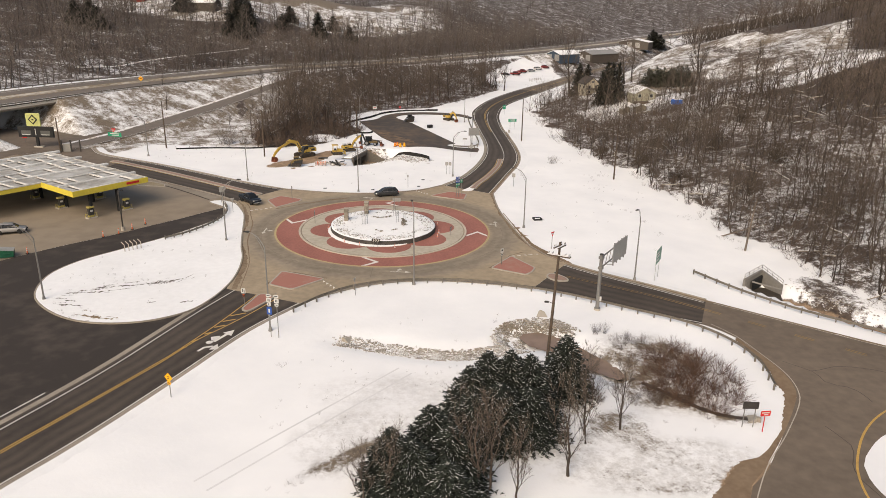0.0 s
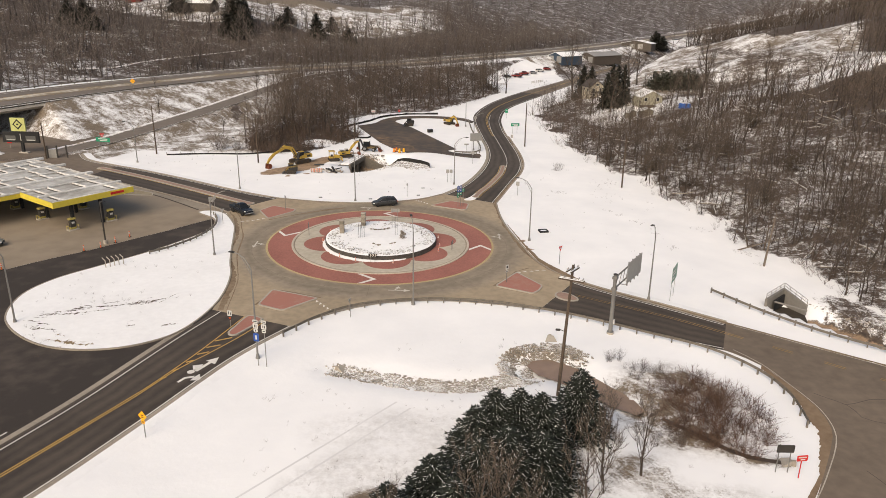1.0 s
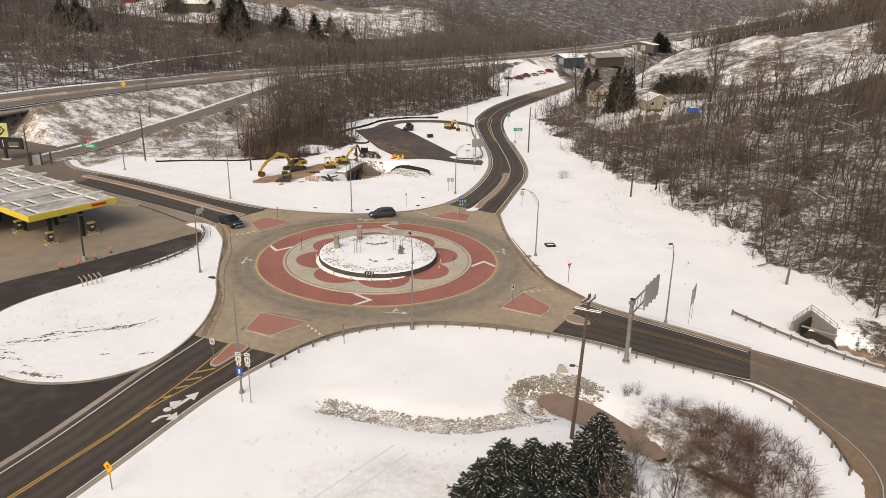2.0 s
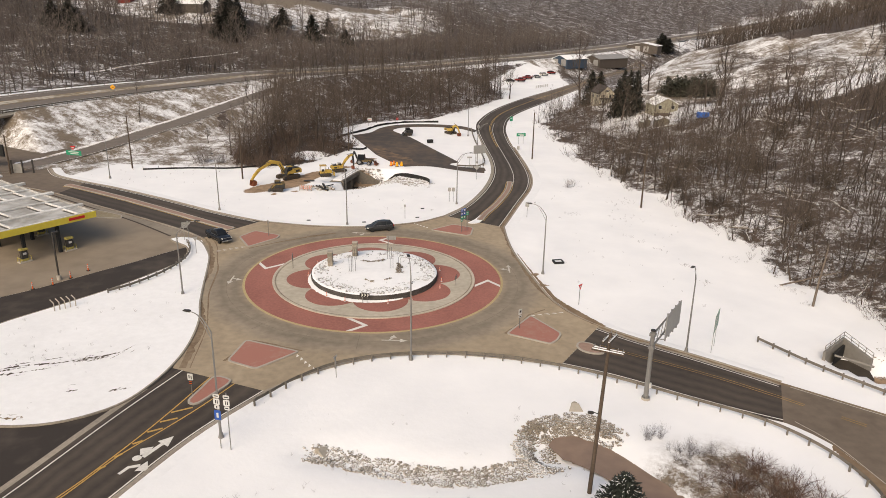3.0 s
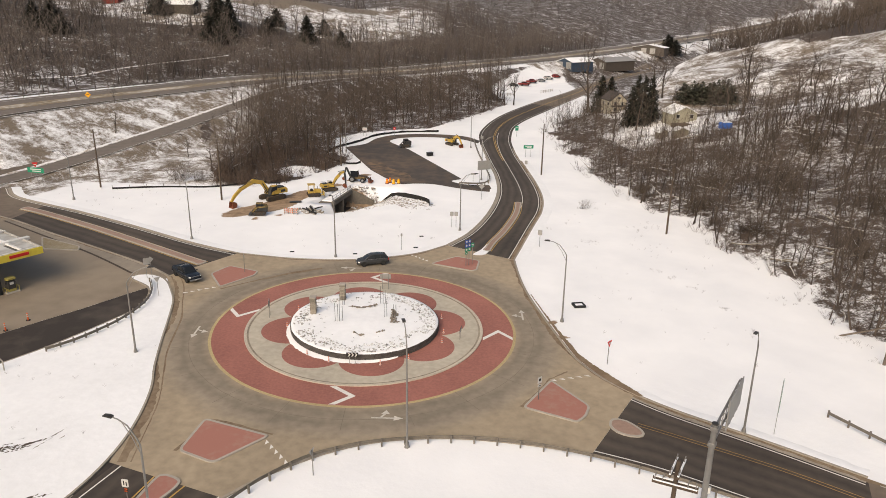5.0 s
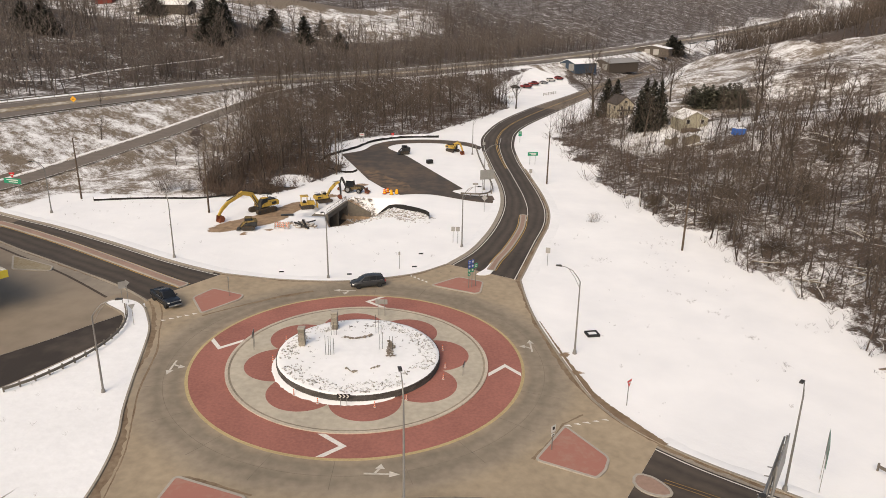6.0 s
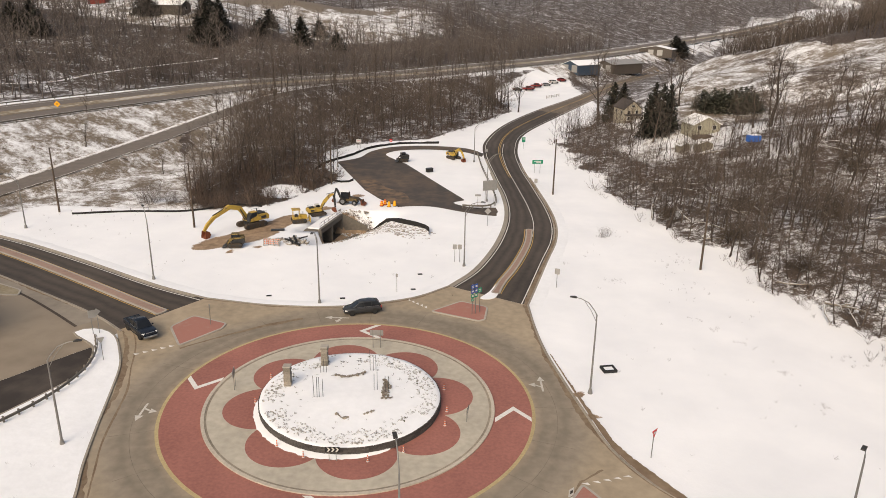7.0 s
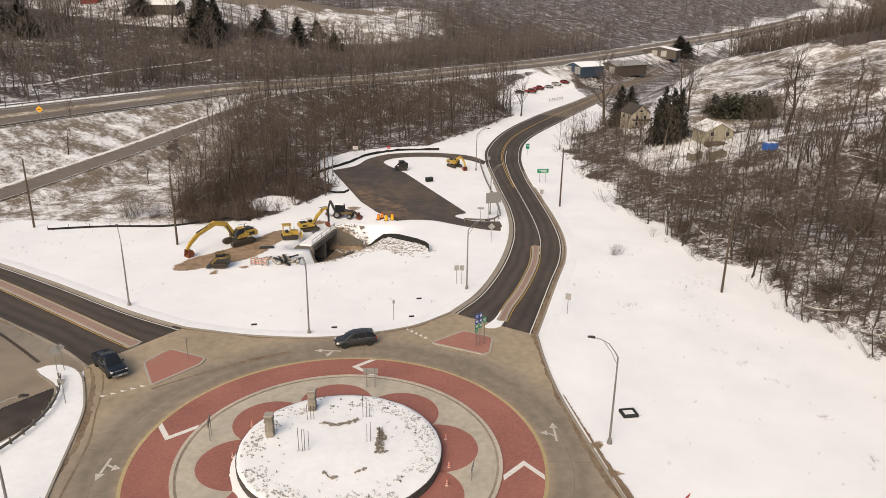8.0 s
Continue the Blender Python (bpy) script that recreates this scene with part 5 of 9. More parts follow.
def verge(inner, outer, seed, parent, label, off=0.034, rough=1.0):
    """Bare soil between a road's edge and the ragged edge of the snow."""
    rng = random.Random(seed)
    n = int(max(length(inner), length(outer)) / 0.22)
    A, B = resample(inner, n), resample(outer, n)
    D = B - A
    D /= np.linalg.norm(D, axis=1)[:, None] + 1e-6
    B = B + D * np.array([rough * rng.gauss(0, 0.09) + rough * 0.4 * noise.noise(Vector((k * 0.09, seed, 0))) + rough * 0.3 * noise.noise(Vector((k * 0.31, seed, 4))) for k in range(n)])[:, None]
    vs = [(x, y, plane(x, y) + off) for x, y in A] + [(x, y, plane(x, y) + off) for x, y in B]
    part("soil", Geo().add(vs, [(i, i + 1, n + i + 1, n + i) for i in range(n - 1)]), mat("verge_soil", (0.17, 0.115, 0.072), 0.95, col2=(0.25, 0.18, 0.12), scale=0.8, big=0.3), parent, label)


verge(spline([(48.9, -41.0), (50.2, -45.6), (51.0, -50), (50.6, -54.0), (49.0, -57.2), (45.2, -63.0), (41.2, -68.4), (38.0, -73), (36.5, -84)]),
      spline([(48.5, -41.4), (49.0, -45.6), (49.3, -48.0), (49.1, -52.6), (48.6, -55.7), (46.6, -59.6), (45.6, -61.8), (43.4, -64.6), (41.2, -66.8), (38.9, -67.6), (36.4, -71.0), (33.6, -74.4), (31, -84)]), 5, road_old, "bare brown soil beside the kerb")
verge(spline([(31.4, -15.7), (28.7, -12.4), (26.2, -7.4), (24.9, -1.4), (23.6, 6), (22.6, 12)]), spline([(31.9, -15.4), (29.6, -11.8), (26.9, -7.0), (25.3, -1.1), (23.8, 6.1), (22.7, 12)]), 6, roundabout, "bare reddish soil along the kerb", 0.15, 0.3)

# the forecourt's dark joint and the kerbed bed beside the canopy
stripe(spline([(-36.7, 16.2), (-42.0, 20.6), (-48.1, 25.3), (-58, 32.0), (-69.3, 39.7)]), 0.4, 0.034, mat("wet_joint_dirt", (0.07, 0.052, 0.04), 0.85, var=0.35, scale=1.5), "joint", lot)
splitter([(-58.2, 31.4), (-49.6, 27.2), (-48.9, 25.2), (-55.0, 25.4)], "kerbed bed of dead tan grass at the forecourt's corner", mat("dead_lawn", (0.24, 0.185, 0.105), 0.95, col2=(0.33, 0.28, 0.2), scale=1.2, big=0.3), "kerbed_bed", 0.14)

# joints in the concrete, as narrow dark grooves filled with tar
M_TAR = mat("tar_joint", (0.17, 0.14, 0.108), 0.8, var=0.3, bump=0)
for a_ in range(0, 360, 18):
    p_ = [at(19.4, a_), at(23.6, a_)]
    stripe(p_, 0.045, 0.05, M_TAR, "joint", roundabout)
stripe(arc(21.6, 0, 360, 120), 0.045, 0.05, M_TAR, "joint", roundabout)

strip("gutter", E_FAR, offset(E_FAR, -0.85), 0.04, M_KERB, parent=road_e, label="pale muddy concrete gutter")
strip("gutter", NW_N[1:], offset(NW_N, 0.45)[1:], 0.04, M_KERB, parent=road_nw, label="pale muddy concrete gutter")
strip("gutter", NW_S[1:40], offset(NW_S, 0.4)[1:40], 0.04, M_KERB, parent=road_nw, label="pale muddy concrete gutter")
strip("gutter", offset(N_LEFT, -0.5)[:60], N_LEFT[:60], 0.068, M_KERB, 1, True, road_n, "pale muddy concrete gutter")
strip("gutter", N_RIGHT[:60], offset(N_RIGHT, 0.5)[:60], 0.068, M_KERB, 1, True, road_n, "pale muddy concrete gutter")

# ---- painted lines ----
CENTRE_SW = spline([(-12.09, -32.3), (-14.4, -37.44), (-16.96, -42.21), (-19.01, -45.74), (-21.1, -51.2), (-22.6, -54.6), (-27.0, -64.3), (-29.5, -69.7), (-36.5, -86), (-66, -156)], 1.5)
CENTRE_SW2 = spline([(-15.17, -31.11), (-16.27, -35.33), (-17.16, -38.64), (-18.38, -42.75), (-20.66, -49.4), (-21.6, -51.6), (-23.0, -54.8), (-27.35, -64.3), (-29.85, -69.7), (-36.85, -86), (-66.35, -156)], 1.5)
for l_ in (CENTRE_SW, CENTRE_SW2):
    stripe(l_, 0.15, 0.044, M_YELLOW, "centre_line", road_sw)
for a_, b_ in (((-16.92, -38.52), (-15.09, -37.48)), ((-17.4, -40.28), (-15.94, -39.5)), ((-17.94, -42.06), (-16.74, -41.33)), ((-18.56, -44.04), (-17.83, -43.46)), ((-19.34, -46.18), (-18.88, -45.56)), ((-20.08, -47.96), (-19.56, -47.44))):
    stripe([a_, b_], 0.26, 0.046, M_YELLOW, "hatching", road_sw)
stripe(offset(SW_FAR, 0.68), 0.14, 0.044, M_WHITE, "edge_line", road_sw)
stripe([p for p in offset(SW_FAR, -1.3) if p[1] < -58], 0.16, 0.044, M_WHITE, "edge_line", road_sw)
strip("gutter", SW_FAR[3:], offset(SW_FAR, -0.7)[3:], 0.042, M_KERB, parent=road_sw, label="pale concrete gutter")
stripe(offset(SW_NEAR, -0.22), 0.15, 0.044, M_WHITE, "edge_line", road_sw)
stripe(offset(E_FAR, -1.15), 0.14, 0.044, M_WHITE, "edge_line", road_e)
MID_E = spline([(29.8, -21.2), (34.5, -23.9), (41.5, -28.1), (47.4, -32.4)])
M_WORN = mat("worn_yellow_paint", (0.27, 0.17, 0.06), 0.8, var=0.35, scale=2)
stripe(MID_E, 0.1, 0.044, M_WORN, "centre_line", road_e)
stripe(offset(MID_E, 0.45), 0.1, 0.044, M_WORN, "centre_line", road_e)
stripe(offset(E_NEAR, 0.5), 0.14, 0.044, M_WHITE, "edge_line", road_e)
MID_OLD = spline([(47.4, -32.4), (53.5, -37.2), (62, -44.0), (74, -53), (95, -68)])
stripe(MID_OLD, 0.13, 0.04, M_WORN, "centre_line", road_old, dash=(2.4, 3.6))
stripe(offset(MID_OLD, 0.4), 0.13, 0.04, M_WORN, "centre_line", road_old, dash=(2.4, 3.6))
stripe(spline([(64, -55), (58.8, -57.6), (54.8, -61), (51.6, -65.2), (49.2, -70), (48.8, -76), (52, -92)]), 0.22, 0.04, M_YELLOW, "edge_line", road_old)
stripe(spline([(46.9, -37.0), (49.0, -40.6), (50.3, -45.6), (51.2, -50), (50.9, -53.9), (49.6, -57.0), (47.2, -60.6), (44.9, -63.8), (41.9, -67.6), (39.6, -71.2), (37.2, -76), (35, -84)]), 0.11, 0.04, mat("worn_white_paint", (0.42, 0.38, 0.32), 0.8, var=0.3, scale=2), "edge_line", road_old)
stripe(spline([(49.6, -29.9), (58.2, -36.2), (67.4, -42.8), (90, -58.8)]), 0.15, 0.04, MATS["worn_white_paint"], "edge_line", road_old)
M_CRACK = mat("tarred_crack", (0.075, 0.06, 0.047), 0.85, var=0.3)
for l_ in ([(52, -47), (54.5, -49.5), (55, -52), (57.5, -53.5), (58, -56)], [(54.5, -49.5), (58, -48.2), (62, -48.6), (66, -51)], [(50.5, -61), (51.2, -65), (49.4, -68.5), (50, -73)]):
    rc_ = random.Random(int(l_[0][0] * 7))
    stripe([(p[0] + rc_.uniform(-0.14, 0.14), p[1] + rc_.uniform(-0.14, 0.14)) for p in spline(l_, 0.6)], 0.09, 0.034, M_CRACK, "crack", road_old)
N_CEN = [tuple((np.array(a) + np.array(b)) / 2) for a, b in zip(resample(N_LEFT, 140), resample(N_RIGHT, 140))]
stripe(N_CEN[26:], 0.14, 0.075, M_YELLOW, "centre_line", road_n, True)
stripe(offset(N_CEN[26:], 0.4), 0.14, 0.075, M_YELLOW, "centre_line", road_n, True)
stripe(offset(N_LEFT, -0.8), 0.14, 0.075, M_WHITE, "edge_line", road_n, True)
stripe(offset(N_RIGHT, 0.8), 0.14, 0.075, M_WHITE, "edge_line", road_n, True)
stripe(offset(N_RIGHT[20:75], 4.2), 0.13, 0.075, M_WHITE, "lane_line", road_n, True)
stripe(offset(NW_N, 0.7), 0.14, 0.044, M_WHITE, "edge_line", road_nw)
for d_ in (1.0, -1.0):
    stripe(offset(MED_NW, d_), 0.13, 0.044, M_YELLOW, "edge_line", road_nw)
for d_ in (0.8, -0.8):
    stripe(offset(MED_N, d_), 0.13, 0.075, M_YELLOW, "edge_line", road_n)


M_FADED = mat("faded_white_paint", (0.5, 0.46, 0.4), 0.7, var=0.3, scale=1.5)


def arrow(x, y, turn, parent, side=1, size=0.88):
    """A straight arrow with a branch to one side, drawn on the road."""
    g = Geo()
    s = size
    for poly in ([(-0.13, -1.8), (0.13, -1.8), (0.13, 0.9), (-0.13, 0.9)], [(-0.5, 0.8), (0.5, 0.8), (0, 1.9)],
                 [(0, -0.9), (0, -0.6), (side * 0.95, -0.05), (side * 0.95, -0.35)], [(side * 0.85, -0.72), (side * 0.85, 0.3), (side * 1.7, -0.15)]):
        g.add([(px * s, py * s, 0) for px, py in poly], [tuple(range(len(poly)))])
    m = pose(x, y, 0, 0, 0, turn)
    g.v = [tuple(m @ Vector(p)) for p in g.v]
    part("lane_arrow", lay(g, 0.058), M_FADED, parent, "faded white painted lane arrow")


arrow(-20.9, -2.8, 180, roundabout, -1)
arrow(4.4, -21.1, -90, roundabout, -1)
arrow(20.7, 4.9, 0, roundabout, -1)
arrow(-4.4, 20.9, 90, roundabout, -1)
g_ = Geo().disc(0.42, 0, 0.004, 16, (-17.28, -46.17))
for poly_ in ([(-17.0, -45.85), (-16.62, -46.1), (-15.62, -43.95), (-15.98, -43.75)], [(-16.4, -43.5), (-15.15, -44.3), (-15.2, -42.6)], [(-17.55, -44.75), (-16.45, -44.35), (-16.55, -45.6), (-17.2, -45.7)],
              [(-18.08, -48.45), (-17.8, -48.6), (-17.35, -47.7), (-17.62, -47.4)], [(-17.62, -47.4), (-17.35, -47.7), (-16.5, -47.4), (-16.62, -47.0)], [(-16.15, -46.55), (-15.6, -47.95), (-16.75, -48.05), (-16.55, -47.3)]):
    g_.add([(px_, py_, 0.004) for px_, py_ in poly_], [tuple(range(len(poly_)))])
part("lane_arrow", lay(g_, 0.046), M_WHITE, road_sw, "white painted roundabout fish-hook arrow")
g_ = Geo()
for k_ in range(5):
    for (ax_, ay_), (bx_, by_) in (((-26.2, 9.3), (-22.9, 11.5)), ((-6.6, -25.6), (-4.2, -28.6)), ((22.4, -12.4), (26.4, -11.2)), ((4.8, 27.2), (7.2, 24.9))):
        px_, py_ = ax_ + (bx_ - ax_) * k_ / 4, ay_ + (by_ - ay_) * k_ / 4
        d_ = Vector((bx_ - ax_, by_ - ay_)).normalized()
        n2_ = Vector((-px_, -py_)).normalized()
        g_.add([(px_ - d_.x * 0.3, py_ - d_.y * 0.3, 0), (px_ + d_.x * 0.3, py_ + d_.y * 0.3, 0), (px_ - n2_.x * 0.6, py_ - n2_.y * 0.6, 0)], [(0, 1, 2)])
part("yield_teeth", lay(g_, 0.058), M_WHITE, roundabout, "white painted give-way triangles")

# ---- street furniture ----
def lamp_post(x, y, turn, hgt=9.6, arm=2.6, label="grey steel street lamp with a curved arm beside the snowy kerb"):
    t = thing("street_lamp", pose(x, y, h(x, y), 0, 0, turn), label, "street lamp", "street lamps")
    part("base", Geo().prism([(0.3 * math.cos(a * math.pi / 4), 0.3 * math.sin(a * math.pi / 4)) for a in range(8)], -0.1, 0.55, 0.55), M_STEEL, t)
    part("pole", Geo().tube([(0, 0, 0.3), (0, 0, hgt * 0.5), (0, 0, hgt - 1.7)], [0.12, 0.095, 0.07], 10), M_STEEL, t)
    if arm:
        part("arm", Geo().tube([(0, 0, hgt - 1.75), (arm * 0.12, 0, hgt - 1.25), (arm * 0.4, 0, hgt - 0.42), (arm * 0.75, 0, hgt - 0.04), (arm, 0, hgt + 0.06)], [0.06, 0.055, 0.05, 0.045, 0.04], 8), M_STEEL, t)
        part("brace", Geo().tube([(0.02, 0, hgt - 2.5), (arm * 0.28, 0, hgt - 1.25), (arm * 0.62, 0, hgt - 0.18)], 0.03, 6), M_STEEL, t)
        part("lamp_head", Geo().xz([(arm - 0.1, hgt), (arm + 0.62, hgt + 0.05), (arm + 0.58, hgt + 0.13), (arm + 0.1, hgt + 0.18), (arm - 0.1, hgt + 0.12)], -0.15, 0.15), M_DARKSTEEL, t)
    return t


for x_, y_, a_, k_, hg_ in ((-33.1, 32.5, 120, 0.9, 10.6), (-7.5, 25.5, 268, 1, 11.0), (12.9, 41.6, -20, 1, 10.8), (25.85, 3.3, 168, 0.9, 11.1), (40.35, -21.9, 228, 0.42, 11.4), (6.7, -25.9, 102, 0.6, 12.3), (-26.0, -8.7, 8, 1, 10.6), (-43.2, -35, 190, 1, 10.6),
                            (-10.7, -42.5, 164, 0.8, 12.8), (17.3, 118, -10, 1, 10.4), (-16.6, 108, 30, 1, 10.4), (-63.9, 54.5, 250, 1, 10.2), (18.6, 80.5, -8, 1, 10.2)):
    lamp_post(x_, y_, a_, hg_, 2.6 * k_)


def utility_pole(x, y, hgt, turn, arms=1, lean=0, label="dark wooden utility pole with cross-arms"):
    t = thing("utility_pole", pose(x, y, h(x, y) - 0.2, 0, lean, turn), label, "utility pole", "utility poles")
    part("pole", Geo().tube([(0, 0, 0), (0, 0, hgt / 2), (0, 0, hgt)], [0.19, 0.16, 0.12], 9), M_WOODPOLE, t)
    for k in range(arms):
        z = hgt - 0.3 - 1.0 * k
        part("cross_arm", Geo().box((0, 0.16, z), (2.6, 0.12, 0.14)), M_WOODPOLE, t)
        for px in (-1.15, -0.7, 0.7, 1.15):
            part("insulator", Geo().tube([(px, 0.16, z + 0.05), (px, 0.16, z + 0.3)], [0.05, 0.035], 6), M_STEEL, t)
    return t


cp_ = thing("utility_pole", pose(23.35, -49.3, h(23.35, -49.3) - 0.2, -6.2, 3.6, 0), "dark wooden corner pole with crossed snow-topped double arms", "utility pole", "utility poles")
part("pole", Geo().tube([(0, 0, 0), (0, 0, 7.4), (0, 0, 14.9)], [0.2, 0.17, 0.13], 9), M_WOODPOLE, cp_)
for z_, a_ in ((14.4, 62), (13.3, -24)):
    for d_ in (-0.24, 0.24):
        m_ = pose(0, 0, z_, 0, 0, a_)
        arm_ = part("cross_arm", Geo().box((0, d_, 0), (2.7, 0.13, 0.16)), M_WOODPOLE, cp_, m=m_)
        part("snow", Geo().box((0, d_, 0.11), (2.6, 0.12, 0.07), 0, 0.03), M_SNOW, arm_)
        for px_ in (-1.2, -0.75, 0.75, 1.2):
            part("insulator", Geo().tube([(px_, d_, 0.08), (px_, d_, 0.34)], [0.05, 0.035], 6), M_STEEL, arm_)
part("bracket", Geo().tube([(0, 0, 7.6), (-0.7, -0.2, 7.9)], 0.04, 6), M_DARKSTEEL, cp_)
part("lamp_head", Geo().box((-0.85, -0.22, 7.85), (0.5, 0.24, 0.2), 0, 0.05), M_DARKSTEEL, cp_)
utility_pole(-35.3, 57.5, 12.0, 20, 0, label="dark wooden utility pole without arms")
utility_pole(-63.0, 64.4, 12.5, 20, 0, label="dark wooden utility pole without arms")
utility_pole(-15.6, 91.0, 11.0, 20, 0, label="dark wooden pole beside the tarmac pad")
utility_pole(51.2, 43.0, 13.0, 60, 0, label="grey wooden utility pole at the wood's edge")
utility_pole(33.5, 87.5, 12.5, 60, 0, label="grey wooden utility pole in the snowy verge")


def guardrail(line, label, step=2.0, side=1, zbase=None, name="guardrail"):
    """A W-beam on posts along a line; side says on which side of the posts the beam sits."""
    P = resample([p[:2] for p in line], max(2, int(round(length(line) / step)) + 1))
    zs = height(P[:, 0], P[:, 1]) if zbase is None else np.interp(np.linspace(0, 1, len(P)), np.linspace(0, 1, len(zbase)), zbase)
    t = thing(name, pose(P[0][0], P[0][1], float(zs[0])), label, "guardrail", "guardrails")
    B = resample([p[:2] for p in line], max(2, int(length(line) / 1.0)))
    zb = height(B[:, 0], B[:, 1]) if zbase is None else np.interp(np.linspace(0, 1, len(B)), np.linspace(0, 1, len(zbase)), zbase)
    F = offset(B, side * 0.16)
    F2 = offset(B, side * 0.24)
    o = (P[0][0], P[0][1], float(zs[0]))
    prof = [(F, 0.42), (F2, 0.48), (F2, 0.54), (F, 0.6), (F2, 0.66), (F2, 0.72), (F, 0.78)]
    n = len(B)
    vs = [(x - o[0], y - o[1], z + dz - o[2]) for L_, dz in prof for (x, y), z in zip(L_, zb)]
    back = offset(B, side * 0.13)
    vs += [(x - o[0], y - o[1], z + 0.6 - o[2]) for (x, y), z in zip(back, zb)]
    fs = [(a * n + i, a * n + i + 1, (a + 1) * n + i + 1, (a + 1) * n + i) for a in range(7 - 1) for i in range(n - 1)]
    part("beam", Geo().add(vs[:7 * n], fs), M_RUSTSTEEL, t)
    me = Geo().box((0, 0, 0.3), (0.14, 0.18, 1.05)).mesh("post", M_RUSTSTEEL)
    D = np.gradient(P, axis=0)
    for (x, y), z, d in zip(P, zs, D):
        ob = new("post", me)
        ob.parent = t
        ob.matrix_basis = pose(x - o[0], y - o[1], z - o[2], 0, 0, math.degrees(math.atan2(d[1], d[0])))
    return t


guardrail(spline([(-8.9, -36.9), (-7.3, -34.5), (-6.1, -32.7), (-4.9, -31.3), (-2.1, -28.6), (2.2, -26.5), (6.4, -25.5), (11.2, -25.0), (16.0, -25.3), (20.0, -26.1), (25.6, -28.0), (30.8, -30.4), (37.0, -34.0), (42.0, -36.8), (45.4, -39.9), (47.6, -43.4), (48.6, -47.0), (48.7, -49.6), (48.1, -54.0)]),
          "weathered steel guardrail on short posts along the snowy verge", 2.2, 1)
guardrail(spline([(50.5, -18.6), (54.5, -25.0), (58.3, -29.7), (62.2, -33.6), (74, -42.4), (95, -57)]), "weathered steel guardrail beside a concrete culvert", 2.2, -1)
guardrail(spline([(18.6, 128), (19.0, 112), (19.8, 98), (20.6, 84), (20.2, 77.5), (17.8, 74.6), (13.4, 74.8)]), "steel guardrail round the tarmac pad's corner", 2.0, -1)
guardrail(spline([(-32.6, 12.6), (-31.2, 9.6), (-30.4, 6.2), (-30.5, 2.6), (-31.6, -1.8), (-34.0, -6.6), (-36.2, -9.2)]), "curved guardrail with dark posts beside the drive", 1.6, 1)
hz_ = [float(v) for v in HWZ]
for d_ in (16.2, -16.2):
    o_ = offset(HIGHWAY, d_)
    k0_, k1_ = 12, 92
    guardrail([tuple(p) for p in o_[k0_:k1_]], "long grey highway guardrail along the embankment", 5.0, -1 if d_ > 0 else 1, hz_[k0_:k1_])

# signs
M_SIGNBACK = mat("bare_aluminium", (0.34, 0.33, 0.31), 0.5, 0.5, var=0.1, bump=0)
M_GREEN = mat("sign_green", (0.012, 0.2, 0.11), 0.5, var=0.08, bump=0)
M_BLUE = mat("sign_blue", (0.02, 0.07, 0.28), 0.5, var=0.08, bump=0)
M_SIGNWHITE = mat("sign_white", (0.52, 0.51, 0.485), 0.5, var=0.06, bump=0)
M_SIGNRED = mat("sign_red", (0.5, 0.025, 0.025), 0.5, var=0.08, bump=0)
M_SIGNYEL = mat("sign_amber", (0.8, 0.38, 0.02), 0.5, var=0.06, bump=0)
M_SIGNBLACK = mat("sign_black", (0.015, 0.015, 0.015), 0.5, var=0.1, bump=0)
M_ORANGE = mat("safety_orange", (0.65, 0.12, 0.03), 0.6, var=0.12, bump=0)


def plate(w, hh, z, y=0.0, shape="rect", x=0.0, th=0.03):
    """A sign plate standing across x, its face towards -y."""
    if shape == "diamond":
        o = [(0, -hh / 2), (w / 2, 0), (0, hh / 2), (-w / 2, 0)]
    elif shape == "triangle":
        o = [(0, -hh / 2), (w / 2, hh / 2), (-w / 2, hh / 2)]
    else:
        c = 0.06
        o = [(-w / 2 + c, -hh / 2), (w / 2 - c, -hh / 2), (w / 2, -hh / 2 + c), (w / 2, hh / 2 - c), (w / 2 - c, hh / 2), (-w / 2 + c, hh / 2), (-w / 2, hh / 2 - c), (-w / 2, -hh / 2 + c)]
    return Geo().xz([(x + a, z + b) for a, b in o], y - th, y)


def sign(x, y, turn, posts, plates, label, group="", name="road_sign", z=None, post_mat=None):
    """posts: (x, height) each; plates: (x, z, w, h, shape, material, bars), face towards -y of the turned sign."""
    t = thing(name, pose(x, y, (h(x, y) if z is None else z), 0, 0, turn), label, "road sign", group or "road signs")
    for px, ph in posts:
        part("post", Geo().box((px, 0.04, ph / 2 - 0.15), (0.075, 0.06, ph + 0.3)), post_mat or M_STEEL, t)
    for px, pz, w, hh, shape, m, bars in plates:
        p = part("panel", plate(w, hh, pz, 0.0, shape, px), m, t)
        for bx, bz, bw, bh, bm in bars:
            part("legend", Geo().box((px + bx, -0.04, pz + bz), (bw, 0.012, bh)), bm, p)
    return t


W_, K_ = M_SIGNWHITE, M_SIGNBLACK
# the two chevron boards on the island, and the twin-post boards seen from behind
def chevron_board(x, y, turn, label):
    t = thing("chevron_sign", pose(x, y, plane(x, y) + 0.15, 0, 0, turn) @ Matrix.Scale(0.72, 4), label, "road sign", "chevron boards")
    for px in (-0.45, 0.45):
        part("post", Geo().box((px, 0.04, 0.85), (0.07, 0.06, 1.9)), M_STEEL, t)
    p = part("panel", plate(1.9, 0.75, 1.75), K_, t, "black board")
    for k in range(3):
        c = -0.62 + 0.55 * k
        g = Geo().xz([(c - 0.1, 2.05), (c + 0.12, 2.05), (c + 0.36, 1.75), (c + 0.12, 1.45), (c - 0.1, 1.45), (c + 0.14, 1.75)], -0.055, -0.035)
        part("chevron", g, W_, p, "white chevron")


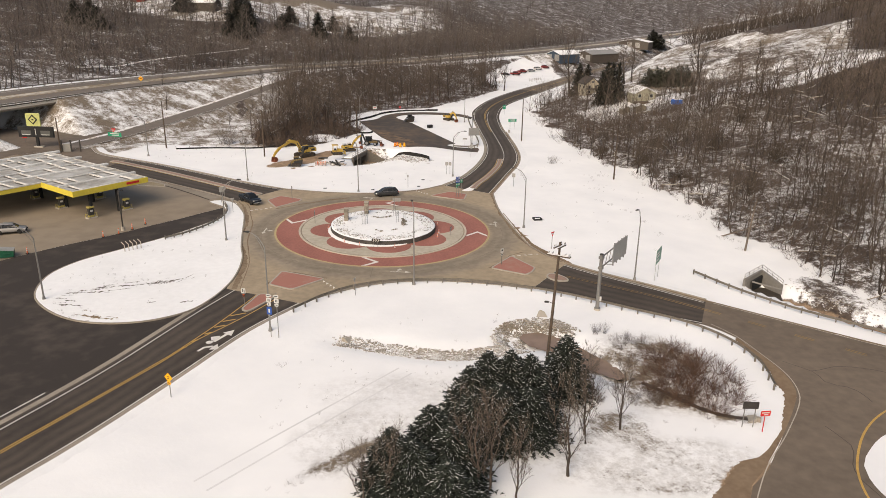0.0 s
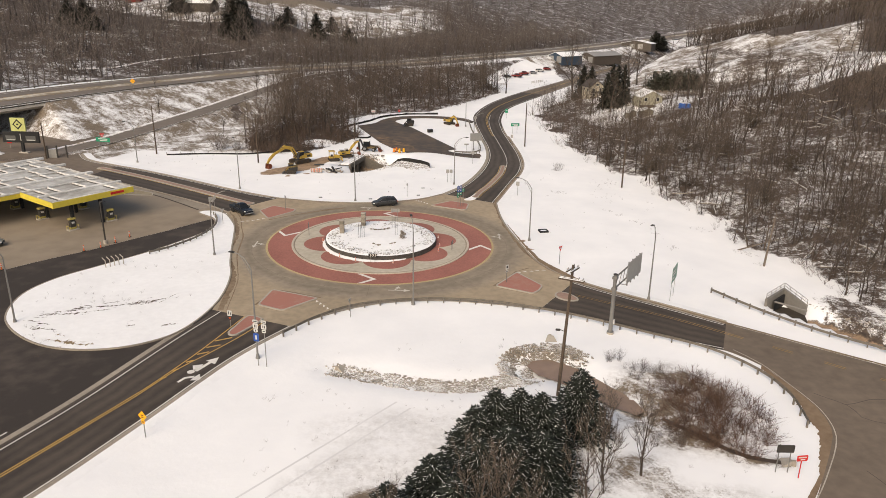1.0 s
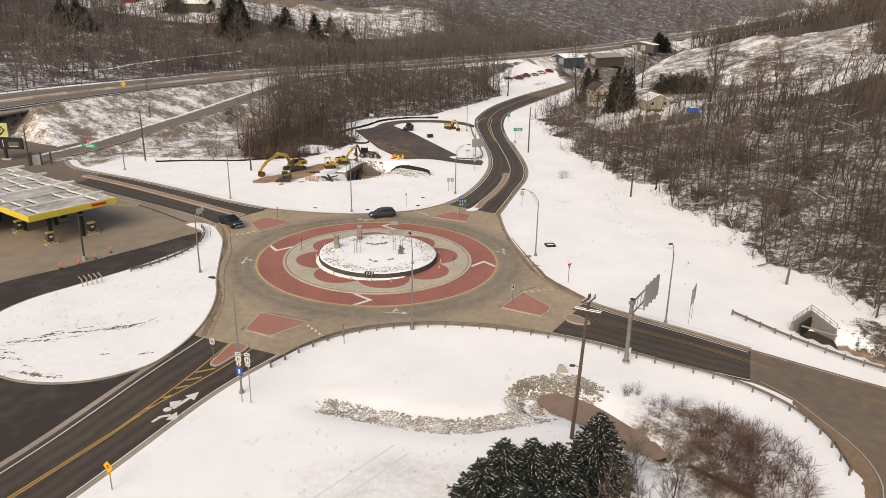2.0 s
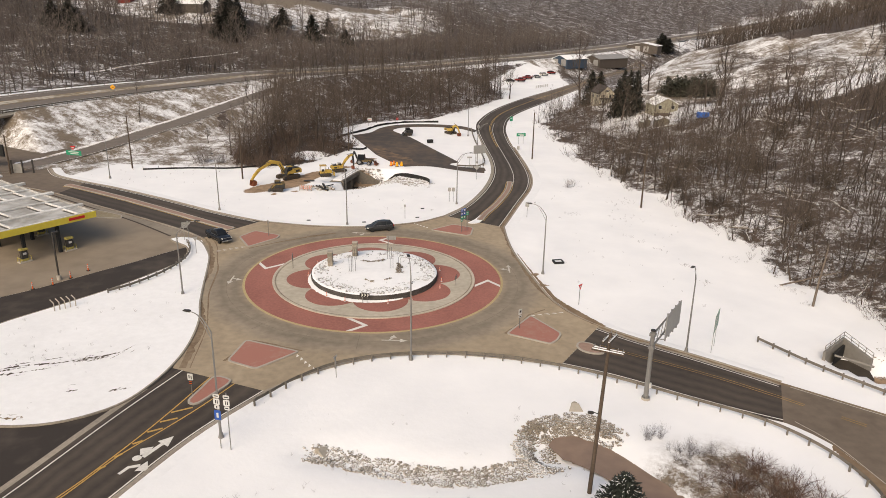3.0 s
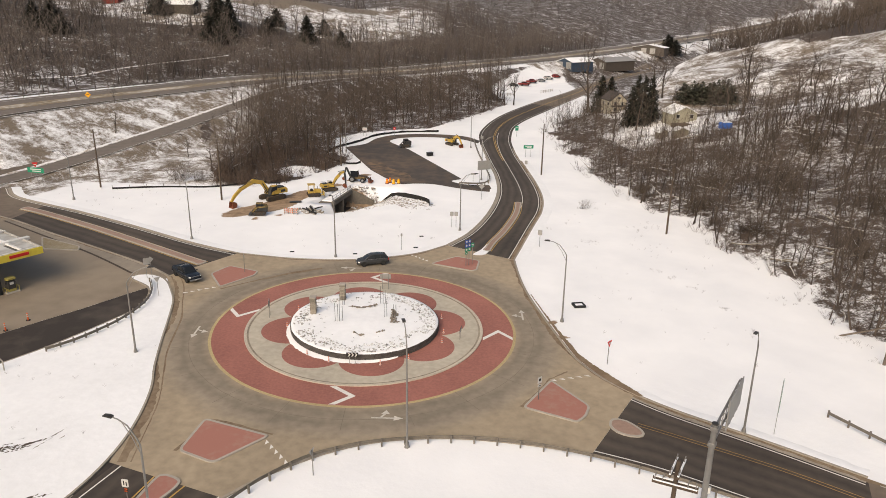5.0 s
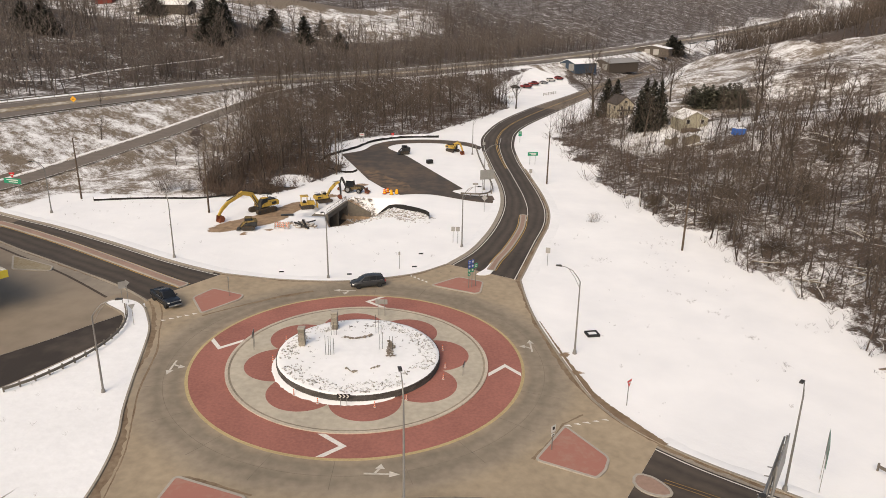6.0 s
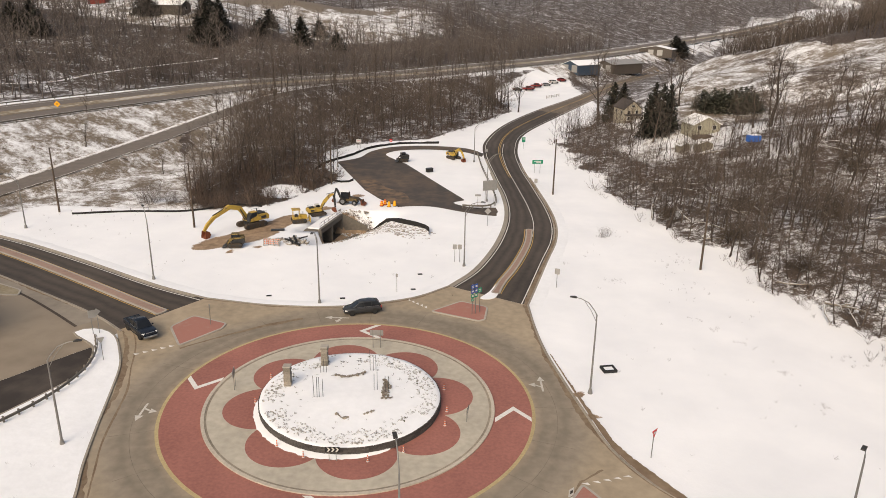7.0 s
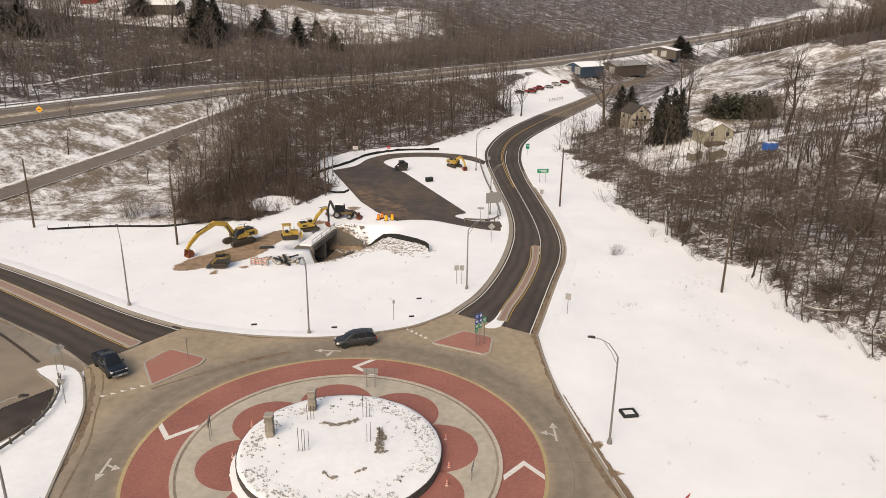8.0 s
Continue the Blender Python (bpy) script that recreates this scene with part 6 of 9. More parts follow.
chevron_board(-0.4, -10.3, 0, "black and white chevron board at the foot of the wall")
chevron_board(12.2, -2.9, 78, "black and white chevron board on two posts")
sign(-12.8, 2.1, -82, [(-0.4, 2.5), (0.4, 2.5)], [(0, 2.1, 1.5, 0.7, "rect", M_SIGNBACK, [])], "plain grey chevron board seen from behind on two posts")
sign(1.6, 12.5, 180, [(-0.45, 2.5), (0.45, 2.5)], [(0, 2.1, 1.6, 0.7, "rect", M_SIGNBACK, [])], "plain grey chevron board seen from behind on two posts")
# arms of the roundabout
sign(-20.1, 17.6, 125, [(0, 3.0)], [(0, 2.7, 0.5, 0.6, "rect", M_SIGNBACK, [])], "small grey sign on one post in a brick-red traffic island")
sign(13.9, 23.1, 38, [(-0.45, 4.6), (0.15, 4.6), (0.85, 3.9)],
     [(-0.45, 4.2, 0.52, 0.62, "rect", M_BLUE, [(0, 0.1, 0.34, 0.1, W_), (0, -0.12, 0.28, 0.1, W_)]), (0.15, 4.2, 0.52, 0.62, "rect", M_BLUE, [(0, 0, 0.3, 0.28, W_)]), (-0.45, 3.5, 0.52, 0.55, "rect", M_BLUE, [(0, 0.05, 0.28, 0.24, W_)]), (0.15, 3.5, 0.52, 0.55, "rect", M_BLUE, [(0, 0.05, 0.28, 0.24, W_)]),
      (-0.45, 2.85, 0.54, 0.58, "rect", M_GREEN, [(0, 0.05, 0.3, 0.26, W_)]), (0.15, 2.85, 0.54, 0.58, "rect", M_GREEN, [(0, 0.05, 0.3, 0.26, W_)]), (0.8, 3.45, 0.62, 0.7, "rect", M_GREEN, [(0, 0.1, 0.4, 0.12, W_), (0, -0.15, 0.32, 0.1, W_)]), (-0.45, 2.3, 0.5, 0.36, "rect", M_GREEN, [(0, 0, 0.26, 0.12, W_)])],
     "cluster of blue and green route signs on three posts")
sign(20.3, -16.9, 38, [(0, 2.8)], [(0, 2.5, 0.6, 0.75, "rect", W_, [(0, 0.05, 0.3, 0.3, K_)]), (0, 1.85, 0.5, 0.3, "rect", W_, [(0, 0, 0.3, 0.1, K_)])], "white route marker on one post in a brick-red traffic island")
sign(-15.9, -35.2, -8, [(0, 2.6)], [(0, 2.25, 0.6, 0.75, "rect", W_, [(-0.1, 0.05, 0.1, 0.4, K_), (0.12, -0.05, 0.1, 0.4, K_)]), (0, 1.6, 0.3, 0.45, "rect", K_, [(0, 0.1, 0.26, 0.07, M_ORANGE), (0, -0.1, 0.26, 0.07, M_ORANGE)])],
     "black and white lane-divider sign on the narrow brick-red divider")
sign(-1.45, -30.5, 250, [(0, 2.6)], [(0, 2.3, 0.8, 0.72, "triangle", M_SIGNBACK, [])], "give-way sign seen from its bare metal back")
sign(29.5, -8.3, 45, [(0, 3.0)], [(0, 2.65, 0.95, 0.85, "triangle", M_SIGNRED, [(0, 0.12, 0.4, 0.2, W_)])], "red and white triangular give-way sign in the snow")
sign(-9.7, -44.4, -12, [(-0.5, 6.0), (0.5, 6.0)],
     [(-0.5, 5.60, 0.62, 0.35, "rect", W_, [(0, 0, 0.4, 0.1, K_)]), (0.5, 5.60, 0.62, 0.35, "rect", W_, [(0, 0, 0.4, 0.1, K_)]), (-0.5, 5.00, 0.62, 0.62, "rect", W_, [(-0.06, 0, 0.1, 0.34, K_), (0.1, 0, 0.08, 0.34, K_)]),
      (0.5, 5.00, 0.62, 0.62, "rect", W_, [(-0.08, 0, 0.08, 0.34, K_), (0.1, 0, 0.1, 0.34, K_)]), (-0.5, 4.45, 0.5, 0.36, "rect", W_, [(0, 0, 0.1, 0.24, K_)]), (0.5, 4.45, 0.5, 0.36, "rect", W_, [(0, 0, 0.3, 0.1, K_)]), (-0.5, 3.60, 0.66, 1.0, "rect", M_BLUE, [(0, 0, 0.2, 0.5, W_)])],
     "white and blue route signs on two posts behind the guardrail")
sign(-17.4, -58.8, -25, [(0, 2.4)], [(0, 2.35, 1.1, 1.1, "diamond", M_SIGNYEL, [(0, 0.1, 0.35, 0.1, K_), (0, -0.12, 0.3, 0.1, K_)]), (0, 1.72, 0.45, 0.4, "rect", M_SIGNYEL, [(0, 0, 0.25, 0.12, K_)])], "amber diamond warning sign on one post in snow")
# the red sign and the grey one by the brush
sign(43.4, -62.4, 8, [(0, 2.3)], [(0, 2.15, 1.05, 0.6, "rect", M_SIGNRED, [(0, 0.1, 0.8, 0.12, W_), (0.05, -0.12, 0.45, 0.12, W_)])], "red sign with white writing on one post", post_mat=M_SIGNRED)
sign(42.2, -61.6, 0, [(-0.55, 3.0), (0.55, 2.9)], [(0, 2.55, 1.6, 0.8, "rect", M_DARKSTEEL, [])], "dark grey sign back on two posts beside the brush")
# the gantry over the east road
gan = thing("cantilever_sign", pose(32.4, -33.3, h(32.4, -33.3), 0, 0, 57), "grey steel cantilever gantry holding a large sign seen from behind", "gantry sign")
part("base", Geo().prism([(0.5 * math.cos(a * math.pi / 4), 0.5 * math.sin(a * math.pi / 4)) for a in range(8)], -0.2, 0.25, 0.9), M_CONC2, gan)
part("column", Geo().tube([(0, 0, 0.1), (0, 0, 8.1)], [0.28, 0.23], 12), M_STEEL, gan)
part("flange", Geo().disc(0.42, 0.25, 0.33, 12), M_STEEL, gan)
part("cap", Geo().disc(0.27, 8.1, 8.2, 12), M_DARKSTEEL, gan)
for z_ in (6.2, 7.7):
    part("chord", Geo().tube([(0, 0, z_), (9.2, 0, z_ + 0.25)], [0.11, 0.08], 8), M_STEEL, gan)
    part("bracket", Geo().box((0.0, 0, z_), (0.62, 0.62, 0.34), 0, 0.03), M_STEEL, gan)
for k_ in range(7):
    a_, b_ = 0.4 + 1.25 * k_, 1.0 + 1.25 * k_
    part("strut", Geo().tube([(a_, 0, 6.2), (b_, 0, 7.75)], 0.045, 6), M_STEEL, gan)
pan_ = part("panel", Geo().box((6.2, -0.34, 7.2), (5.4, 0.08, 2.8)), M_SIGNBACK, gan, "bare aluminium sign back")
for k_ in range(4):
    part("stiffener", Geo().box((4.1 + 1.4 * k_, -0.24, 7.0), (0.12, 0.14, 3.3)), M_STEEL, pan_)
for k_ in range(4):
    part("light_arm", Geo().tube([(4.1 + 1.4 * k_, -0.2, 5.5), (4.1 + 1.4 * k_, 0.75, 5.35)], 0.05, 6), M_STEEL, pan_)
part("junction_box", Geo().box((0.1, -0.3, 1.7), (0.35, 0.25, 0.6), 0, 0.03), M_SIGNWHITE, gan)
# large green guide signs
# this sign's green is lightened to paint the glare on its face
sign(44.0, -20.9, 62, [(-1.3, 5.0), (0.9, 5.0)], [(-0.2, 3.9, 3.4, 2.3, "rect", mat("glaring_sign_green", (0.1, 0.22, 0.16), 0.45, var=0.08, bump=0), [(-0.6, 0.5, 1.5, 0.22, W_), (-0.4, 0, 1.8, 0.22, W_), (-0.7, -0.55, 1.3, 0.22, W_)])], "tall green guide sign with white writing on two steel posts", post_mat=M_SIGNBACK)
sign(32.4, 107.5, 8, [(-0.7, 3.2), (0.7, 3.2)], [(0, 2.8, 2.7, 0.95, "rect", M_GREEN, [(0, 0.15, 1.8, 0.2, W_), (0.2, -0.2, 1.2, 0.18, W_)])], "small green road sign on two posts in snow")
sign(32.0, 137, 8, [(0, 3.2)], [(0, 2.6, 1.0, 1.4, "rect", M_GREEN, [(0, 0.2, 0.6, 0.2, W_)])], "narrow green road sign on one post")
sign(-76.5, 64.8, -15, [(-1.3, 3.6), (1.3, 3.6)], [(0, 3.2, 4.2, 1.1, "rect", M_GREEN, [(0, 0.2, 2.8, 0.2, W_), (0.2, -0.2, 2.2, 0.18, W_)])], "wide green guide sign with white writing at the crossing")
sign(-77.5, 66.6, 10, [(0, 3.0)], [(0, 3.9, 1.2, 1.1, "triangle", M_SIGNRED, [(0, 0.12, 0.5, 0.2, W_)])], "red give-way sign beside the green guide sign")
sign(11.8, 43.4, 0, [(-0.4, 3.0), (0.4, 3.0)], [(-0.4, 2.6, 0.66, 0.8, "rect", M_SIGNBACK, []), (0.4, 2.6, 0.66, 0.8, "rect", M_SIGNBACK, [])], "pair of grey route signs seen from behind in snow")
sign(2.9, 30.2, 0, [(0, 2.9)], [(0, 2.6, 0.3, 0.5, "rect", M_SIGNBACK, [])], "thin grey marker post in the snow")
sign(26.5, 33.6, -20, [(0, 3.0)], [(0, 2.6, 0.75, 0.9, "rect", M_SIGNBACK, [])], "small grey sign on one post beside the road")
sign(19.0, 77.6, 20, [(-1.0, 5.0), (1.0, 5.0)], [(0, 4.2, 3.2, 2.1, "rect", M_SIGNBACK, [])], "large plain grey sign back on two posts at the pad")
sign(17.8, 63.2, 0, [(0, 3.2)], [(0, 2.9, 1.3, 1.3, "diamond", M_SIGNBACK, [])], "grey diamond sign seen from behind in snow")
sign(16.5, 76.2, 0, [(0, 2.6)], [(0, 2.4, 1.2, 0.4, "rect", M_SIGNBACK, [])], "small grey sign on one post behind the guardrail")
sign(29.9, 89.5, -10, [(0, 2.8)], [(0, 2.5, 0.7, 0.9, "rect", M_SIGNBACK, [])], "small grey sign on one post beside the bend")
sign(20.6, 122, 10, [(0, 2.6)], [(0, 2.3, 0.8, 0.8, "rect", M_SIGNBACK, [])], "small grey sign on one post by the guardrail")
sign(-5.2, 131.5, 0, [(0, 2.6)], [(0, 2.4, 0.75, 0.75, "rect", M_SIGNRED, [(0, 0, 0.4, 0.14, W_)])], "red stop sign on one post by the tarmac loop")
sign(-14.0, 131, 0, [(-0.4, 2.4), (0.4, 2.4)], [(0, 2.1, 1.4, 0.9, "rect", W_, [(0, 0, 0.9, 0.14, M_SIGNRED)])], "white sign with red writing at the wood's edge")
sign(-29.4, 7.6, 25, [(0, 2.9)], [(0, 2.6, 0.85, 0.75, "triangle", M_SIGNBACK, [])], "grey give-way sign back in the snowy verge")
sign(-33.2, 14.2, 30, [(-0.35, 3.2), (0.35, 3.2)], [(-0.2, 2.8, 0.9, 1.0, "rect", M_SIGNBACK, []), (0.35, 3.0, 0.9, 0.9, "diamond", M_SIGNBACK, [])], "cluster of grey sign backs beside the drive")
sign(-94, 128, 10, [(0, 2.6)], [(0, 2.5, 1.7, 1.7, "diamond", M_SIGNYEL, [(0, 0, 0.7, 0.2, K_)])], "amber diamond sign beside the highway", z=10.6)


def cone(x, y, z=None):
    t = thing("traffic_cone", pose(x, y, (plane(x, y) + 0.16 if z is None else z)) @ Matrix.Scale(0.66, 4), "orange and white striped channelizer cone on a rubber foot", "traffic cone", "cones round the island")
    part("foot", Geo().prism([(0.24 * math.cos(a * math.pi / 3), 0.24 * math.sin(a * math.pi / 3)) for a in range(6)], 0, 0.1, 0.8), M_SIGNWHITE, t, "snow-dusted rubber foot")
    rs = [(0.13, 0.1), (0.115, 0.28), (0.1, 0.46), (0.09, 0.64), (0.075, 0.82), (0.06, 1.0)]
    for k in range(5):
        part("stripe", Geo().tube([(0, 0, rs[k][1]), (0, 0, rs[k + 1][1])], [rs[k][0], rs[k + 1][0]], 8), M_ORANGE if k % 2 == 0 else M_SIGNWHITE, t)


for x_, y_ in ((-9.9, -0.7), (-6.0, -8.2), (-3.2, -9.8), (2.8, -10.2), (6.0, -8.6), (9.9, -4.0), (10.1, -1.4), (9.8, 3.0), (-9.4, 4.4), (-4.2, 9.6)):
    cone(x_, y_)


def cover(x, y, w, d, turn, label, name="drain_cover", z=0.03):
    t = thing(name, pose(x, y, h(x, y), 0, 0, turn), label, "drain cover", "drain covers")
    rim = 0.24 if z > 0.05 else 0.12
    for s in (-1, 1):
        part("side", Geo().box((s * w / 2, 0, z), (rim, d, rim * 1.3), 0, 0.02), M_BLACK, t)
        part("side", Geo().box((0, s * d / 2, z), (w + rim, rim, rim * 1.3), 0, 0.02), M_BLACK, t)
    part("grate", Geo().box((0, 0, z - 0.03), (w, d, 0.12)), M_SNOW if z > 0.05 else M_BLACK, t)


cover(29.0, 8.6, 1.4, 1.2, 10, "square black drain frame with snow inside it", "drain_inlet", 0.18)
for x_, y_ in ((-15.0, 27.6), (-4.6, 27.4), (5.2, 31.4), (-24.6, -8.2), (-27.6, 6.4), (6.0, 37.5), (-29.2, 7.2), (16.4, 74.8)):
    cover(x_, y_, 0.6, 0.22, 10, "dark iron drain cover set in the snow")

# ---- vehicles ----
M_TYRE = mat("tyre_rubber", (0.02, 0.019, 0.018), 0.85, var=0.3)
M_RIM = mat("alloy_rim", (0.3, 0.3, 0.3), 0.35, 0.8, var=0.1, bump=0)
M_LAMP = mat("lamp_glass", (0.6, 0.6, 0.58), 0.15, var=0.05, bump=0)
M_TAIL = mat("tail_lamp_red", (0.35, 0.02, 0.015), 0.2, var=0.05, bump=0)


def wheel(parent, x, y, r, w=0.24):
    g = Geo()
    n = 18
    prof = [(-w / 2, r * 0.6), (-w / 2, r * 0.93), (-w * 0.36, r), (w * 0.36, r), (w / 2, r * 0.93), (w / 2, r * 0.6)]
    vs = [(x + q * math.cos(2 * math.pi * k / n), y + p, r + q * math.sin(2 * math.pi * k / n)) for p, q in prof for k in range(n)]
    g.add(vs, [(a * n + k, a * n + (k + 1) % n, (a + 1) * n + (k + 1) % n, (a + 1) * n + k) for a in range(5) for k in range(n)])
    o = part("wheel", g, M_TYRE, parent)
    s = 1 if y > 0 else -1
    part("rim", Geo().tube([(x, y - s * 0.04, r), (x, y + s * w * 0.42, r)], [r * 0.62, r * 0.58], 14), M_RIM, o)


def softened(ob, w=0.07, seg=2):
    b = ob.modifiers.new("round", "BEVEL")
    b.width, b.segments, b.limit_method, b.angle_limit = w, seg, "ANGLE", radians(25)
    return ob


def loft(stations, cap=True):
    """A mirrored hull through stations of (x, [(half width, z), ...]), from the keel outwards and up to the middle."""
    g = Geo()
    k = len(stations[0][1])
    vs = []
    for x, half in stations:
        vs += [(x, p, z) for p, z in half] + [(x, -p, z) for p, z in half[::-1]]
    n = 2 * k
    fs = [(a * n + i, a * n + (i + 1) % n, (a + 1) * n + (i + 1) % n, (a + 1) * n + i) for a in range(len(stations) - 1) for i in range(n)]
    if cap:
        fs += [tuple(range(n - 1, -1, -1)), tuple(range(len(vs) - n, len(vs)))]
    return g.add(vs, fs)


HULLS = {
    "suv": [(-2.47, 0.8, 0.55, 0.98), (-2.36, 0.92, 0.4, 1.08), (-1.5, 0.97, 0.3, 1.1), (0, 0.98, 0.28, 1.07), (1.0, 0.97, 0.3, 1.05), (1.6, 0.95, 0.32, 1.0), (2.2, 0.88, 0.36, 0.9), (2.45, 0.72, 0.46, 0.74)],
    "pickup": [(-2.95, 0.94, 0.6, 1.2), (-2.85, 1.0, 0.52, 1.24), (-1.0, 1.0, 0.45, 1.22), (0.6, 1.0, 0.42, 1.2), (1.3, 1.0, 0.42, 1.22), (2.3, 0.98, 0.44, 1.18), (2.8, 0.95, 0.5, 1.1), (2.95, 0.86, 0.55, 0.95)],
    "saloon": [(-2.3, 0.78, 0.5, 0.86), (-2.15, 0.88, 0.36, 0.94), (-1.2, 0.9, 0.28, 0.95), (0.2, 0.9, 0.27, 0.92), (1.2, 0.89, 0.28, 0.88), (1.9, 0.84, 0.32, 0.78), (2.28, 0.66, 0.42, 0.62)],
}
CABINS = {
    "suv": [(-2.4, 0.8, 1.05, 0.72, 1.12), (-2.05, 0.86, 1.06, 0.7, 1.62), (-1.0, 0.88, 1.06, 0.72, 1.75), (0.15, 0.88, 1.05, 0.71, 1.72), (0.6, 0.86, 1.05, 0.66, 1.6), (1.35, 0.8, 1.02, 0.74, 1.06)],
    "pickup": [(-0.98, 0.9, 1.2, 0.82, 1.26), (-0.82, 0.92, 1.2, 0.76, 1.84), (0.0, 0.92, 1.2, 0.77, 1.93), (0.75, 0.92, 1.2, 0.74, 1.87), (1.5, 0.86, 1.2, 0.82, 1.24)],
    "saloon": [(-1.75, 0.76, 0.92, 0.7, 0.96), (-1.0, 0.8, 0.92, 0.62, 1.36), (-0.2, 0.8, 0.91, 0.63, 1.43), (0.45, 0.8, 0.9, 0.6, 1.36), (1.25, 0.74, 0.88, 0.7, 0.92)],
}


def car(x, y, turn, paint, label, kind="suv", z=None):
    """A road vehicle, its nose towards +x: a rounded hull, a glazed cabin with a painted roof and pillars, lamps, bumpers and wheels."""
    t = thing({"suv": "suv", "pickup": "pickup_truck", "saloon": "car"}[kind], pose(x, y, (plane(x, y) + 0.05 if z is None else z), 0, 0, turn), label, "car" if kind != "pickup" else "truck")
    L, W, r = {"suv": (4.95, 1.95, 0.37), "pickup": (5.9, 2.0, 0.42), "saloon": (4.6, 1.8, 0.33)}[kind]
    a, b = -L / 2, L / 2
    softened(part("body", loft([(px, [(0, z0), (w * 0.85, z0), (w, z0 + 0.16), (w * 1.01, (z0 + zt) / 2 + 0.05), (w * 0.97, zt - 0.1), (w * 0.9, zt), (0, zt + 0.03)]) for px, w, z0, zt in HULLS[kind]]), paint, t, smooth=True), 0.03, 1)
    cab = CABINS[kind]
    part("glasshouse", loft([(px, [(0, zb), (wb, zb), (wr + (wb - wr) * 0.12, zb + (zt - zb) * 0.86), (wr * 0.82, zt), (0, zt + 0.015)]) for px, wb, zb, wr, zt in cab]), M_GLASS, t, "dark tinted windows")
    top = max(c[4] for c in cab)
    roof = [c for c in cab if c[4] > top - 0.18]
    part("roof", loft([(px, [(0, zt - 0.03), (wr * 0.98, zt - 0.07), (wr * 0.93, zt - 0.005), (wr * 0.6, zt + 0.03), (0, zt + 0.045)]) for px, wb, zb, wr, zt in roof]), paint, t, smooth=True)
    for s in (-1, 1):
        for p, q in ((cab[-1], roof[-1]), (cab[0], roof[0])):
            part("pillar", Geo().tube([(p[0], s * p[3], p[4]), (q[0], s * q[3] * 0.97, q[4] - 0.04)], 0.055, 5), paint, t)
        for f in ((0.5,) if kind != "suv" else (0.32, 0.68)):
            mx = cab[0][0] + 0.35 + (cab[-1][0] - cab[0][0] - 0.9) * f
            part("pillar", Geo().tube([(mx, s * cab[1][1] * 1.0, cab[1][2]), (mx + 0.04, s * (cab[2][3] + 0.02), top - 0.1)], 0.05, 5), paint, t)
        part("belt_trim", Geo().box(((cab[0][0] + cab[-1][0]) / 2, s * cab[2][1] * 1.015, cab[2][2] + 0.035), ((cab[-1][0] - cab[0][0]) * 0.82, 0.03, 0.035)), M_RIM, t, "bright window trim")
        hz = 0.74 if kind == "suv" else 0.62 if kind == "saloon" else 0.98
        part("headlight", Geo().box((b - 0.2, s * (W / 2 - 0.26), hz), (0.34, 0.36, 0.16), -s * 22, 0.04), M_LAMP, t)
        part("tail_light", Geo().box((a + 0.07, s * (W / 2 - 0.15), 0.95), (0.14, 0.2, 0.3), 0, 0.03), M_TAIL, t)
        part("mirror", Geo().box((cab[-1][0] - 0.35, s * (W / 2 + 0.08), cab[-1][2] + 0.1), (0.14, 0.22, 0.16), 0, 0.04), paint, t)
        part("sill", Geo().box((0, s * (W / 2 - 0.03), 0.38), (L * 0.46, 0.05, 0.12)), M_BLACK, t)
    part("grille", Geo().box((b - 0.06, 0, 0.62 if kind != "pickup" else 0.88), (0.1, W * 0.5, 0.2 if kind != "pickup" else 0.36), 0, 0.03), M_RIM if kind == "pickup" else M_BLACK, t, "chrome grille" if kind == "pickup" else "")
    for px in (a, b):
        part("bumper", Geo().box((px, 0, 0.52), (0.18, W * 0.86, 0.22), 0, 0.07), M_RIM if kind == "pickup" else M_BLACK, t)
        part("number_plate", Geo().box((px + (0.1 if px > 0 else -0.1), 0, 0.54), (0.02, 0.32, 0.13)), M_SIGNWHITE, t)
    if kind == "pickup":
        part("bed_floor", Geo().box((a + 1.0, 0, 1.235), (1.7, W - 0.3, 0.03)), M_BLACK, t, "open black load bed")
        for s in (-1, 1):
            part("bed_rail", Geo().box((a + 1.0, s * (W / 2 - 0.1), 1.26), (1.9, 0.12, 0.1), 0, 0.03), paint, t)
        part("tailgate", Geo().box((a + 0.06, 0, 1.0), (0.1, W - 0.2, 0.56), 0, 0.04), paint, t)
    for px in (a + L * 0.19, b - L * 0.19):
        for s in (-1, 1):
            part("wheel_arch", Geo().tube([(px, s * (W / 2 - 0.3), r + 0.03), (px, s * (W / 2 + 0.012), r + 0.03)], r * 1.16, 16), M_BLACK, t)
            wheel(t, px, s * (W / 2 - 0.1), r)
    return t


car(-28.0, 15.0, -46, mat("dark_blue_paint", (0.02, 0.025, 0.034), 0.25, 0.3, var=0.15, bump=0), "dark blue pickup truck waiting at the give-way line", "pickup")
car(-1.3, 22.9, 198, mat("dark_grey_paint", (0.052, 0.054, 0.057), 0.25, 0.3, var=0.15, bump=0), "dark grey sport utility car driving round the roundabout", "suv")
car(-63.3, -7.6, 20, mat("silver_paint", (0.36, 0.35, 0.34), 0.3, 0.5, var=0.1, bump=0), "silver sport utility car parked on the forecourt", "suv")

# ---- the petrol station ----
CU, CV = Vector((-0.571, -0.821)), Vector((-0.804, 0.595))
CR = Vector((-46.7, 11.4))


def cpt(u, v):
    p = CR + CU * u + CV * v
    return (p.x, p.y)


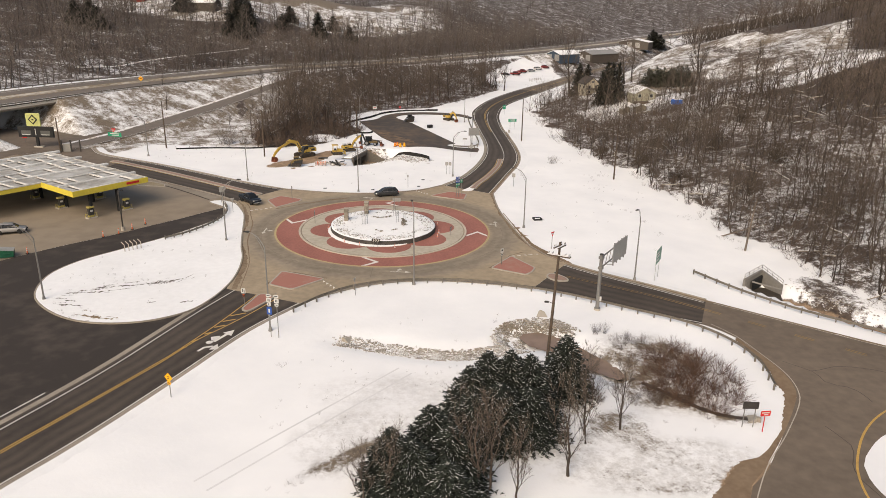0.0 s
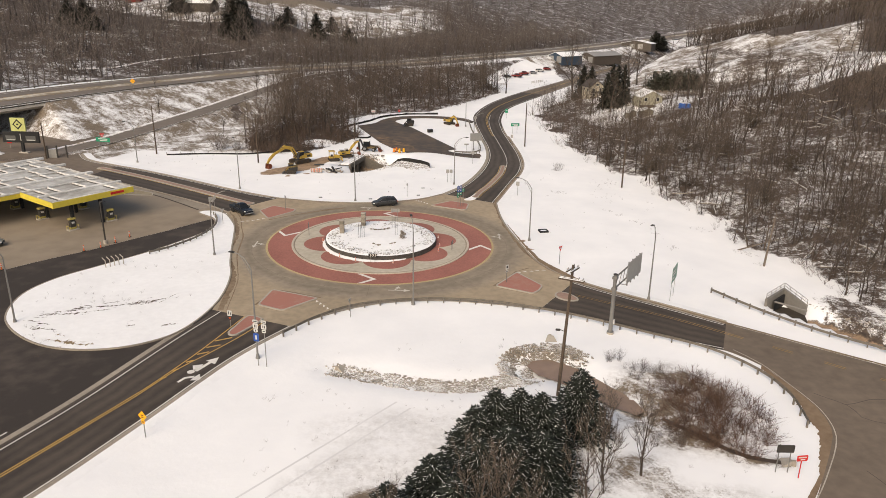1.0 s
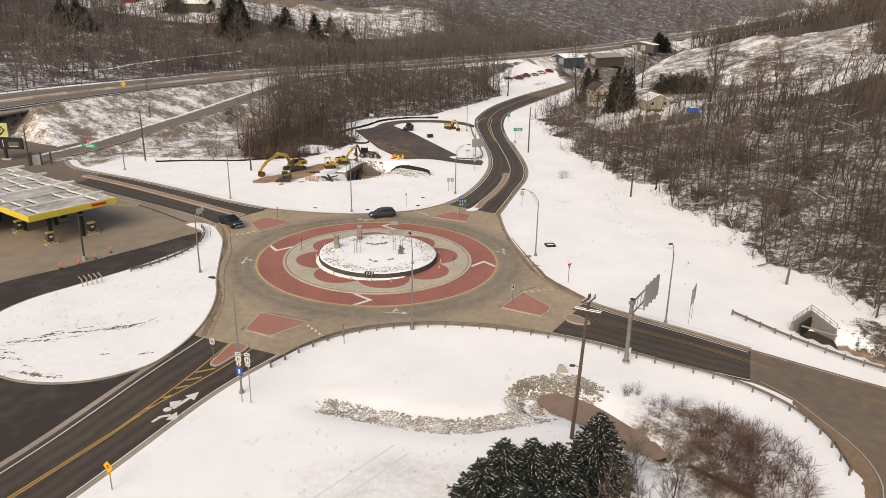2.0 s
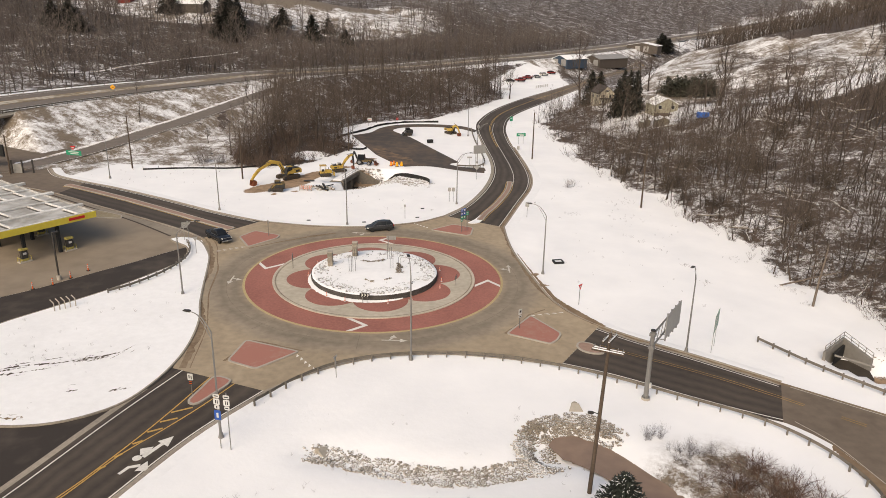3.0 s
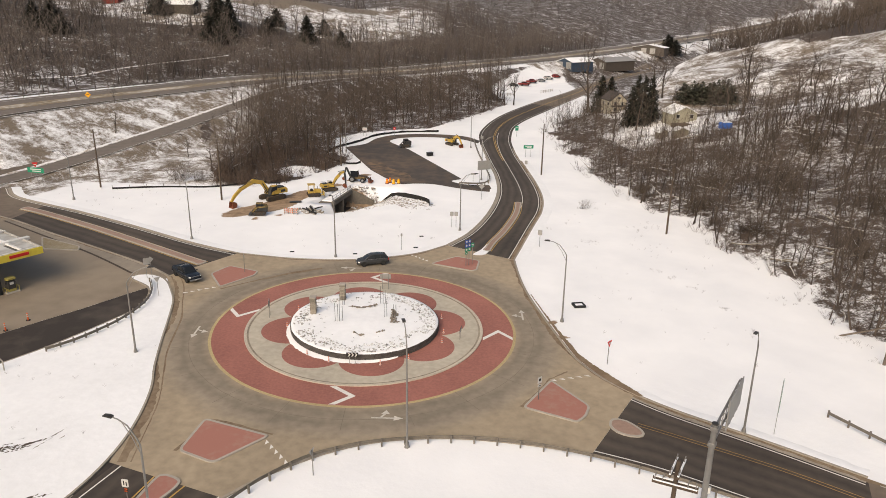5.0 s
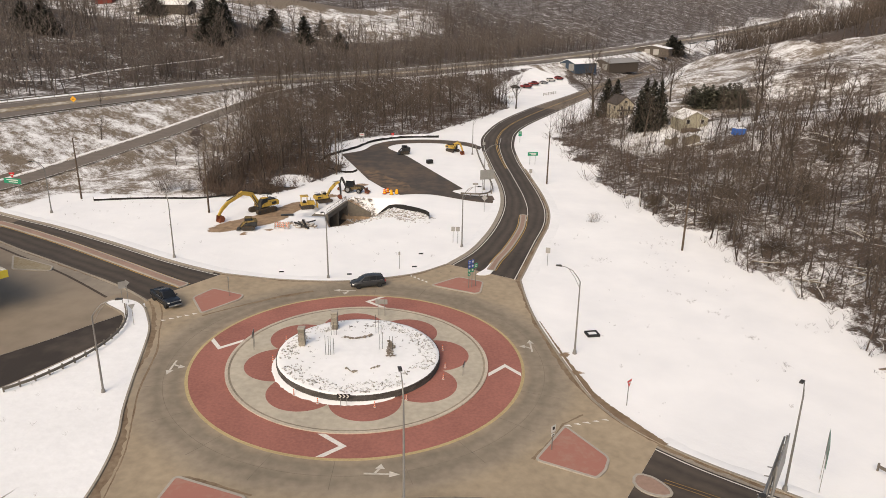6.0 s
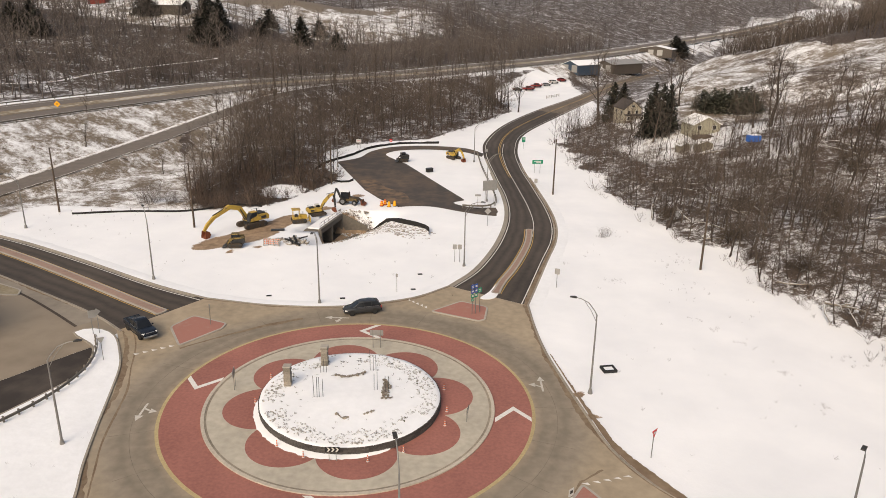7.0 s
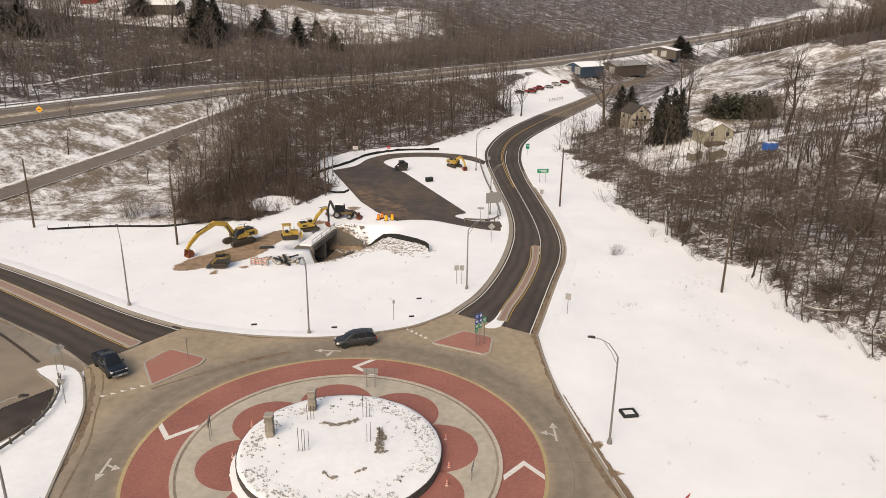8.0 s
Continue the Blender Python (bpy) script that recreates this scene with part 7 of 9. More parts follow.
canopy = thing("petrol_canopy", pose(0, 0, 1.45), "petrol station canopy with a yellow fascia and snow-dusted flat roof", "canopy")
M_YFASCIA = mat("yellow_fascia", (0.62, 0.5, 0.07), 0.45, var=0.08, bump=0)
M_ROOF = mat("grey_roof_sheet", (0.3, 0.285, 0.26), 0.75, col2=(0.5, 0.49, 0.47), scale=0.3, thr=(0.42, 0.62), big=0.2)
OUT = [cpt(0, 0), cpt(14.9, 0), cpt(14.9, 11.6), cpt(30, 11.6), cpt(30, 38), cpt(0, 38)]
part("roof", Geo().prism(OUT, 4.55, 4.75), M_ROOF, canopy, "flat grey roof with patches of snow")
part("soffit", Geo().prism(OUT, 4.05, 4.12), mat("white_soffit", (0.4, 0.38, 0.33), 0.6, var=0.06), canopy)
for e_, (p_, q_) in enumerate(zip(OUT, OUT[1:] + OUT[:1])):
    d_ = Vector(q_) - Vector(p_)
    c_ = (Vector(q_) + Vector(p_)) / 2
    fa_ = part("fascia", Geo().box((c_.x, c_.y, 4.5), (d_.length + 0.15, 0.16, 1.0), math.degrees(math.atan2(d_.y, d_.x)), 0.02), M_YFASCIA if e_ < 3 else M_ROOF, canopy, "yellow fascia board" if e_ < 3 else "grey parapet")
c_ = Vector(cpt(3.2, -0.12))
part("emblem", Geo().box((c_.x, c_.y, 4.55), (2.6, 0.06, 0.42), math.degrees(math.atan2(CU.y, CU.x))), M_SIGNRED, canopy, "small red emblem on the fascia")
M_RIB = mat("pale_roof_rib", (0.45, 0.435, 0.41), 0.7, col2=(0.7, 0.69, 0.67), scale=0.5, thr=(0.4, 0.6), big=0.2)
M_PURLIN_SHADE = mat("wet_roof_joint", (0.085, 0.077, 0.068), 0.6, var=0.3, scale=0.8)
cu_ = math.degrees(math.atan2(CU.y, CU.x))
for v_, u0_, u1_ in ((0.45, 0.2, 14.6), (5.7, -0.9, 14.6), (11.6, -0.2, 29.7), (17.1, -1.6, 29.7), (22.6, -0.2, 29.7), (28.0, -1.7, 29.7), (33.6, -0.2, 29.7), (37.6, -1.8, 29.7)):
    c_ = Vector(cpt((u0_ + u1_) / 2, v_))
    wide_ = 0.8 if u0_ < -0.5 else 0.3
    part("roof_rib", Geo().box((c_.x, c_.y, 4.93), (u1_ - u0_, wide_, 0.4 if wide_ > 0.5 else 0.24), cu_, 0.04), M_RIB, canopy, "raised pale roof rib")
rp_ = random.Random(12)
for v0_, v1_ in ((0.8, 5.3), (6.1, 11.4), (11.8, 16.7), (17.5, 22.4), (22.8, 27.6), (28.4, 33.4), (33.8, 37.3)):
    for u_ in np.arange(2.2, 29, 3.6):
        if (u_ > 14 and v0_ < 11.5) or rp_.random() < 0.15:
            continue
        c_ = Vector(cpt(u_ + rp_.uniform(-0.7, 0.7), (v0_ + v1_) / 2))
        part("purlin", Geo().box((c_.x, c_.y, 4.88), (0.3, v1_ - v0_, 0.3), cu_, 0.03), M_RIB, canopy)
        # a dark strip beside each purlin paints its shadow on the roof
        c_ = c_ + CU * 0.36
        part("roof_gutter", Geo().box((c_.x, c_.y, 4.765), (0.4, (v1_ - v0_) * rp_.uniform(0.7, 0.98), 0.04), cu_), M_PURLIN_SHADE, canopy, "dark strip painted as a purlin's shadow")
for u_, v_ in ((11.5, 0.8), (11.3, 10.5), (11.3, 20.3), (6.1, 0.9), (6.1, 10.2), (6.1, 20.3), (6.1, 30), (11.3, 30), (20, 20), (20, 32)):
    p_ = cpt(u_, v_)
    part("column", Geo().box((p_[0], p_[1], 1.8), (0.5, 0.5, 4.9), cu_, 0.04), M_BLACK, canopy, "black steel column")

# olive pump yellow, with the canopy's shade darkening its colour
M_PUMPYEL = mat("dull_pump_yellow", (0.36, 0.3, 0.09), 0.55, var=0.25, scale=3)


def pump(x, y):
    t = thing("fuel_pump", pose(x, y, plane(x, y) + 0.03, 0, 0, 55), "yellow-topped fuel pump on a concrete kerb island", "fuel pump", "fuel pumps")
    part("plinth", Geo().box((0, 0, 0.08), (1.9, 1.1, 0.2), 0, 0.05), M_CONC2, t)
    part("cabinet", Geo().box((0, 0, 0.95), (0.95, 0.6, 1.55), 0, 0.04), mat("pump_dark", (0.045, 0.043, 0.04), 0.5), t)
    part("valance", Geo().box((0, 0, 2.05), (1.25, 0.85, 0.32), 0, 0.12), M_PUMPYEL, t, "yellow top")
    part("skirt", Geo().box((0, 0, 0.38), (0.99, 0.64, 0.34)), M_PUMPYEL, t)
    for s in (-1, 1):
        part("screen", Geo().box((0, s * 0.32, 1.35), (0.5, 0.03, 0.34)), M_SIGNWHITE, t)
        part("hose", Geo().tube([(s * 0.5, 0.1, 1.7), (s * 0.75, 0.12, 1.1), (s * 0.62, 0.14, 0.5), (s * 0.5, 0.12, 1.0)], 0.03, 5), M_BLACK, t)
        part("guard", Geo().tube([(s * 0.85, -0.4, 0.1), (s * 0.85, -0.4, 0.8), (s * 0.85, 0.4, 0.8), (s * 0.85, 0.4, 0.1)], 0.07, 6), M_PUMPYEL, t)


for x_, y_ in ((-54.0, 2.2), (-62.3, 7.8), (-49.9, 8.0), (-58.2, 15.0), (-70.4, 13.8)):
    pump(x_, y_)


def post_cone(x, y, label="weathered bollard with reflective bands at the forecourt edge"):
    t = thing("bollard", pose(x, y, plane(x, y)), label, "bollard", "bollards")
    part("post", Geo().tube([(0, 0, 0), (0, 0, 1.0), (0, 0, 1.08)], [0.09, 0.08, 0.04], 10), M_ORANGE, t)
    for z in (0.55, 0.8):
        part("band", Geo().tube([(0, 0, z), (0, 0, z + 0.12)], 0.1, 10), M_SIGNWHITE, t)
    part("foot", Geo().disc(0.28, 0.0, 0.08, 10), M_BLACK, t)


for x_, y_ in ((-47.1, -8.4), (-45.2, -6.6), (-44.0, -3.9), (-42.9, -0.8), (-55.1, -17.4)):
    post_cone(x_, y_)
lp_ = thing("forecourt_lamp", pose(-45.3, -4.6, plane(-45.3, -4.6)), "dark square forecourt light pole on a concrete base", "street lamp")
part("base", Geo().disc(0.32, 0, 0.7, 14), M_CONC2, lp_)
part("pole", Geo().box((0, 0, 3.9), (0.2, 0.2, 6.6), 0, 0.02), M_DARKSTEEL, lp_)
part("lamp_head", Geo().box((0.3, 0.3, 7.2), (0.8, 0.5, 0.16), 45, 0.03), M_DARKSTEEL, lp_)
dm_ = thing("dumpster", pose(-57.4, -19.0, plane(-57.4, -19), 0, 0, 25), "green steel waste dumpster with a sloping lid", "dumpster")
M_DGREEN = mat("dumpster_green", (0.012, 0.09, 0.05), 0.5, var=0.2)
softened(part("body", Geo().xz([(-1.0, 0.15), (1.0, 0.15), (1.1, 1.1), (-1.1, 1.45)], -0.9, 0.9), M_DGREEN, dm_), 0.04)
part("lid", Geo().xz([(-1.15, 1.46), (1.15, 1.1), (1.15, 1.17), (-1.15, 1.53)], -0.95, 0.95), mat("dumpster_lid", (0.3, 0.3, 0.28), 0.6), dm_, "snow-dusted lid")
for s_ in (-1, 1):
    part("fork_pocket", Geo().box((0, s_ * 0.95, 0.75), (1.1, 0.16, 0.16)), M_DGREEN, dm_)
    part("caster", Geo().box((s_ * 0.8, 0.6, 0.08), (0.18, 0.1, 0.18)), M_BLACK, dm_)
rk_ = thing("bike_rack", pose(-39.4, -14.7, plane(-39.4, -14.7) + 0.15, 0, 0, 42), "row of pale slanted metal hoops in the snowy verge", "rack")
for k_ in range(5):
    part("hoop", Geo().tube([(-1.3 + 0.65 * k_, 0, -0.1), (-1.3 + 0.65 * k_, 0, 1.1), (-1.3 + 0.65 * k_ - 0.25, 0.5, 1.5)], 0.07, 8), M_CONC2, rk_)
ps_ = thing("price_sign", pose(-95.1, 61.2, 2.0, 0, 0, -4), "petrol price sign with dark display boards and a yellow diamond panel", "price sign")
part("base", Geo().box((0.2, 0, 0.15), (2.4, 1.2, 0.6), 0, 0.1), M_CONC2, ps_)
part("column", Geo().box((0, 0, 1.8), (0.7, 0.5, 3.2), 0, 0.03), M_BLACK, ps_)
for s_ in (-1, 1):
    b_ = part("display_board", Geo().box((s_ * 2.42, -0.1, 4.15), (4.7, 0.5, 2.75), 0, 0.06), M_SIGNBLACK, ps_, "dark price display board")
    part("legend", Geo().box((s_ * 2.6, -0.37, 3.95), (2.6, 0.03, 1.1)), mat("dim_display", (0.09, 0.09, 0.085), 0.5, bump=0), b_)
    part("legend", Geo().box((s_ * 2.6, -0.39, 3.45), (2.2, 0.03, 0.22)), mat("faded_display_white", (0.4, 0.4, 0.38), 0.5, bump=0), b_)
part("divider", Geo().box((0, -0.38, 4.15), (0.16, 0.04, 1.7)), M_SIGNWHITE, ps_)
pn_ = part("upper_panel", Geo().box((-0.35, 0, 7.25), (3.8, 0.4, 3.3), 0, 0.06), mat("panel_yellow", (0.44, 0.45, 0.17), 0.5, var=0.12, scale=0.5, bump=0), ps_, "pale yellow panel")
part("diamond", plate(2.6, 2.6, 7.3, -0.22, "diamond", -0.35), M_SIGNBLACK, pn_, "black diamond shape")
part("diamond", plate(1.75, 1.75, 7.3, -0.26, "diamond", -0.35), MATS["panel_yellow"], pn_, "yellow inner diamond")
part("emblem", Geo().box((-0.3, -0.3, 7.3), (0.5, 0.03, 0.36)), M_SIGNBLACK, pn_)
fp_ = thing("yard_posts", pose(-84.5, 57.0, 1.7, 0, 0, 10), "grey screen panel between dark posts at the roadside", "fence")
for k_ in range(3):
    part("post", Geo().box((-2.2 + 2.2 * k_, 0, 1.5), (0.3, 0.3, 3.4), 0, 0.03), M_DARKSTEEL, fp_)
part("panel", Geo().box((-0.9, 0, 1.2), (2.0, 0.12, 2.2)), M_SIGNBACK, fp_)
utility_pole(-86.5, 55.5, 9.0, 10, 0, label="dark metal pole beside the roadside screen")
sign(-101.5, 66.5, 0, [(0, 2.6)], [(0, 2.4, 1.2, 1.2, "rect", M_SIGNRED, [(0, 0, 0.8, 0.24, W_)])], "red stop sign at the highway crossing", z=1.7)
# the highway's bridge over the crossing road
br_ = thing("highway_bridge", pose(0, 0, 0), "concrete highway bridge deck with dark girders", "bridge", kind="structure")
for d_ in (-15.6, -8, 0, 8, 15.6):
    o_ = offset(HIGHWAY, d_)
    seg_ = [(p[0], p[1], z - 0.75) for p, z in zip(o_, HWZ) if 30 < p[1] < 118 and p[0] < -70]
    part("girder", Geo().tube(seg_, 0.62, 4), M_DARKSTEEL if abs(d_) < 15 else M_CONC2, br_)

# ---- the works ----
PAD = spline([(-17.6, 113.6), (-12.6, 119.2), (-10.2, 127.5), (-5, 134.2), (5, 137.2), (15.5, 135.2), (20.4, 128.5)], 1.5) + spline([(19.6, 124.5), (14.5, 130.2), (5, 132.0), (-3, 129.4), (-6.0, 124.6), (-4.8, 120.8)], 1.0) \
    + [(0.1, 113), (7, 97), (13.7, 81.6)] + spline([(13.9, 80.6), (11.6, 78.4), (15.1, 75.6), (21.4, 75.8)], 0.8) + spline([(22, 69.4), (17, 70.4), (12.5, 72.4), (7.6, 75.0), (3.5, 75.2), (0.4, 74.2)], 0.8) + [(-4, 80), (-7.8, 87)]
M_PAD = mat("muddy_tarmac", (0.066, 0.056, 0.05), 0.9, col2=(0.15, 0.105, 0.073), scale=0.2, thr=(0.44, 0.68), big=0.05, bump=0.15)
pad = sheet("pavement_pad", PAD, 0.04, M_PAD, 0, "dark muddy tarmac pad with a loop drive", "pavement")
sheet("mud_smear", spline([(-9.8, 93), (-8, 97), (-5.5, 95), (-3.5, 90), (1, 85), (2.5, 79), (1.5, 76.2), (-1.6, 77.2), (-6.4, 85)], 1.0, True), 0.05, mat("dusty_tarmac", (0.19, 0.125, 0.08), 0.95, col2=(0.07, 0.058, 0.05), scale=0.3, thr=(0.4, 0.6), big=0.3), 0, "brown mud smeared over the tarmac pad", "ground")
M_CAT = mat("machine_yellow", (0.47, 0.31, 0.06), 0.55, col2=(0.16, 0.11, 0.06), thr=(0.5, 0.66), scale=1.2, big=0.6, bump=0.1)
M_TRACK = mat("muddy_track", (0.06, 0.046, 0.034), 0.9, var=0.4, scale=3)
M_BUCKET = mat("rusty_bucket", (0.17, 0.055, 0.028), 0.8, var=0.3)
M_HYD = mat("hydraulic_black", (0.03, 0.03, 0.03), 0.4, var=0.2, bump=0)


def crawler(t, L, W, r, tw):
    """Two crawler tracks with their rollers, under a machine that looks along +x."""
    for s in (-1, 1):
        o = []
        for k in range(13):
            a = -90 + 180 * k / 12
            o.append((L / 2 - r + r * math.cos(radians(a)), r + r * math.sin(radians(a))))
        for k in range(13):
            a = 90 + 180 * k / 12
            o.append((-L / 2 + r + r * math.cos(radians(a)), r + r * math.sin(radians(a))))
        tr = part("track", Geo().xz(o, s * (W / 2) - tw / 2, s * (W / 2) + tw / 2), M_TRACK, t)
        g = Geo()
        n = int((2 * (L - 2 * r) + 2 * math.pi * r) / 0.2)
        for k in range(int((L - 2 * r) / 0.2)):
            x = -L / 2 + r + 0.2 * k
            g.box((x, s * W / 2, 2 * r + 0.02), (0.07, tw * 1.02, 0.06))
        part("track_pads", g, M_TRACK, tr)
        for k in range(4):
            x = -L / 2 + r + (L - 2 * r) * k / 3
            part("roller", Geo().tube([(x, s * (W / 2 + tw / 2 - 0.02), r), (x, s * (W / 2 + tw / 2 + 0.04), r)], r * (0.62 if k in (0, 3) else 0.4), 12), M_HYD, tr)


def beam(pts, w, rads):
    """A flat-sided boom of width w along points (x, z), deep as rads."""
    up, dn = [], []
    for i, (x, z) in enumerate(pts):
        a, b = pts[max(i - 1, 0)], pts[min(i + 1, len(pts) - 1)]
        d = Vector((b[0] - a[0], b[1] - a[1])).normalized()
        up.append((x - d.y * rads[i], z + d.x * rads[i]))
        dn.append((x + d.y * rads[i], z - d.x * rads[i]))
    return Geo().xz(up + dn[::-1], -w / 2, w / 2)


def bucket(t, x, z, s, w):
    g = Geo()
    o = [(x, z), (x - 0.55 * s, z - 0.1 * s), (x - 0.75 * s, z - 0.55 * s), (x - 0.5 * s, z - 0.95 * s), (x + 0.2 * s, z - 1.05 * s), (x + 0.1 * s, z - 0.9 * s), (x - 0.35 * s, z - 0.78 * s), (x - 0.5 * s, z - 0.5 * s), (x - 0.35 * s, z - 0.25 * s)]
    part("bucket", Geo().xz(o, -w / 2, w / 2), M_BUCKET, t, "rust-brown digging bucket")
    for sd in (-1, 1):
        part("bucket_side", Geo().xz([o[0], o[1], o[2], o[3], o[4]], sd * w / 2 - 0.03, sd * w / 2 + 0.03), M_BUCKET, t)


def excavator(x, y, turn, s, label, reach, house=0, cabmat=None, stick=None):
    """A crawler excavator scaled by s; reach is the boom's line of (x, z) points."""
    t = thing("excavator", pose(x, y, h(x, y) + 0.05, 0, 0, turn) @ Matrix.Scale(s, 4), label, "excavator", "earth-moving machines")
    crawler(t, 4.6, 2.5, 0.48, 0.62)
    part("carbody", Geo().box((0, 0, 0.75), (2.2, 2.0, 0.5), 0, 0.05), M_HYD, t)
    part("slew_ring", Geo().disc(0.7, 0.95, 1.15, 18), M_HYD, t)
    softened(part("house", Geo().xz([(-2.6, 1.2), (-2.75, 1.5), (-2.7, 2.25), (-0.6, 2.3), (0.9, 1.95), (1.2, 1.2)], -1.3, 1.3), M_CAT, t), 0.08)
    softened(part("counterweight", Geo().xz([(-2.95, 1.15), (-3.0, 1.9), (-2.72, 2.15), (-2.55, 1.1)], -1.25, 1.25), M_CAT, t), 0.1)
    for sd in (-1, 1):
        part("side_vent", Geo().box((-1.75, sd * 1.31, 1.7), (1.1, 0.03, 0.5)), M_HYD, t, "black louvred side vent")
        part("handrail", Geo().tube([(-2.5, sd * 1.15, 2.25), (-2.5, sd * 1.15, 2.75), (-0.8, sd * 1.15, 2.8), (-0.8, sd * 1.15, 2.25)], 0.03, 5), M_HYD, t)
    part("step_plate", Geo().box((0.3, -1.0, 1.25), (1.6, 0.6, 0.1)), M_HYD, t)
    part("engine_hood", Geo().box((-1.7, 0.1, 2.38), (1.5, 1.7, 0.2), 0, 0.05), M_HYD, t)
    part("exhaust", Geo().tube([(-1.6, -0.6, 2.4), (-1.6, -0.6, 2.95)], 0.08, 8), M_HYD, t)
    cab = softened(part("cab", Geo().xz([(-0.35, 1.2), (-0.4, 2.85), (0.75, 2.9), (1.25, 2.3), (1.3, 1.2)], 0.35, 1.28), cabmat or M_HYD, t, "glazed operator cab"), 0.06)
    part("window", Geo().xz([(-0.25, 1.9), (-0.27, 2.7), (0.7, 2.75), (1.12, 2.25), (1.12, 1.75)], 0.33, 1.3), M_GLASS, cab)
    part("cab_roof", Geo().box((0.2, 0.82, 2.94), (1.3, 0.98, 0.1), 0, 0.03), cabmat or M_CAT, cab)
    b = [p for p in reach]
    part("boom", beam(b[:4], 0.5, [0.3, 0.42, 0.4, 0.22]), M_CAT, t, "yellow bent boom")
    part("stick", beam(b[3:], 0.38, [0.3, 0.28, 0.18]), stick or M_CAT, t, "dipper stick")
    part("cylinder", Geo().tube([(1.1, -0.32, 1.3), (b[1][0], -0.32, b[1][1] - 0.2)], 0.1, 8), M_HYD, t)
    part("cylinder", Geo().tube([(1.1, 0.32, 1.3), (b[1][0], 0.32, b[1][1] - 0.2)], 0.1, 8), M_HYD, t)
    part("cylinder", Geo().tube([(b[2][0] - 0.9, 0, b[2][1] + 0.55), (b[3][0] + 0.2, 0, b[3][1] + 0.4)], 0.09, 8), M_HYD, t)
    bucket(t, b[-1][0], b[-1][1], 1.25, 1.3)
    return t


excavator(-25.3, 59.0, 229, 1.0, "large yellow crawler excavator with its boom lowered on bare earth", [(0.9, 1.8), (2.4, 3.9), (4.4, 4.5), (7.6, 3.2), (8.9, 2.2), (9.7, 1.2)])
excavator(-14.8, 67.2, 28, 0.68, "small yellow and white mini excavator with its arm raised", [(0.9, 1.6), (2.2, 3.6), (3.8, 5.2), (5.0, 5.6), (5.3, 3.6), (5.4, 1.6)], cabmat=M_SIGNWHITE, stick=M_HYD)
excavator(12.0, 121.0, 305, 0.75, "yellow crawler excavator with a rust-red bucket in the snow", [(0.9, 1.6), (2.0, 3.2), (3.4, 3.9), (4.6, 3.4), (5.6, 2.2), (6.2, 1.2)])


def dozer(x, y, turn, s, label):
    t = thing("bulldozer", pose(x, y, h(x, y) + 0.05, 0, 0, turn) @ Matrix.Scale(s, 4), label, "bulldozer", "earth-moving machines")
    crawler(t, 3.0, 1.9, 0.42, 0.5)
    softened(part("hood", Geo().xz([(0.1, 0.7), (0.1, 1.65), (1.6, 1.5), (1.75, 0.7)], -0.5, 0.5), M_CAT, t), 0.06)
    part("fenders", Geo().box((-0.5, 0, 1.0), (1.6, 1.9, 0.35), 0, 0.05), M_CAT, t)
    part("seat", Geo().box((-0.5, 0, 1.4), (0.6, 0.6, 0.6), 0, 0.1), M_HYD, t)
    for px in (-1.15, 0.15):
        for s_ in (-1, 1):
            part("canopy_post", Geo().box((px, s_ * 0.75, 1.9), (0.09, 0.09, 1.6)), M_CAT, t)
    part("canopy", Geo().box((-0.5, 0, 2.72), (1.7, 1.75, 0.12), 0, 0.04), M_CAT, t)
    part("blade", Geo().xz([(2.15, 0.05), (2.3, 0.1), (2.2, 0.5), (2.3, 0.95), (2.15, 0.95), (2.05, 0.5)], -1.35, 1.35), M_CAT, t, "worn steel blade")
    for s_ in (-1, 1):
        part("push_arm", Geo().tube([(0.2, s_ * 1.1, 0.5), (2.1, s_ * 1.1, 0.4)], 0.08, 6), M_CAT, t)
    part("exhaust", Geo().tube([(0.9, 0.2, 1.5), (0.9, 0.2, 2.2)], 0.05, 8), M_HYD, t)


dozer(-17.4, 62.3, 18, 0.92, "yellow bulldozer with an open canopy beside the culvert")


def loader(x, y, turn, paint, label, name="track_loader"):
    t = thing(name, pose(x, y, h(x, y) + 0.1, 0, 0, turn) @ Matrix.Scale(1.05, 4), label, "loader", "earth-moving machines")
    crawler(t, 2.3, 1.5, 0.36, 0.4)
    softened(part("body", Geo().xz([(-1.4, 0.5), (-1.45, 1.45), (-0.5, 1.6), (0.5, 0.9), (0.9, 0.5)], -0.6, 0.6), M_HYD, t), 0.06)
    part("engine_cover", Geo().box((-1.1, 0, 1.35), (0.75, 1.1, 0.5), 0, 0.08), paint, t)
    part("cab", Geo().xz([(-0.55, 1.0), (-0.6, 2.05), (0.45, 2.1), (0.6, 1.0)], -0.5, 0.5), M_GLASS, t, "caged dark cab")
    part("cab_roof", Geo().box((-0.05, 0, 2.12), (1.2, 1.1, 0.1), 0, 0.03), paint, t)
    for s_ in (-1, 1):
        part("lift_arm", beam([(-1.3, 1.6), (0.3, 1.5), (1.35, 0.55)], 0.12, [0.12, 0.13, 0.09]), paint, t).location = (0, s_ * 0.72, 0)
        for px in (-0.55, 0.5):
            part("cab_post", Geo().box((px, s_ * 0.5, 1.55), (0.08, 0.08, 1.15)), M_HYD, t)
    part("bucket", Geo().xz([(1.3, 0.1), (2.0, 0.08), (1.45, 0.35), (1.35, 0.75), (1.25, 0.75)], -0.95, 0.95), M_HYD, t)


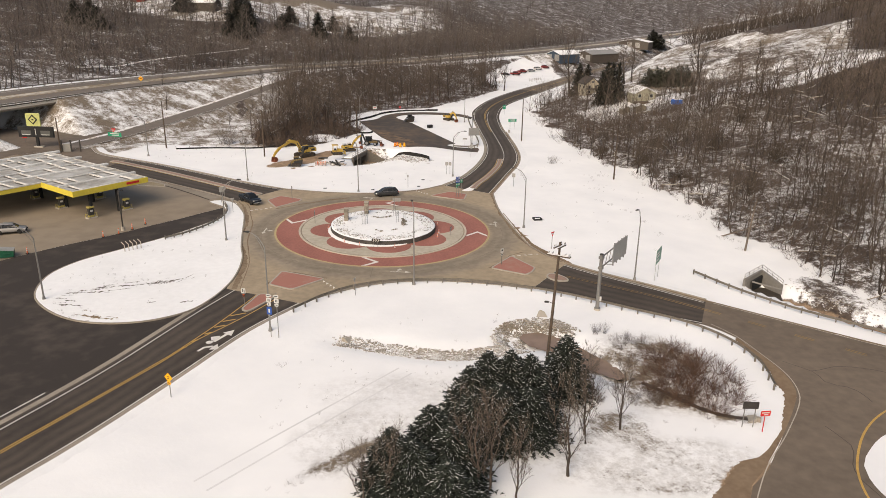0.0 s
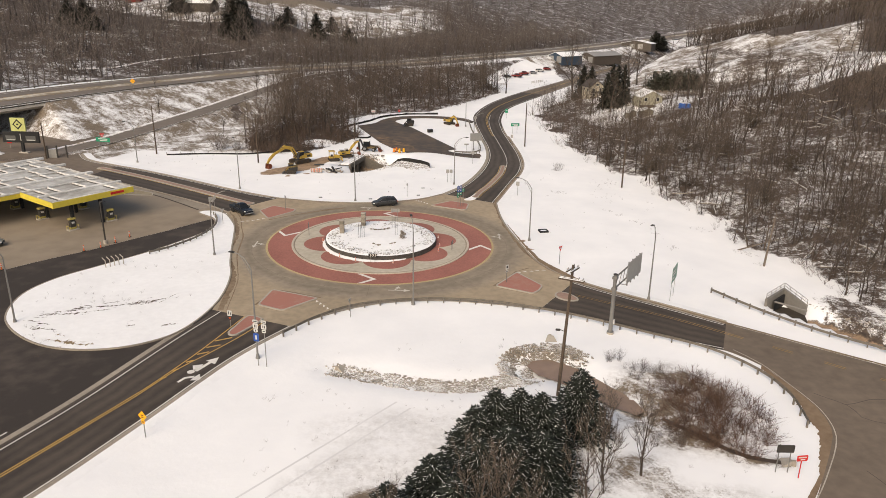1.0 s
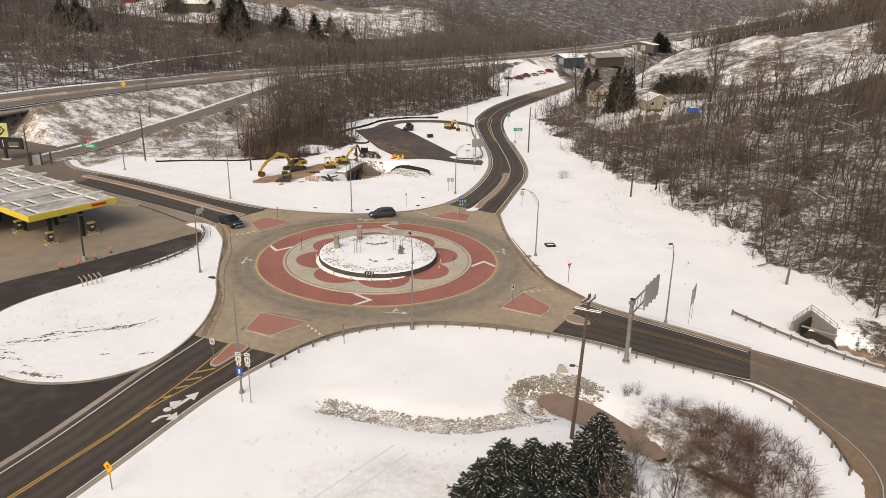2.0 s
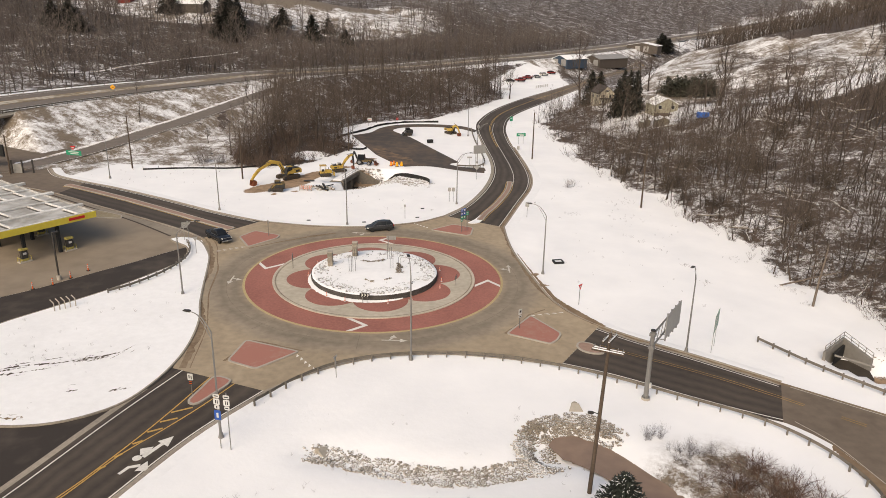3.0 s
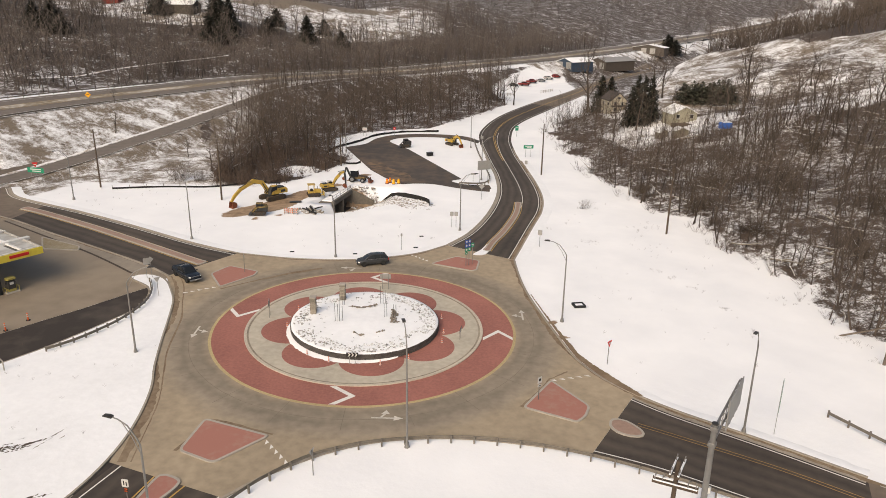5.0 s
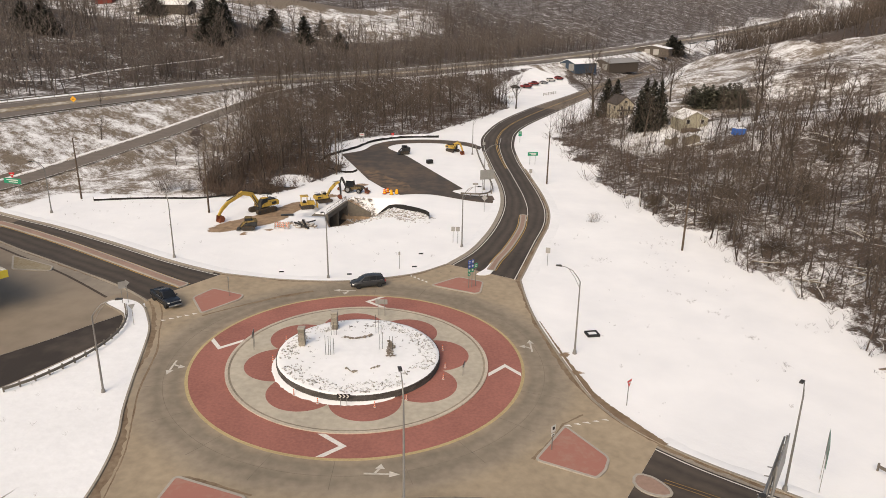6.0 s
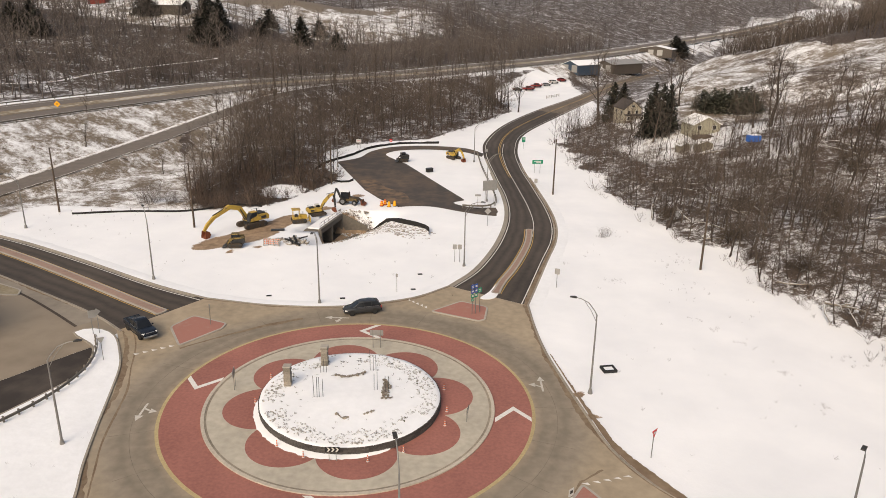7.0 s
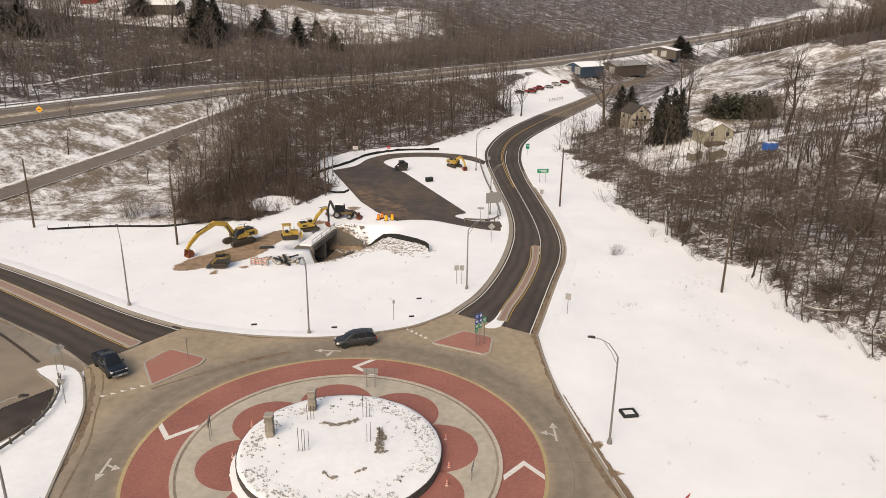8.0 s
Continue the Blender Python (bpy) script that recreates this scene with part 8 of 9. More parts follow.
loader(-25.2, 47.8, 188, mat("muddy_machine_yellow", (0.25, 0.17, 0.05), 0.65, col2=(0.06, 0.045, 0.03), thr=(0.42, 0.56), scale=1.6), "small yellow track loader with a dark cab on bare earth")
loader(-1.0, 115.9, 200, mat("dark_loader_paint", (0.04, 0.036, 0.033), 0.6, var=0.3), "black track loader parked at the tarmac edge")
bh_ = thing("backhoe_loader", pose(-10.0, 75.4, h(-10, 75.4) + 0.05, 0, 0, -8), "yellow and black wheeled backhoe loader with its hoe folded", "loader", "earth-moving machines")
softened(part("body", Geo().xz([(-1.2, 0.7), (-1.3, 1.3), (0.4, 1.35), (2.0, 1.2), (2.1, 0.7)], -0.55, 0.55), mat("muddy_dark_yellow", (0.16, 0.11, 0.045), 0.7, col2=(0.06, 0.045, 0.03), thr=(0.42, 0.6), scale=1.5), bh_), 0.06)
part("cab", Geo().xz([(-1.1, 1.25), (-1.2, 2.6), (0.3, 2.65), (0.5, 1.25)], -0.7, 0.7), M_GLASS, bh_, "dark glazed cab")
part("cab_roof", Geo().box((-0.4, 0, 2.7), (1.7, 1.55, 0.12), 0, 0.04), M_SNOW, bh_, "snow-topped cab roof")
for px_, r_ in ((-0.8, 0.7), (1.6, 0.5)):
    for s_ in (-1, 1):
        wheel(bh_, px_, s_ * 0.85, r_, 0.42)
part("loader_arm", beam([(0.4, 1.5), (2.2, 1.3), (3.2, 0.6)], 0.9, [0.1, 0.12, 0.1]), M_TRACK, bh_)
part("loader_bucket", Geo().xz([(3.0, 0.15), (3.8, 0.1), (3.2, 0.45), (3.1, 0.95), (2.95, 0.95)], -1.1, 1.1), M_BUCKET, bh_)
part("hoe_boom", beam([(-1.3, 1.0), (-2.0, 2.6), (-2.3, 3.2)], 0.3, [0.2, 0.2, 0.15]), M_HYD, bh_)
part("hoe_stick", beam([(-2.3, 3.2), (-2.7, 1.8), (-2.75, 0.9)], 0.25, [0.15, 0.15, 0.12]), M_HYD, bh_)
bucket(bh_, -2.75, 1.0, 0.7, 0.7)


def drum(x, y, paint, label):
    t = thing("traffic_drum", pose(x, y, h(x, y) + 0.05), label, "drum", "traffic drums")
    for k in range(5):
        part("band", Geo().tube([(0, 0, 0.2 * k + 0.06), (0, 0, 0.2 * k + 0.26)], [0.36 - 0.03 * k, 0.34 - 0.03 * k], 12), paint if k % 2 == 0 else M_SIGNYEL, t)
    part("foot", Geo().disc(0.45, 0, 0.08, 12), M_BLACK, t)


for x_, y_, p_ in ((-2.4, 75.6, M_ORANGE), (-1.5, 74.2, M_SIGNYEL), (-0.4, 74.8, M_SIGNYEL), (-3.0, 74.6, M_ORANGE)):
    drum(x_, y_, p_, "orange and yellow traffic drum at the pad's corner")
bx_ = thing("tool_chest", pose(6.0, 105.4, h(6, 105.4), 0, 0, 30), "small black equipment box at the tarmac edge", "box")
part("body", Geo().box((0, 0, 0.5), (1.6, 1.0, 0.8), 0, 0.06), M_BLACK, bx_)
part("lid", Geo().box((0, 0, 0.95), (1.66, 1.06, 0.12), 0, 0.04), M_HYD, bx_)
for k_ in range(6):
    rr_ = random.Random(k_ + 40)
    x_, y_ = -20.2 + 0.75 * (k_ % 3) + rr_.uniform(-0.2, 0.2), 48.8 + 0.9 * (k_ // 3)
    t_ = thing("barricade", pose(x_, y_, plane(x_, y_) + 0.08, 0, 0, rr_.uniform(-30, 40)), "red and white striped folding barricade on the ground", "barricade", "barricades")
    for j_ in range(2):
        bd_ = part("board", Geo().box((0, 0, 0.35 + 0.4 * j_), (1.3, 0.05, 0.22)), M_SIGNWHITE, t_)
        for i_ in range(3):
            part("stripe", Geo().box((-0.45 + 0.42 * i_, -0.035, 0.35 + 0.4 * j_), (0.16, 0.012, 0.2)), M_ORANGE, bd_)
    for s_ in (-1, 1):
        part("leg", Geo().box((s_ * 0.55, 0, 0.45), (0.06, 0.3, 0.95)), M_CONC2, t_)

# the new box culvert in its pit
cul = thing("box_culvert", pose(-11.6, 63.0, 0.55, 0, 0, 76.5), "concrete box culvert with a railing above its dark opening", "culvert")
M_NEWC = mat("culvert_concrete", (0.15, 0.13, 0.107), 0.85, var=0.2)
for x_ in (0.1, 5.2):
    part("wall", Geo().box((x_, 1.4, -2.0), (0.4, 3.4, 3.6), 0, 0.03), M_NEWC, cul)
part("headwall", Geo().box((0.1, 0.0, 0.0), (10.9, 0.55, 0.9), 0, 0.04), M_NEWC, cul)
part("roof_slab", Geo().box((0.1, 1.6, -0.15), (10.6, 3.0, 0.4)), M_NEWC, cul)
part("wall", Geo().box((-5.0, 1.4, -2.0), (0.4, 3.4, 3.6), 0, 0.03), M_NEWC, cul)
part("snow_cover", Geo().box((0.6, 1.7, 0.14), (9.4, 2.4, 0.3), 0, 0.12), M_SNOW, cul, "snow lying on the culvert")
# a flat black panel stands in for the unlit depth
part("back", Geo().box((0.1, 3.2, -2), (10.6, 0.2, 3.6)), M_BLACK, cul, "black panel painting the culvert's dark depth")
part("wing_wall", Geo().add([(5.3, -0.2, 0.4), (5.3, -0.2, -4), (7.0, -4.6, -4), (7.0, -4.6, -2.2), (5.7, -0.2, 0.4), (5.7, -0.2, -4), (7.4, -4.6, -4), (7.4, -4.6, -2.2)],
                            [(0, 1, 2, 3), (4, 7, 6, 5), (0, 3, 7, 4), (3, 2, 6, 7), (0, 4, 5, 1)]), M_NEWC, cul, "sloping concrete wing wall")
part("pilaster", Geo().box((-5.3, -0.1, -1.9), (0.5, 0.7, 4.0), 0, 0.04), M_NEWC, cul)
# muddy floor slab, its colour darkened to paint the shade inside
part("floor", Geo().box((0.1, 1.5, -3.5), (10.4, 3.4, 0.3)), MATS["dark_soil"], cul, "muddy culvert floor, darkened for shade")
part("apron_sill", Geo().add([(-5.4, -0.4, -3.0), (-5.2, -0.9, -3.0), (3.0, -4.4, -2.6), (3.0, -3.9, -2.6), (-5.4, -0.4, -4.5), (-5.2, -0.9, -4.5), (3.0, -4.4, -4.5), (3.0, -3.9, -4.5)], [(0, 1, 2, 3), (0, 4, 5, 1), (1, 5, 6, 2), (2, 6, 7, 3), (3, 7, 4, 0)]), M_NEWC, cul, "low concrete sill")
for k_ in range(6):
    part("rail_post", Geo().tube([(-5.0 + 2.05 * k_, 0, 0.4), (-5.0 + 2.05 * k_, 0, 1.5)], 0.04, 6), M_STEEL, cul)
for z_ in (0.95, 1.5):
    part("rail", Geo().tube([(-5.0, 0, z_), (5.3, 0, z_)], 0.035, 6), M_STEEL, cul)


def rock_shapes(n, seed):
    rng = random.Random(seed)
    out = []
    for _ in range(n):
        bm = bmesh.new()
        bmesh.ops.create_icosphere(bm, subdivisions=1, radius=0.5)
        for v in bm.verts:
            v.co = Vector((v.co.x * 1.2, v.co.y * 0.85, v.co.z * 0.7)) * rng.uniform(0.7, 1.2)
        g = Geo().add([tuple(v.co) for v in bm.verts], [tuple(v.index for v in f.verts) for f in bm.faces])
        bm.free()
        out.append(g)
    return out


ROCKS = rock_shapes(6, 5)
M_ROCKSNOW = mat("snowy_riprap", (0.22, 0.185, 0.145), 0.9, col2=(0.5, 0.47, 0.43), thr=(0.48, 0.64), scale=2.2, isl=0.3)
snow_on_top(M_ROCKSNOW, 1.3)


def riprap(name, line, width, count, label, seed, size=(0.35, 0.85), dz=0.0, rows=None):
    rng = np.random.RandomState(seed)
    P = resample([p[:2] for p in line], 200)
    i = rng.randint(0, 200, count)
    a, r = rng.uniform(0, 6.283, count), width * np.sqrt(rng.uniform(0, 1, count))
    x, y = P[i, 0] + r * np.cos(a), P[i, 1] + r * np.sin(a)
    pl = np.stack([x, y, height(x, y) + dz], 1)
    return scatter(name, ROCKS, pl, M_ROCKSNOW, label, "riprap", scales=rng.uniform(*size, count), seed=seed)


riprap("riprap", spline([(-7, 57), (-3, 60.5), (1.5, 60.5), (5.0, 57.5)]), 3.7, 800, "heap of grey riprap stones partly under snow", 31, (0.22, 0.6), -0.06)
riprap("riprap", spline([(-8.5, 69.5), (-6, 66.5), (-4.5, 63)]), 3.0, 380, "broken stones and clods on the snowy bank", 37, (0.2, 0.6), 0.03)
riprap("riprap", spline([(-10.5, 52.5), (-8, 56), (-6.5, 61)]), 2.4, 300, "grey riprap stones on the pit's floor", 32, (0.2, 0.55))
riprap("riprap", spline([(-14.5, 50.2), (-17.5, 52.0)]), 1.6, 60, "dark broken stones beside the culvert", 36, (0.4, 1.0))


def silt_fence(line, label, hgt=0.55):
    P = resample(line, max(3, int(length(line) / 1.6)))
    z = height(P[:, 0], P[:, 1])
    n = len(P)
    t = thing("silt_fence", pose(0, 0, 0), label, "fence", "silt fences")
    rng = random.Random(n)
    vs = []
    for s in (-0.04, 0.04):
        Q = offset(P, s)
        vs += [(x, y, q - 0.1) for (x, y), q in zip(Q, z)] + [(x, y, q + hgt * rng.uniform(0.75, 1.15)) for (x, y), q in zip(Q, z)]
    fs = [(a * n + i, a * n + i + 1, b * n + i + 1, b * n + i) for a, b in ((0, 1), (2, 3), (1, 3)) for i in range(n - 1)]
    part("fabric", Geo().add(vs, fs), mat("black_fabric", (0.018, 0.017, 0.016), 0.9, var=0.3), t, "sagging black fabric")
    me = Geo().box((0, 0, 0.35), (0.06, 0.06, 1.0)).mesh("stake", M_WOODPOLE)
    for (x, y), q in zip(P[::2], z[::2]):
        o = new("stake", me)
        o.parent = t
        o.matrix_basis = pose(x, y, q)


silt_fence(spline([(-60, 63.2), (-50, 65.8), (-40.5, 66.8), (-34.6, 70.4), (-31.5, 72.4), (-26.5, 71.6)]), "black silt fence along the snowy field's edge", 0.35)
silt_fence(spline([(-4.3, 67.6), (0.8, 63.9), (6.2, 60.6), (7.0, 57.0)]), "black silt fence above the riprap", 0.9)
silt_fence(spline([(-21.5, 104), (-19.8, 112), (-14.5, 122), (-11, 131), (-3, 138.5), (8, 141)]), "black silt fence round the tarmac pad", 0.6)
silt_fence(spline([(-19.6, 98), (-15.5, 93.8), (-12.5, 92.6), (-11.2, 95)]), "short black silt fence beside the pad", 0.5)
pb_ = thing("debris_pile", pose(-15.8, 51.0, plane(-15.8, 51)), "pile of dark pipes and snowy rubble beside the culvert", "debris")
for k_ in range(9):
    rr_ = random.Random(k_ + 70)
    a_ = rr_.uniform(0, 6.283)
    p0_ = Vector((rr_.uniform(-1.6, 1.6), rr_.uniform(-1.2, 1.2), rr_.uniform(0.1, 0.6)))
    part("pipe", Geo().tube([p0_, p0_ + Vector((math.cos(a_) * 1.6, math.sin(a_) * 1.6, rr_.uniform(-0.1, 0.5)))], rr_.uniform(0.08, 0.22), 8), M_BLACK if k_ % 3 else M_CONC2, pb_)
sk_ = thing("steel_plate", pose(-20.2, 57.0, plane(-20.2, 57) + 0.12, 0, 0, 10), "dark steel trench plate lying on snow", "plate")
part("plate", Geo().box((0, 0, 0.05), (2.4, 0.9, 0.14), 0, 0.03), M_HYD, sk_)

# the old culvert below the slope
oc_ = thing("culvert_inlet", pose(60.4, -21.0, -1.35) @ Matrix.Scale(0.82, 4), "grey concrete culvert inlet with angled walls and a pipe railing", "culvert")
M_OC = mat("pale_culvert_concrete", (0.19, 0.176, 0.158), 0.85, var=0.15)
for (x0_, y0_), (x1_, y1_), h0_, h1_ in (((-4.6, -2.6), (0.2, 1.4), 1.7, 2.2), ((0.2, 1.4), (2.3, -3.2), 2.2, 0.9)):
    d_ = Vector((x1_ - x0_, y1_ - y0_)).normalized()
    nx_, ny_ = -d_.y * 0.2, d_.x * 0.2
    part("wall", Geo().add([(x0_ - nx_, y0_ - ny_, -1), (x1_ - nx_, y1_ - ny_, -1), (x1_ + nx_, y1_ + ny_, -1), (x0_ + nx_, y0_ + ny_, -1), (x0_ - nx_, y0_ - ny_, h0_), (x1_ - nx_, y1_ - ny_, h1_), (x1_ + nx_, y1_ + ny_, h1_), (x0_ + nx_, y0_ + ny_, h0_)],
                             [(0, 1, 2, 3), (4, 5, 6, 7), (0, 1, 5, 4), (1, 2, 6, 5), (2, 3, 7, 6), (3, 0, 4, 7)]), M_OC, oc_)
    for k_ in range(5):
        f_ = k_ / 4
        x_, y_, z_ = x0_ + (x1_ - x0_) * f_, y0_ + (y1_ - y0_) * f_, h0_ + (h1_ - h0_) * f_
        part("rail_post", Geo().tube([(x_, y_, z_), (x_, y_, z_ + 1.0)], 0.05, 6), M_OC, oc_)
    for q_ in (0.5, 1.0):
        part("rail", Geo().tube([(x0_, y0_, h0_ + q_), (x1_, y1_, h1_ + q_)], 0.045, 6), M_OC, oc_)
# black sheet in place of the shaded hollow behind the walls
part("opening", Geo().add([(-3.0, -2.5, -0.8), (0.0, 0.9, -0.8), (0.0, 0.9, 1.3), (-3.0, -1.9, 1.1), (-2.8, -2.1, -0.8), (0.2, 0.6, -0.8), (0.2, 0.6, 1.3), (-2.8, -2.1, 1.1)], [(4, 5, 6, 7), (0, 1, 5, 4), (3, 2, 6, 7)]), M_BLACK, oc_, "black sheet painting the dark culvert mouth")
# wet floor with the interior's shade put into its dark colour
part("floor", Geo().prism([(-4.2, -2.9), (0.2, 1.2), (2.2, -3.2), (1.4, -6.0), (-1.6, -6.2)], -1.3, -0.95), MATS["dark_soil"], oc_, "wet culvert floor, darkened for shade")
part("beam", Geo().tube([(-3.4, -3.2, 1.5), (1.2, -5.6, 0.9)], 0.16, 6), M_OC, oc_)
riprap("riprap", spline([(66.5, -20.5), (68.5, -26), (71, -31)]), 3.4, 420, "scattered stones showing through the snowy gully bank", 33, (0.12, 0.36), -0.05)

# ---- brush and thicket ----
def shrub(rng, hgt, n, spread=0.7, w=0.012):
    """A leafless shrub: stems fanning from the ground, each with slivers of twig."""
    g = Geo()
    for k in range(n):
        a, s = rng.uniform(0, 6.283), rng.uniform(0, spread)
        p = Vector((rng.uniform(-0.3, 0.3), rng.uniform(-0.3, 0.3), -0.1)) * hgt * 0.5
        d = Vector((math.cos(a) * s, math.sin(a) * s, 1)).normalized()
        for j in range(3):
            q = p + d * hgt * rng.uniform(0.25, 0.4)
            u = d.cross(Vector((rng.uniform(-1, 1), rng.uniform(-1, 1), 0.2))).normalized() * w
            g.add([p - u, p + u, q], [(0, 1, 2)])
            for i in range(2):
                m = p.lerp(q, rng.uniform(0.2, 1))
                e = (d + Vector((rng.uniform(-1, 1), rng.uniform(-1, 1), rng.uniform(-0.3, 0.6))) * 0.9).normalized()
                g.add([m - u * 0.7, m + u * 0.7, m + e * hgt * rng.uniform(0.12, 0.3)], [(0, 1, 2)])
            p = q
            d = (d + Vector((rng.uniform(-0.4, 0.4), rng.uniform(-0.4, 0.4), 0))).normalized()
    return g


RB = random.Random(91)
COARSE = [shrub(RB, 2.4, 7, 1.5, 0.036) for _ in range(8)]
BUSHY = [shrub(RB, 2.8, 12, 1.0, 0.045) for _ in range(5)]
FINE = [shrub(RB, 2.8, 36, 0.75, 0.011) for _ in range(5)]
TANGLE = [shrub(RB, 2.3, 15, 1.7, 0.026) for _ in range(8)]
MIDBRUSH = np.concatenate([sow(-60, 45, 64, 260, 4600, lambda x, y: wooded(x, y) * (x < np.interp(y, FOOT_Y, FOOT_X) - 4) * (near(HWY, x, y)[2] < 0) * 0.75, 51)])
MIDEDGE = sow(-52, -12, 66, 150, 1700, lambda x, y: wooded(x, y) * (x < np.interp(y, FOOT_Y, FOOT_X) - 4) * np.interp(y, (66, 80, 100, 150), (1, 0.9, 0.35, 0.2)), 49)
scatter("edge_thicket", BUSHY, MIDEDGE, M_BRUSH, "tall reddish-brown leafless bushes at the wood's edge", "brush", seed=48, scales=np.random.RandomState(48).uniform(0.4, 1.15, len(MIDEDGE)))
ROWBRUSH = sow(54, 116, 88, 112, 420, lambda x, y: np.interp(np.abs(y - 99 - 0.15 * (x - 70)), (3, 9), (0.9, 0.1)), 47)
scatter("hedgerow_brush", BUSHY, ROWBRUSH, M_BRUSH, "row of brown leafless brush below the houses", "brush", seed=46, scales=np.random.RandomState(46).uniform(0.4, 1.1, len(ROWBRUSH)))
scatter("thicket", COARSE, MIDBRUSH, M_BRUSH, "dense reddish-brown leafless thicket under the trees", "brush", seed=52, scales=np.random.RandomState(50).uniform(0.45, 1.4, len(MIDBRUSH)))
SLOPEBRUSH = sow(36, 150, -60, 210, 8800, lambda x, y: np.clip(wooded(x, y) * 0.8 + 0.35 * (wooded(x, y) > 0.02), 0, 1) * (x > np.interp(y, FOOT_Y, FOOT_X) - 6) * (x - np.interp(y, FOOT_Y, FOOT_X) < 60) * in_view(x, y) * np.clip(np.interp(y, (-60, 0, 35, 60, 100), (0.4, 0.45, 0.7, 1, 1)) + 0.5 * (x - np.interp(y, FOOT_Y, FOOT_X) < 8), 0, 1), 53)
scatter("underbrush", COARSE, SLOPEBRUSH, M_BRUSH, "brown leafless underbrush on the snowy slope", "brush", seed=54, scales=np.random.RandomState(54).uniform(0.3, 0.95, len(SLOPEBRUSH)))
MEADOWBRUSH = sow(60, 190, 85, 260, 9000, lambda x, y: (1 - wooded(x, y)) * np.clip(sum(blob(x, y, *q) for q in ((109, 146, 14, 6, -20), (118, 134, 20, 7, -15), (100, 115, 34, 5, 0), (133, 159, 16, 5, -30), (126, 171, 16, 4, -35), (150, 200, 20, 5, -40), (96, 135, 16, 5, 10), (88, 185, 6, 24, 20), (72, 100, 26, 6, 0), (62, 138, 12, 12, 0), (140, 235, 6, 26, 10))), 0, 1) * 0.55, 60)
scatter("meadow_brush", COARSE, MEADOWBRUSH, M_BRUSH, "bands of brown weeds and briars across the snowy meadow", "brush", seed=61, scales=np.random.RandomState(61).uniform(0.3, 0.9, len(MEADOWBRUSH)))
for x_, y_, r_, n_, s_ in ((60.8, 53.5, 1.6, 9, 1.9), (68.4, 69, 2, 9, 1.7), (66.5, 40, 1.8, 9, 1.7), (53.5, 69, 1.5, 8, 1.3), (97, 85, 2.5, 10, 2.0), (80, 60, 2.2, 10, 2.1), (76, 84, 2.0, 8, 1.6), (75, 22, 2.0, 9, 1.7), (88, 40, 2.4, 10, 2.2), (84, 5, 2.2, 9, 1.9)):
    q_ = np.random.RandomState(int(x_ * 10))
    p_ = [(x_ + q_.normal(0, r_ * 0.6), y_ + q_.normal(0, r_ * 0.6)) for _ in range(n_)]
    tagged(scatter("vine_thicket", FINE, [(a_, b_, h(a_, b_)) for a_, b_ in p_], M_VINE, "olive-brown mound of vines smothering a tree", "brush", seed=62, scales=q_.uniform(0.6, 1.0, n_) * s_), "olive-brown mound of vines smothering a tree", "brush", "vine thickets")
rl_ = random.Random(66)
LOGS = []
for k_ in range(5):
    g_ = Geo()
    p_ = [Vector((-2.5, 0, 0.1)), Vector((-0.5, rl_.uniform(-0.5, 0.5), 0.5)), Vector((1.4, rl_.uniform(-0.6, 0.6), 0.9)), Vector((3.4, rl_.uniform(-1, 1), rl_.uniform(0.6, 1.8)))]
    g_.tube(p_, [0.17, 0.14, 0.1, 0.03], 4, False)
    for j_ in range(3):
        a_ = p_[1].lerp(p_[3], rl_.uniform(0.1, 0.8))
        g_.tube([a_, a_ + Vector((rl_.uniform(0, 1.2), rl_.uniform(-1.2, 1.2), rl_.uniform(0.2, 1.3)))], [0.06, 0.015], 3, False)
    LOGS.append(g_)
LOGAT = sow(45, 130, -40, 110, 260, lambda x, y: wooded(x, y) * in_view(x, y), 67)
scatter("fallen_branches", LOGS, LOGAT + np.array((0, 0, 0.2)), M_LOG, "pale fallen trunks and branches lying in the snowy woods", "dead wood", seed=68, scales=np.random.RandomState(68).uniform(0.5, 1.3, len(LOGAT)))
rb_ = np.random.RandomState(55)
PB_ = []
while len(PB_) < 200:
    x_, y_ = rb_.uniform(30, 47), rb_.uniform(-61, -40)
    d_ = math.hypot((x_ - 38.8) / 6.2, (y_ + 52.0) / 8.2)
    if d_ < 1 and near(CREEK, x_, y_)[0][0] > 1.8:
        PB_.append((x_, y_, h(x_, y_), (1.2 - 0.6 * d_) * rb_.choice((0.5, 0.9, 1.2))))
scatter("brush_clump", TANGLE, [p[:3] for p in PB_], mat("reddish_brush", (0.125, 0.075, 0.053), 0.95, var=0.35, scale=0.3, isl=0.4, bump=0), "dense reddish-brown leafless brush beside the creek", "brush", seed=56, scales=[p[3] * rb_.uniform(0.7, 1.15) for p in PB_])
PB2_ = [(x_, y_, h(x_, y_)) for x_, y_ in [(31.2 + rb_.uniform(-1, 1), -40.5 + rb_.uniform(-0.8, 0.8)) for _ in range(7)] + [(26.5 + rb_.uniform(-0.6, 1.8), -56.8 + rb_.uniform(-1, 1)) for _ in range(14)] + [(33.0 + rb_.uniform(-3, 3), -56.9 + rb_.uniform(-1.2, 0.6)) for _ in range(16)]
        + [(34.5 + rb_.uniform(-2.5, 2.5), -43.5 + rb_.uniform(-2, 2)) for _ in range(18)]]
scatter("low_brush", FINE, PB2_, M_BRUSH, "low brown weeds and twigs on the creek bank", "brush", seed=57, scales=rb_.uniform(0.25, 0.55, len(PB2_)))
WEED_ = []
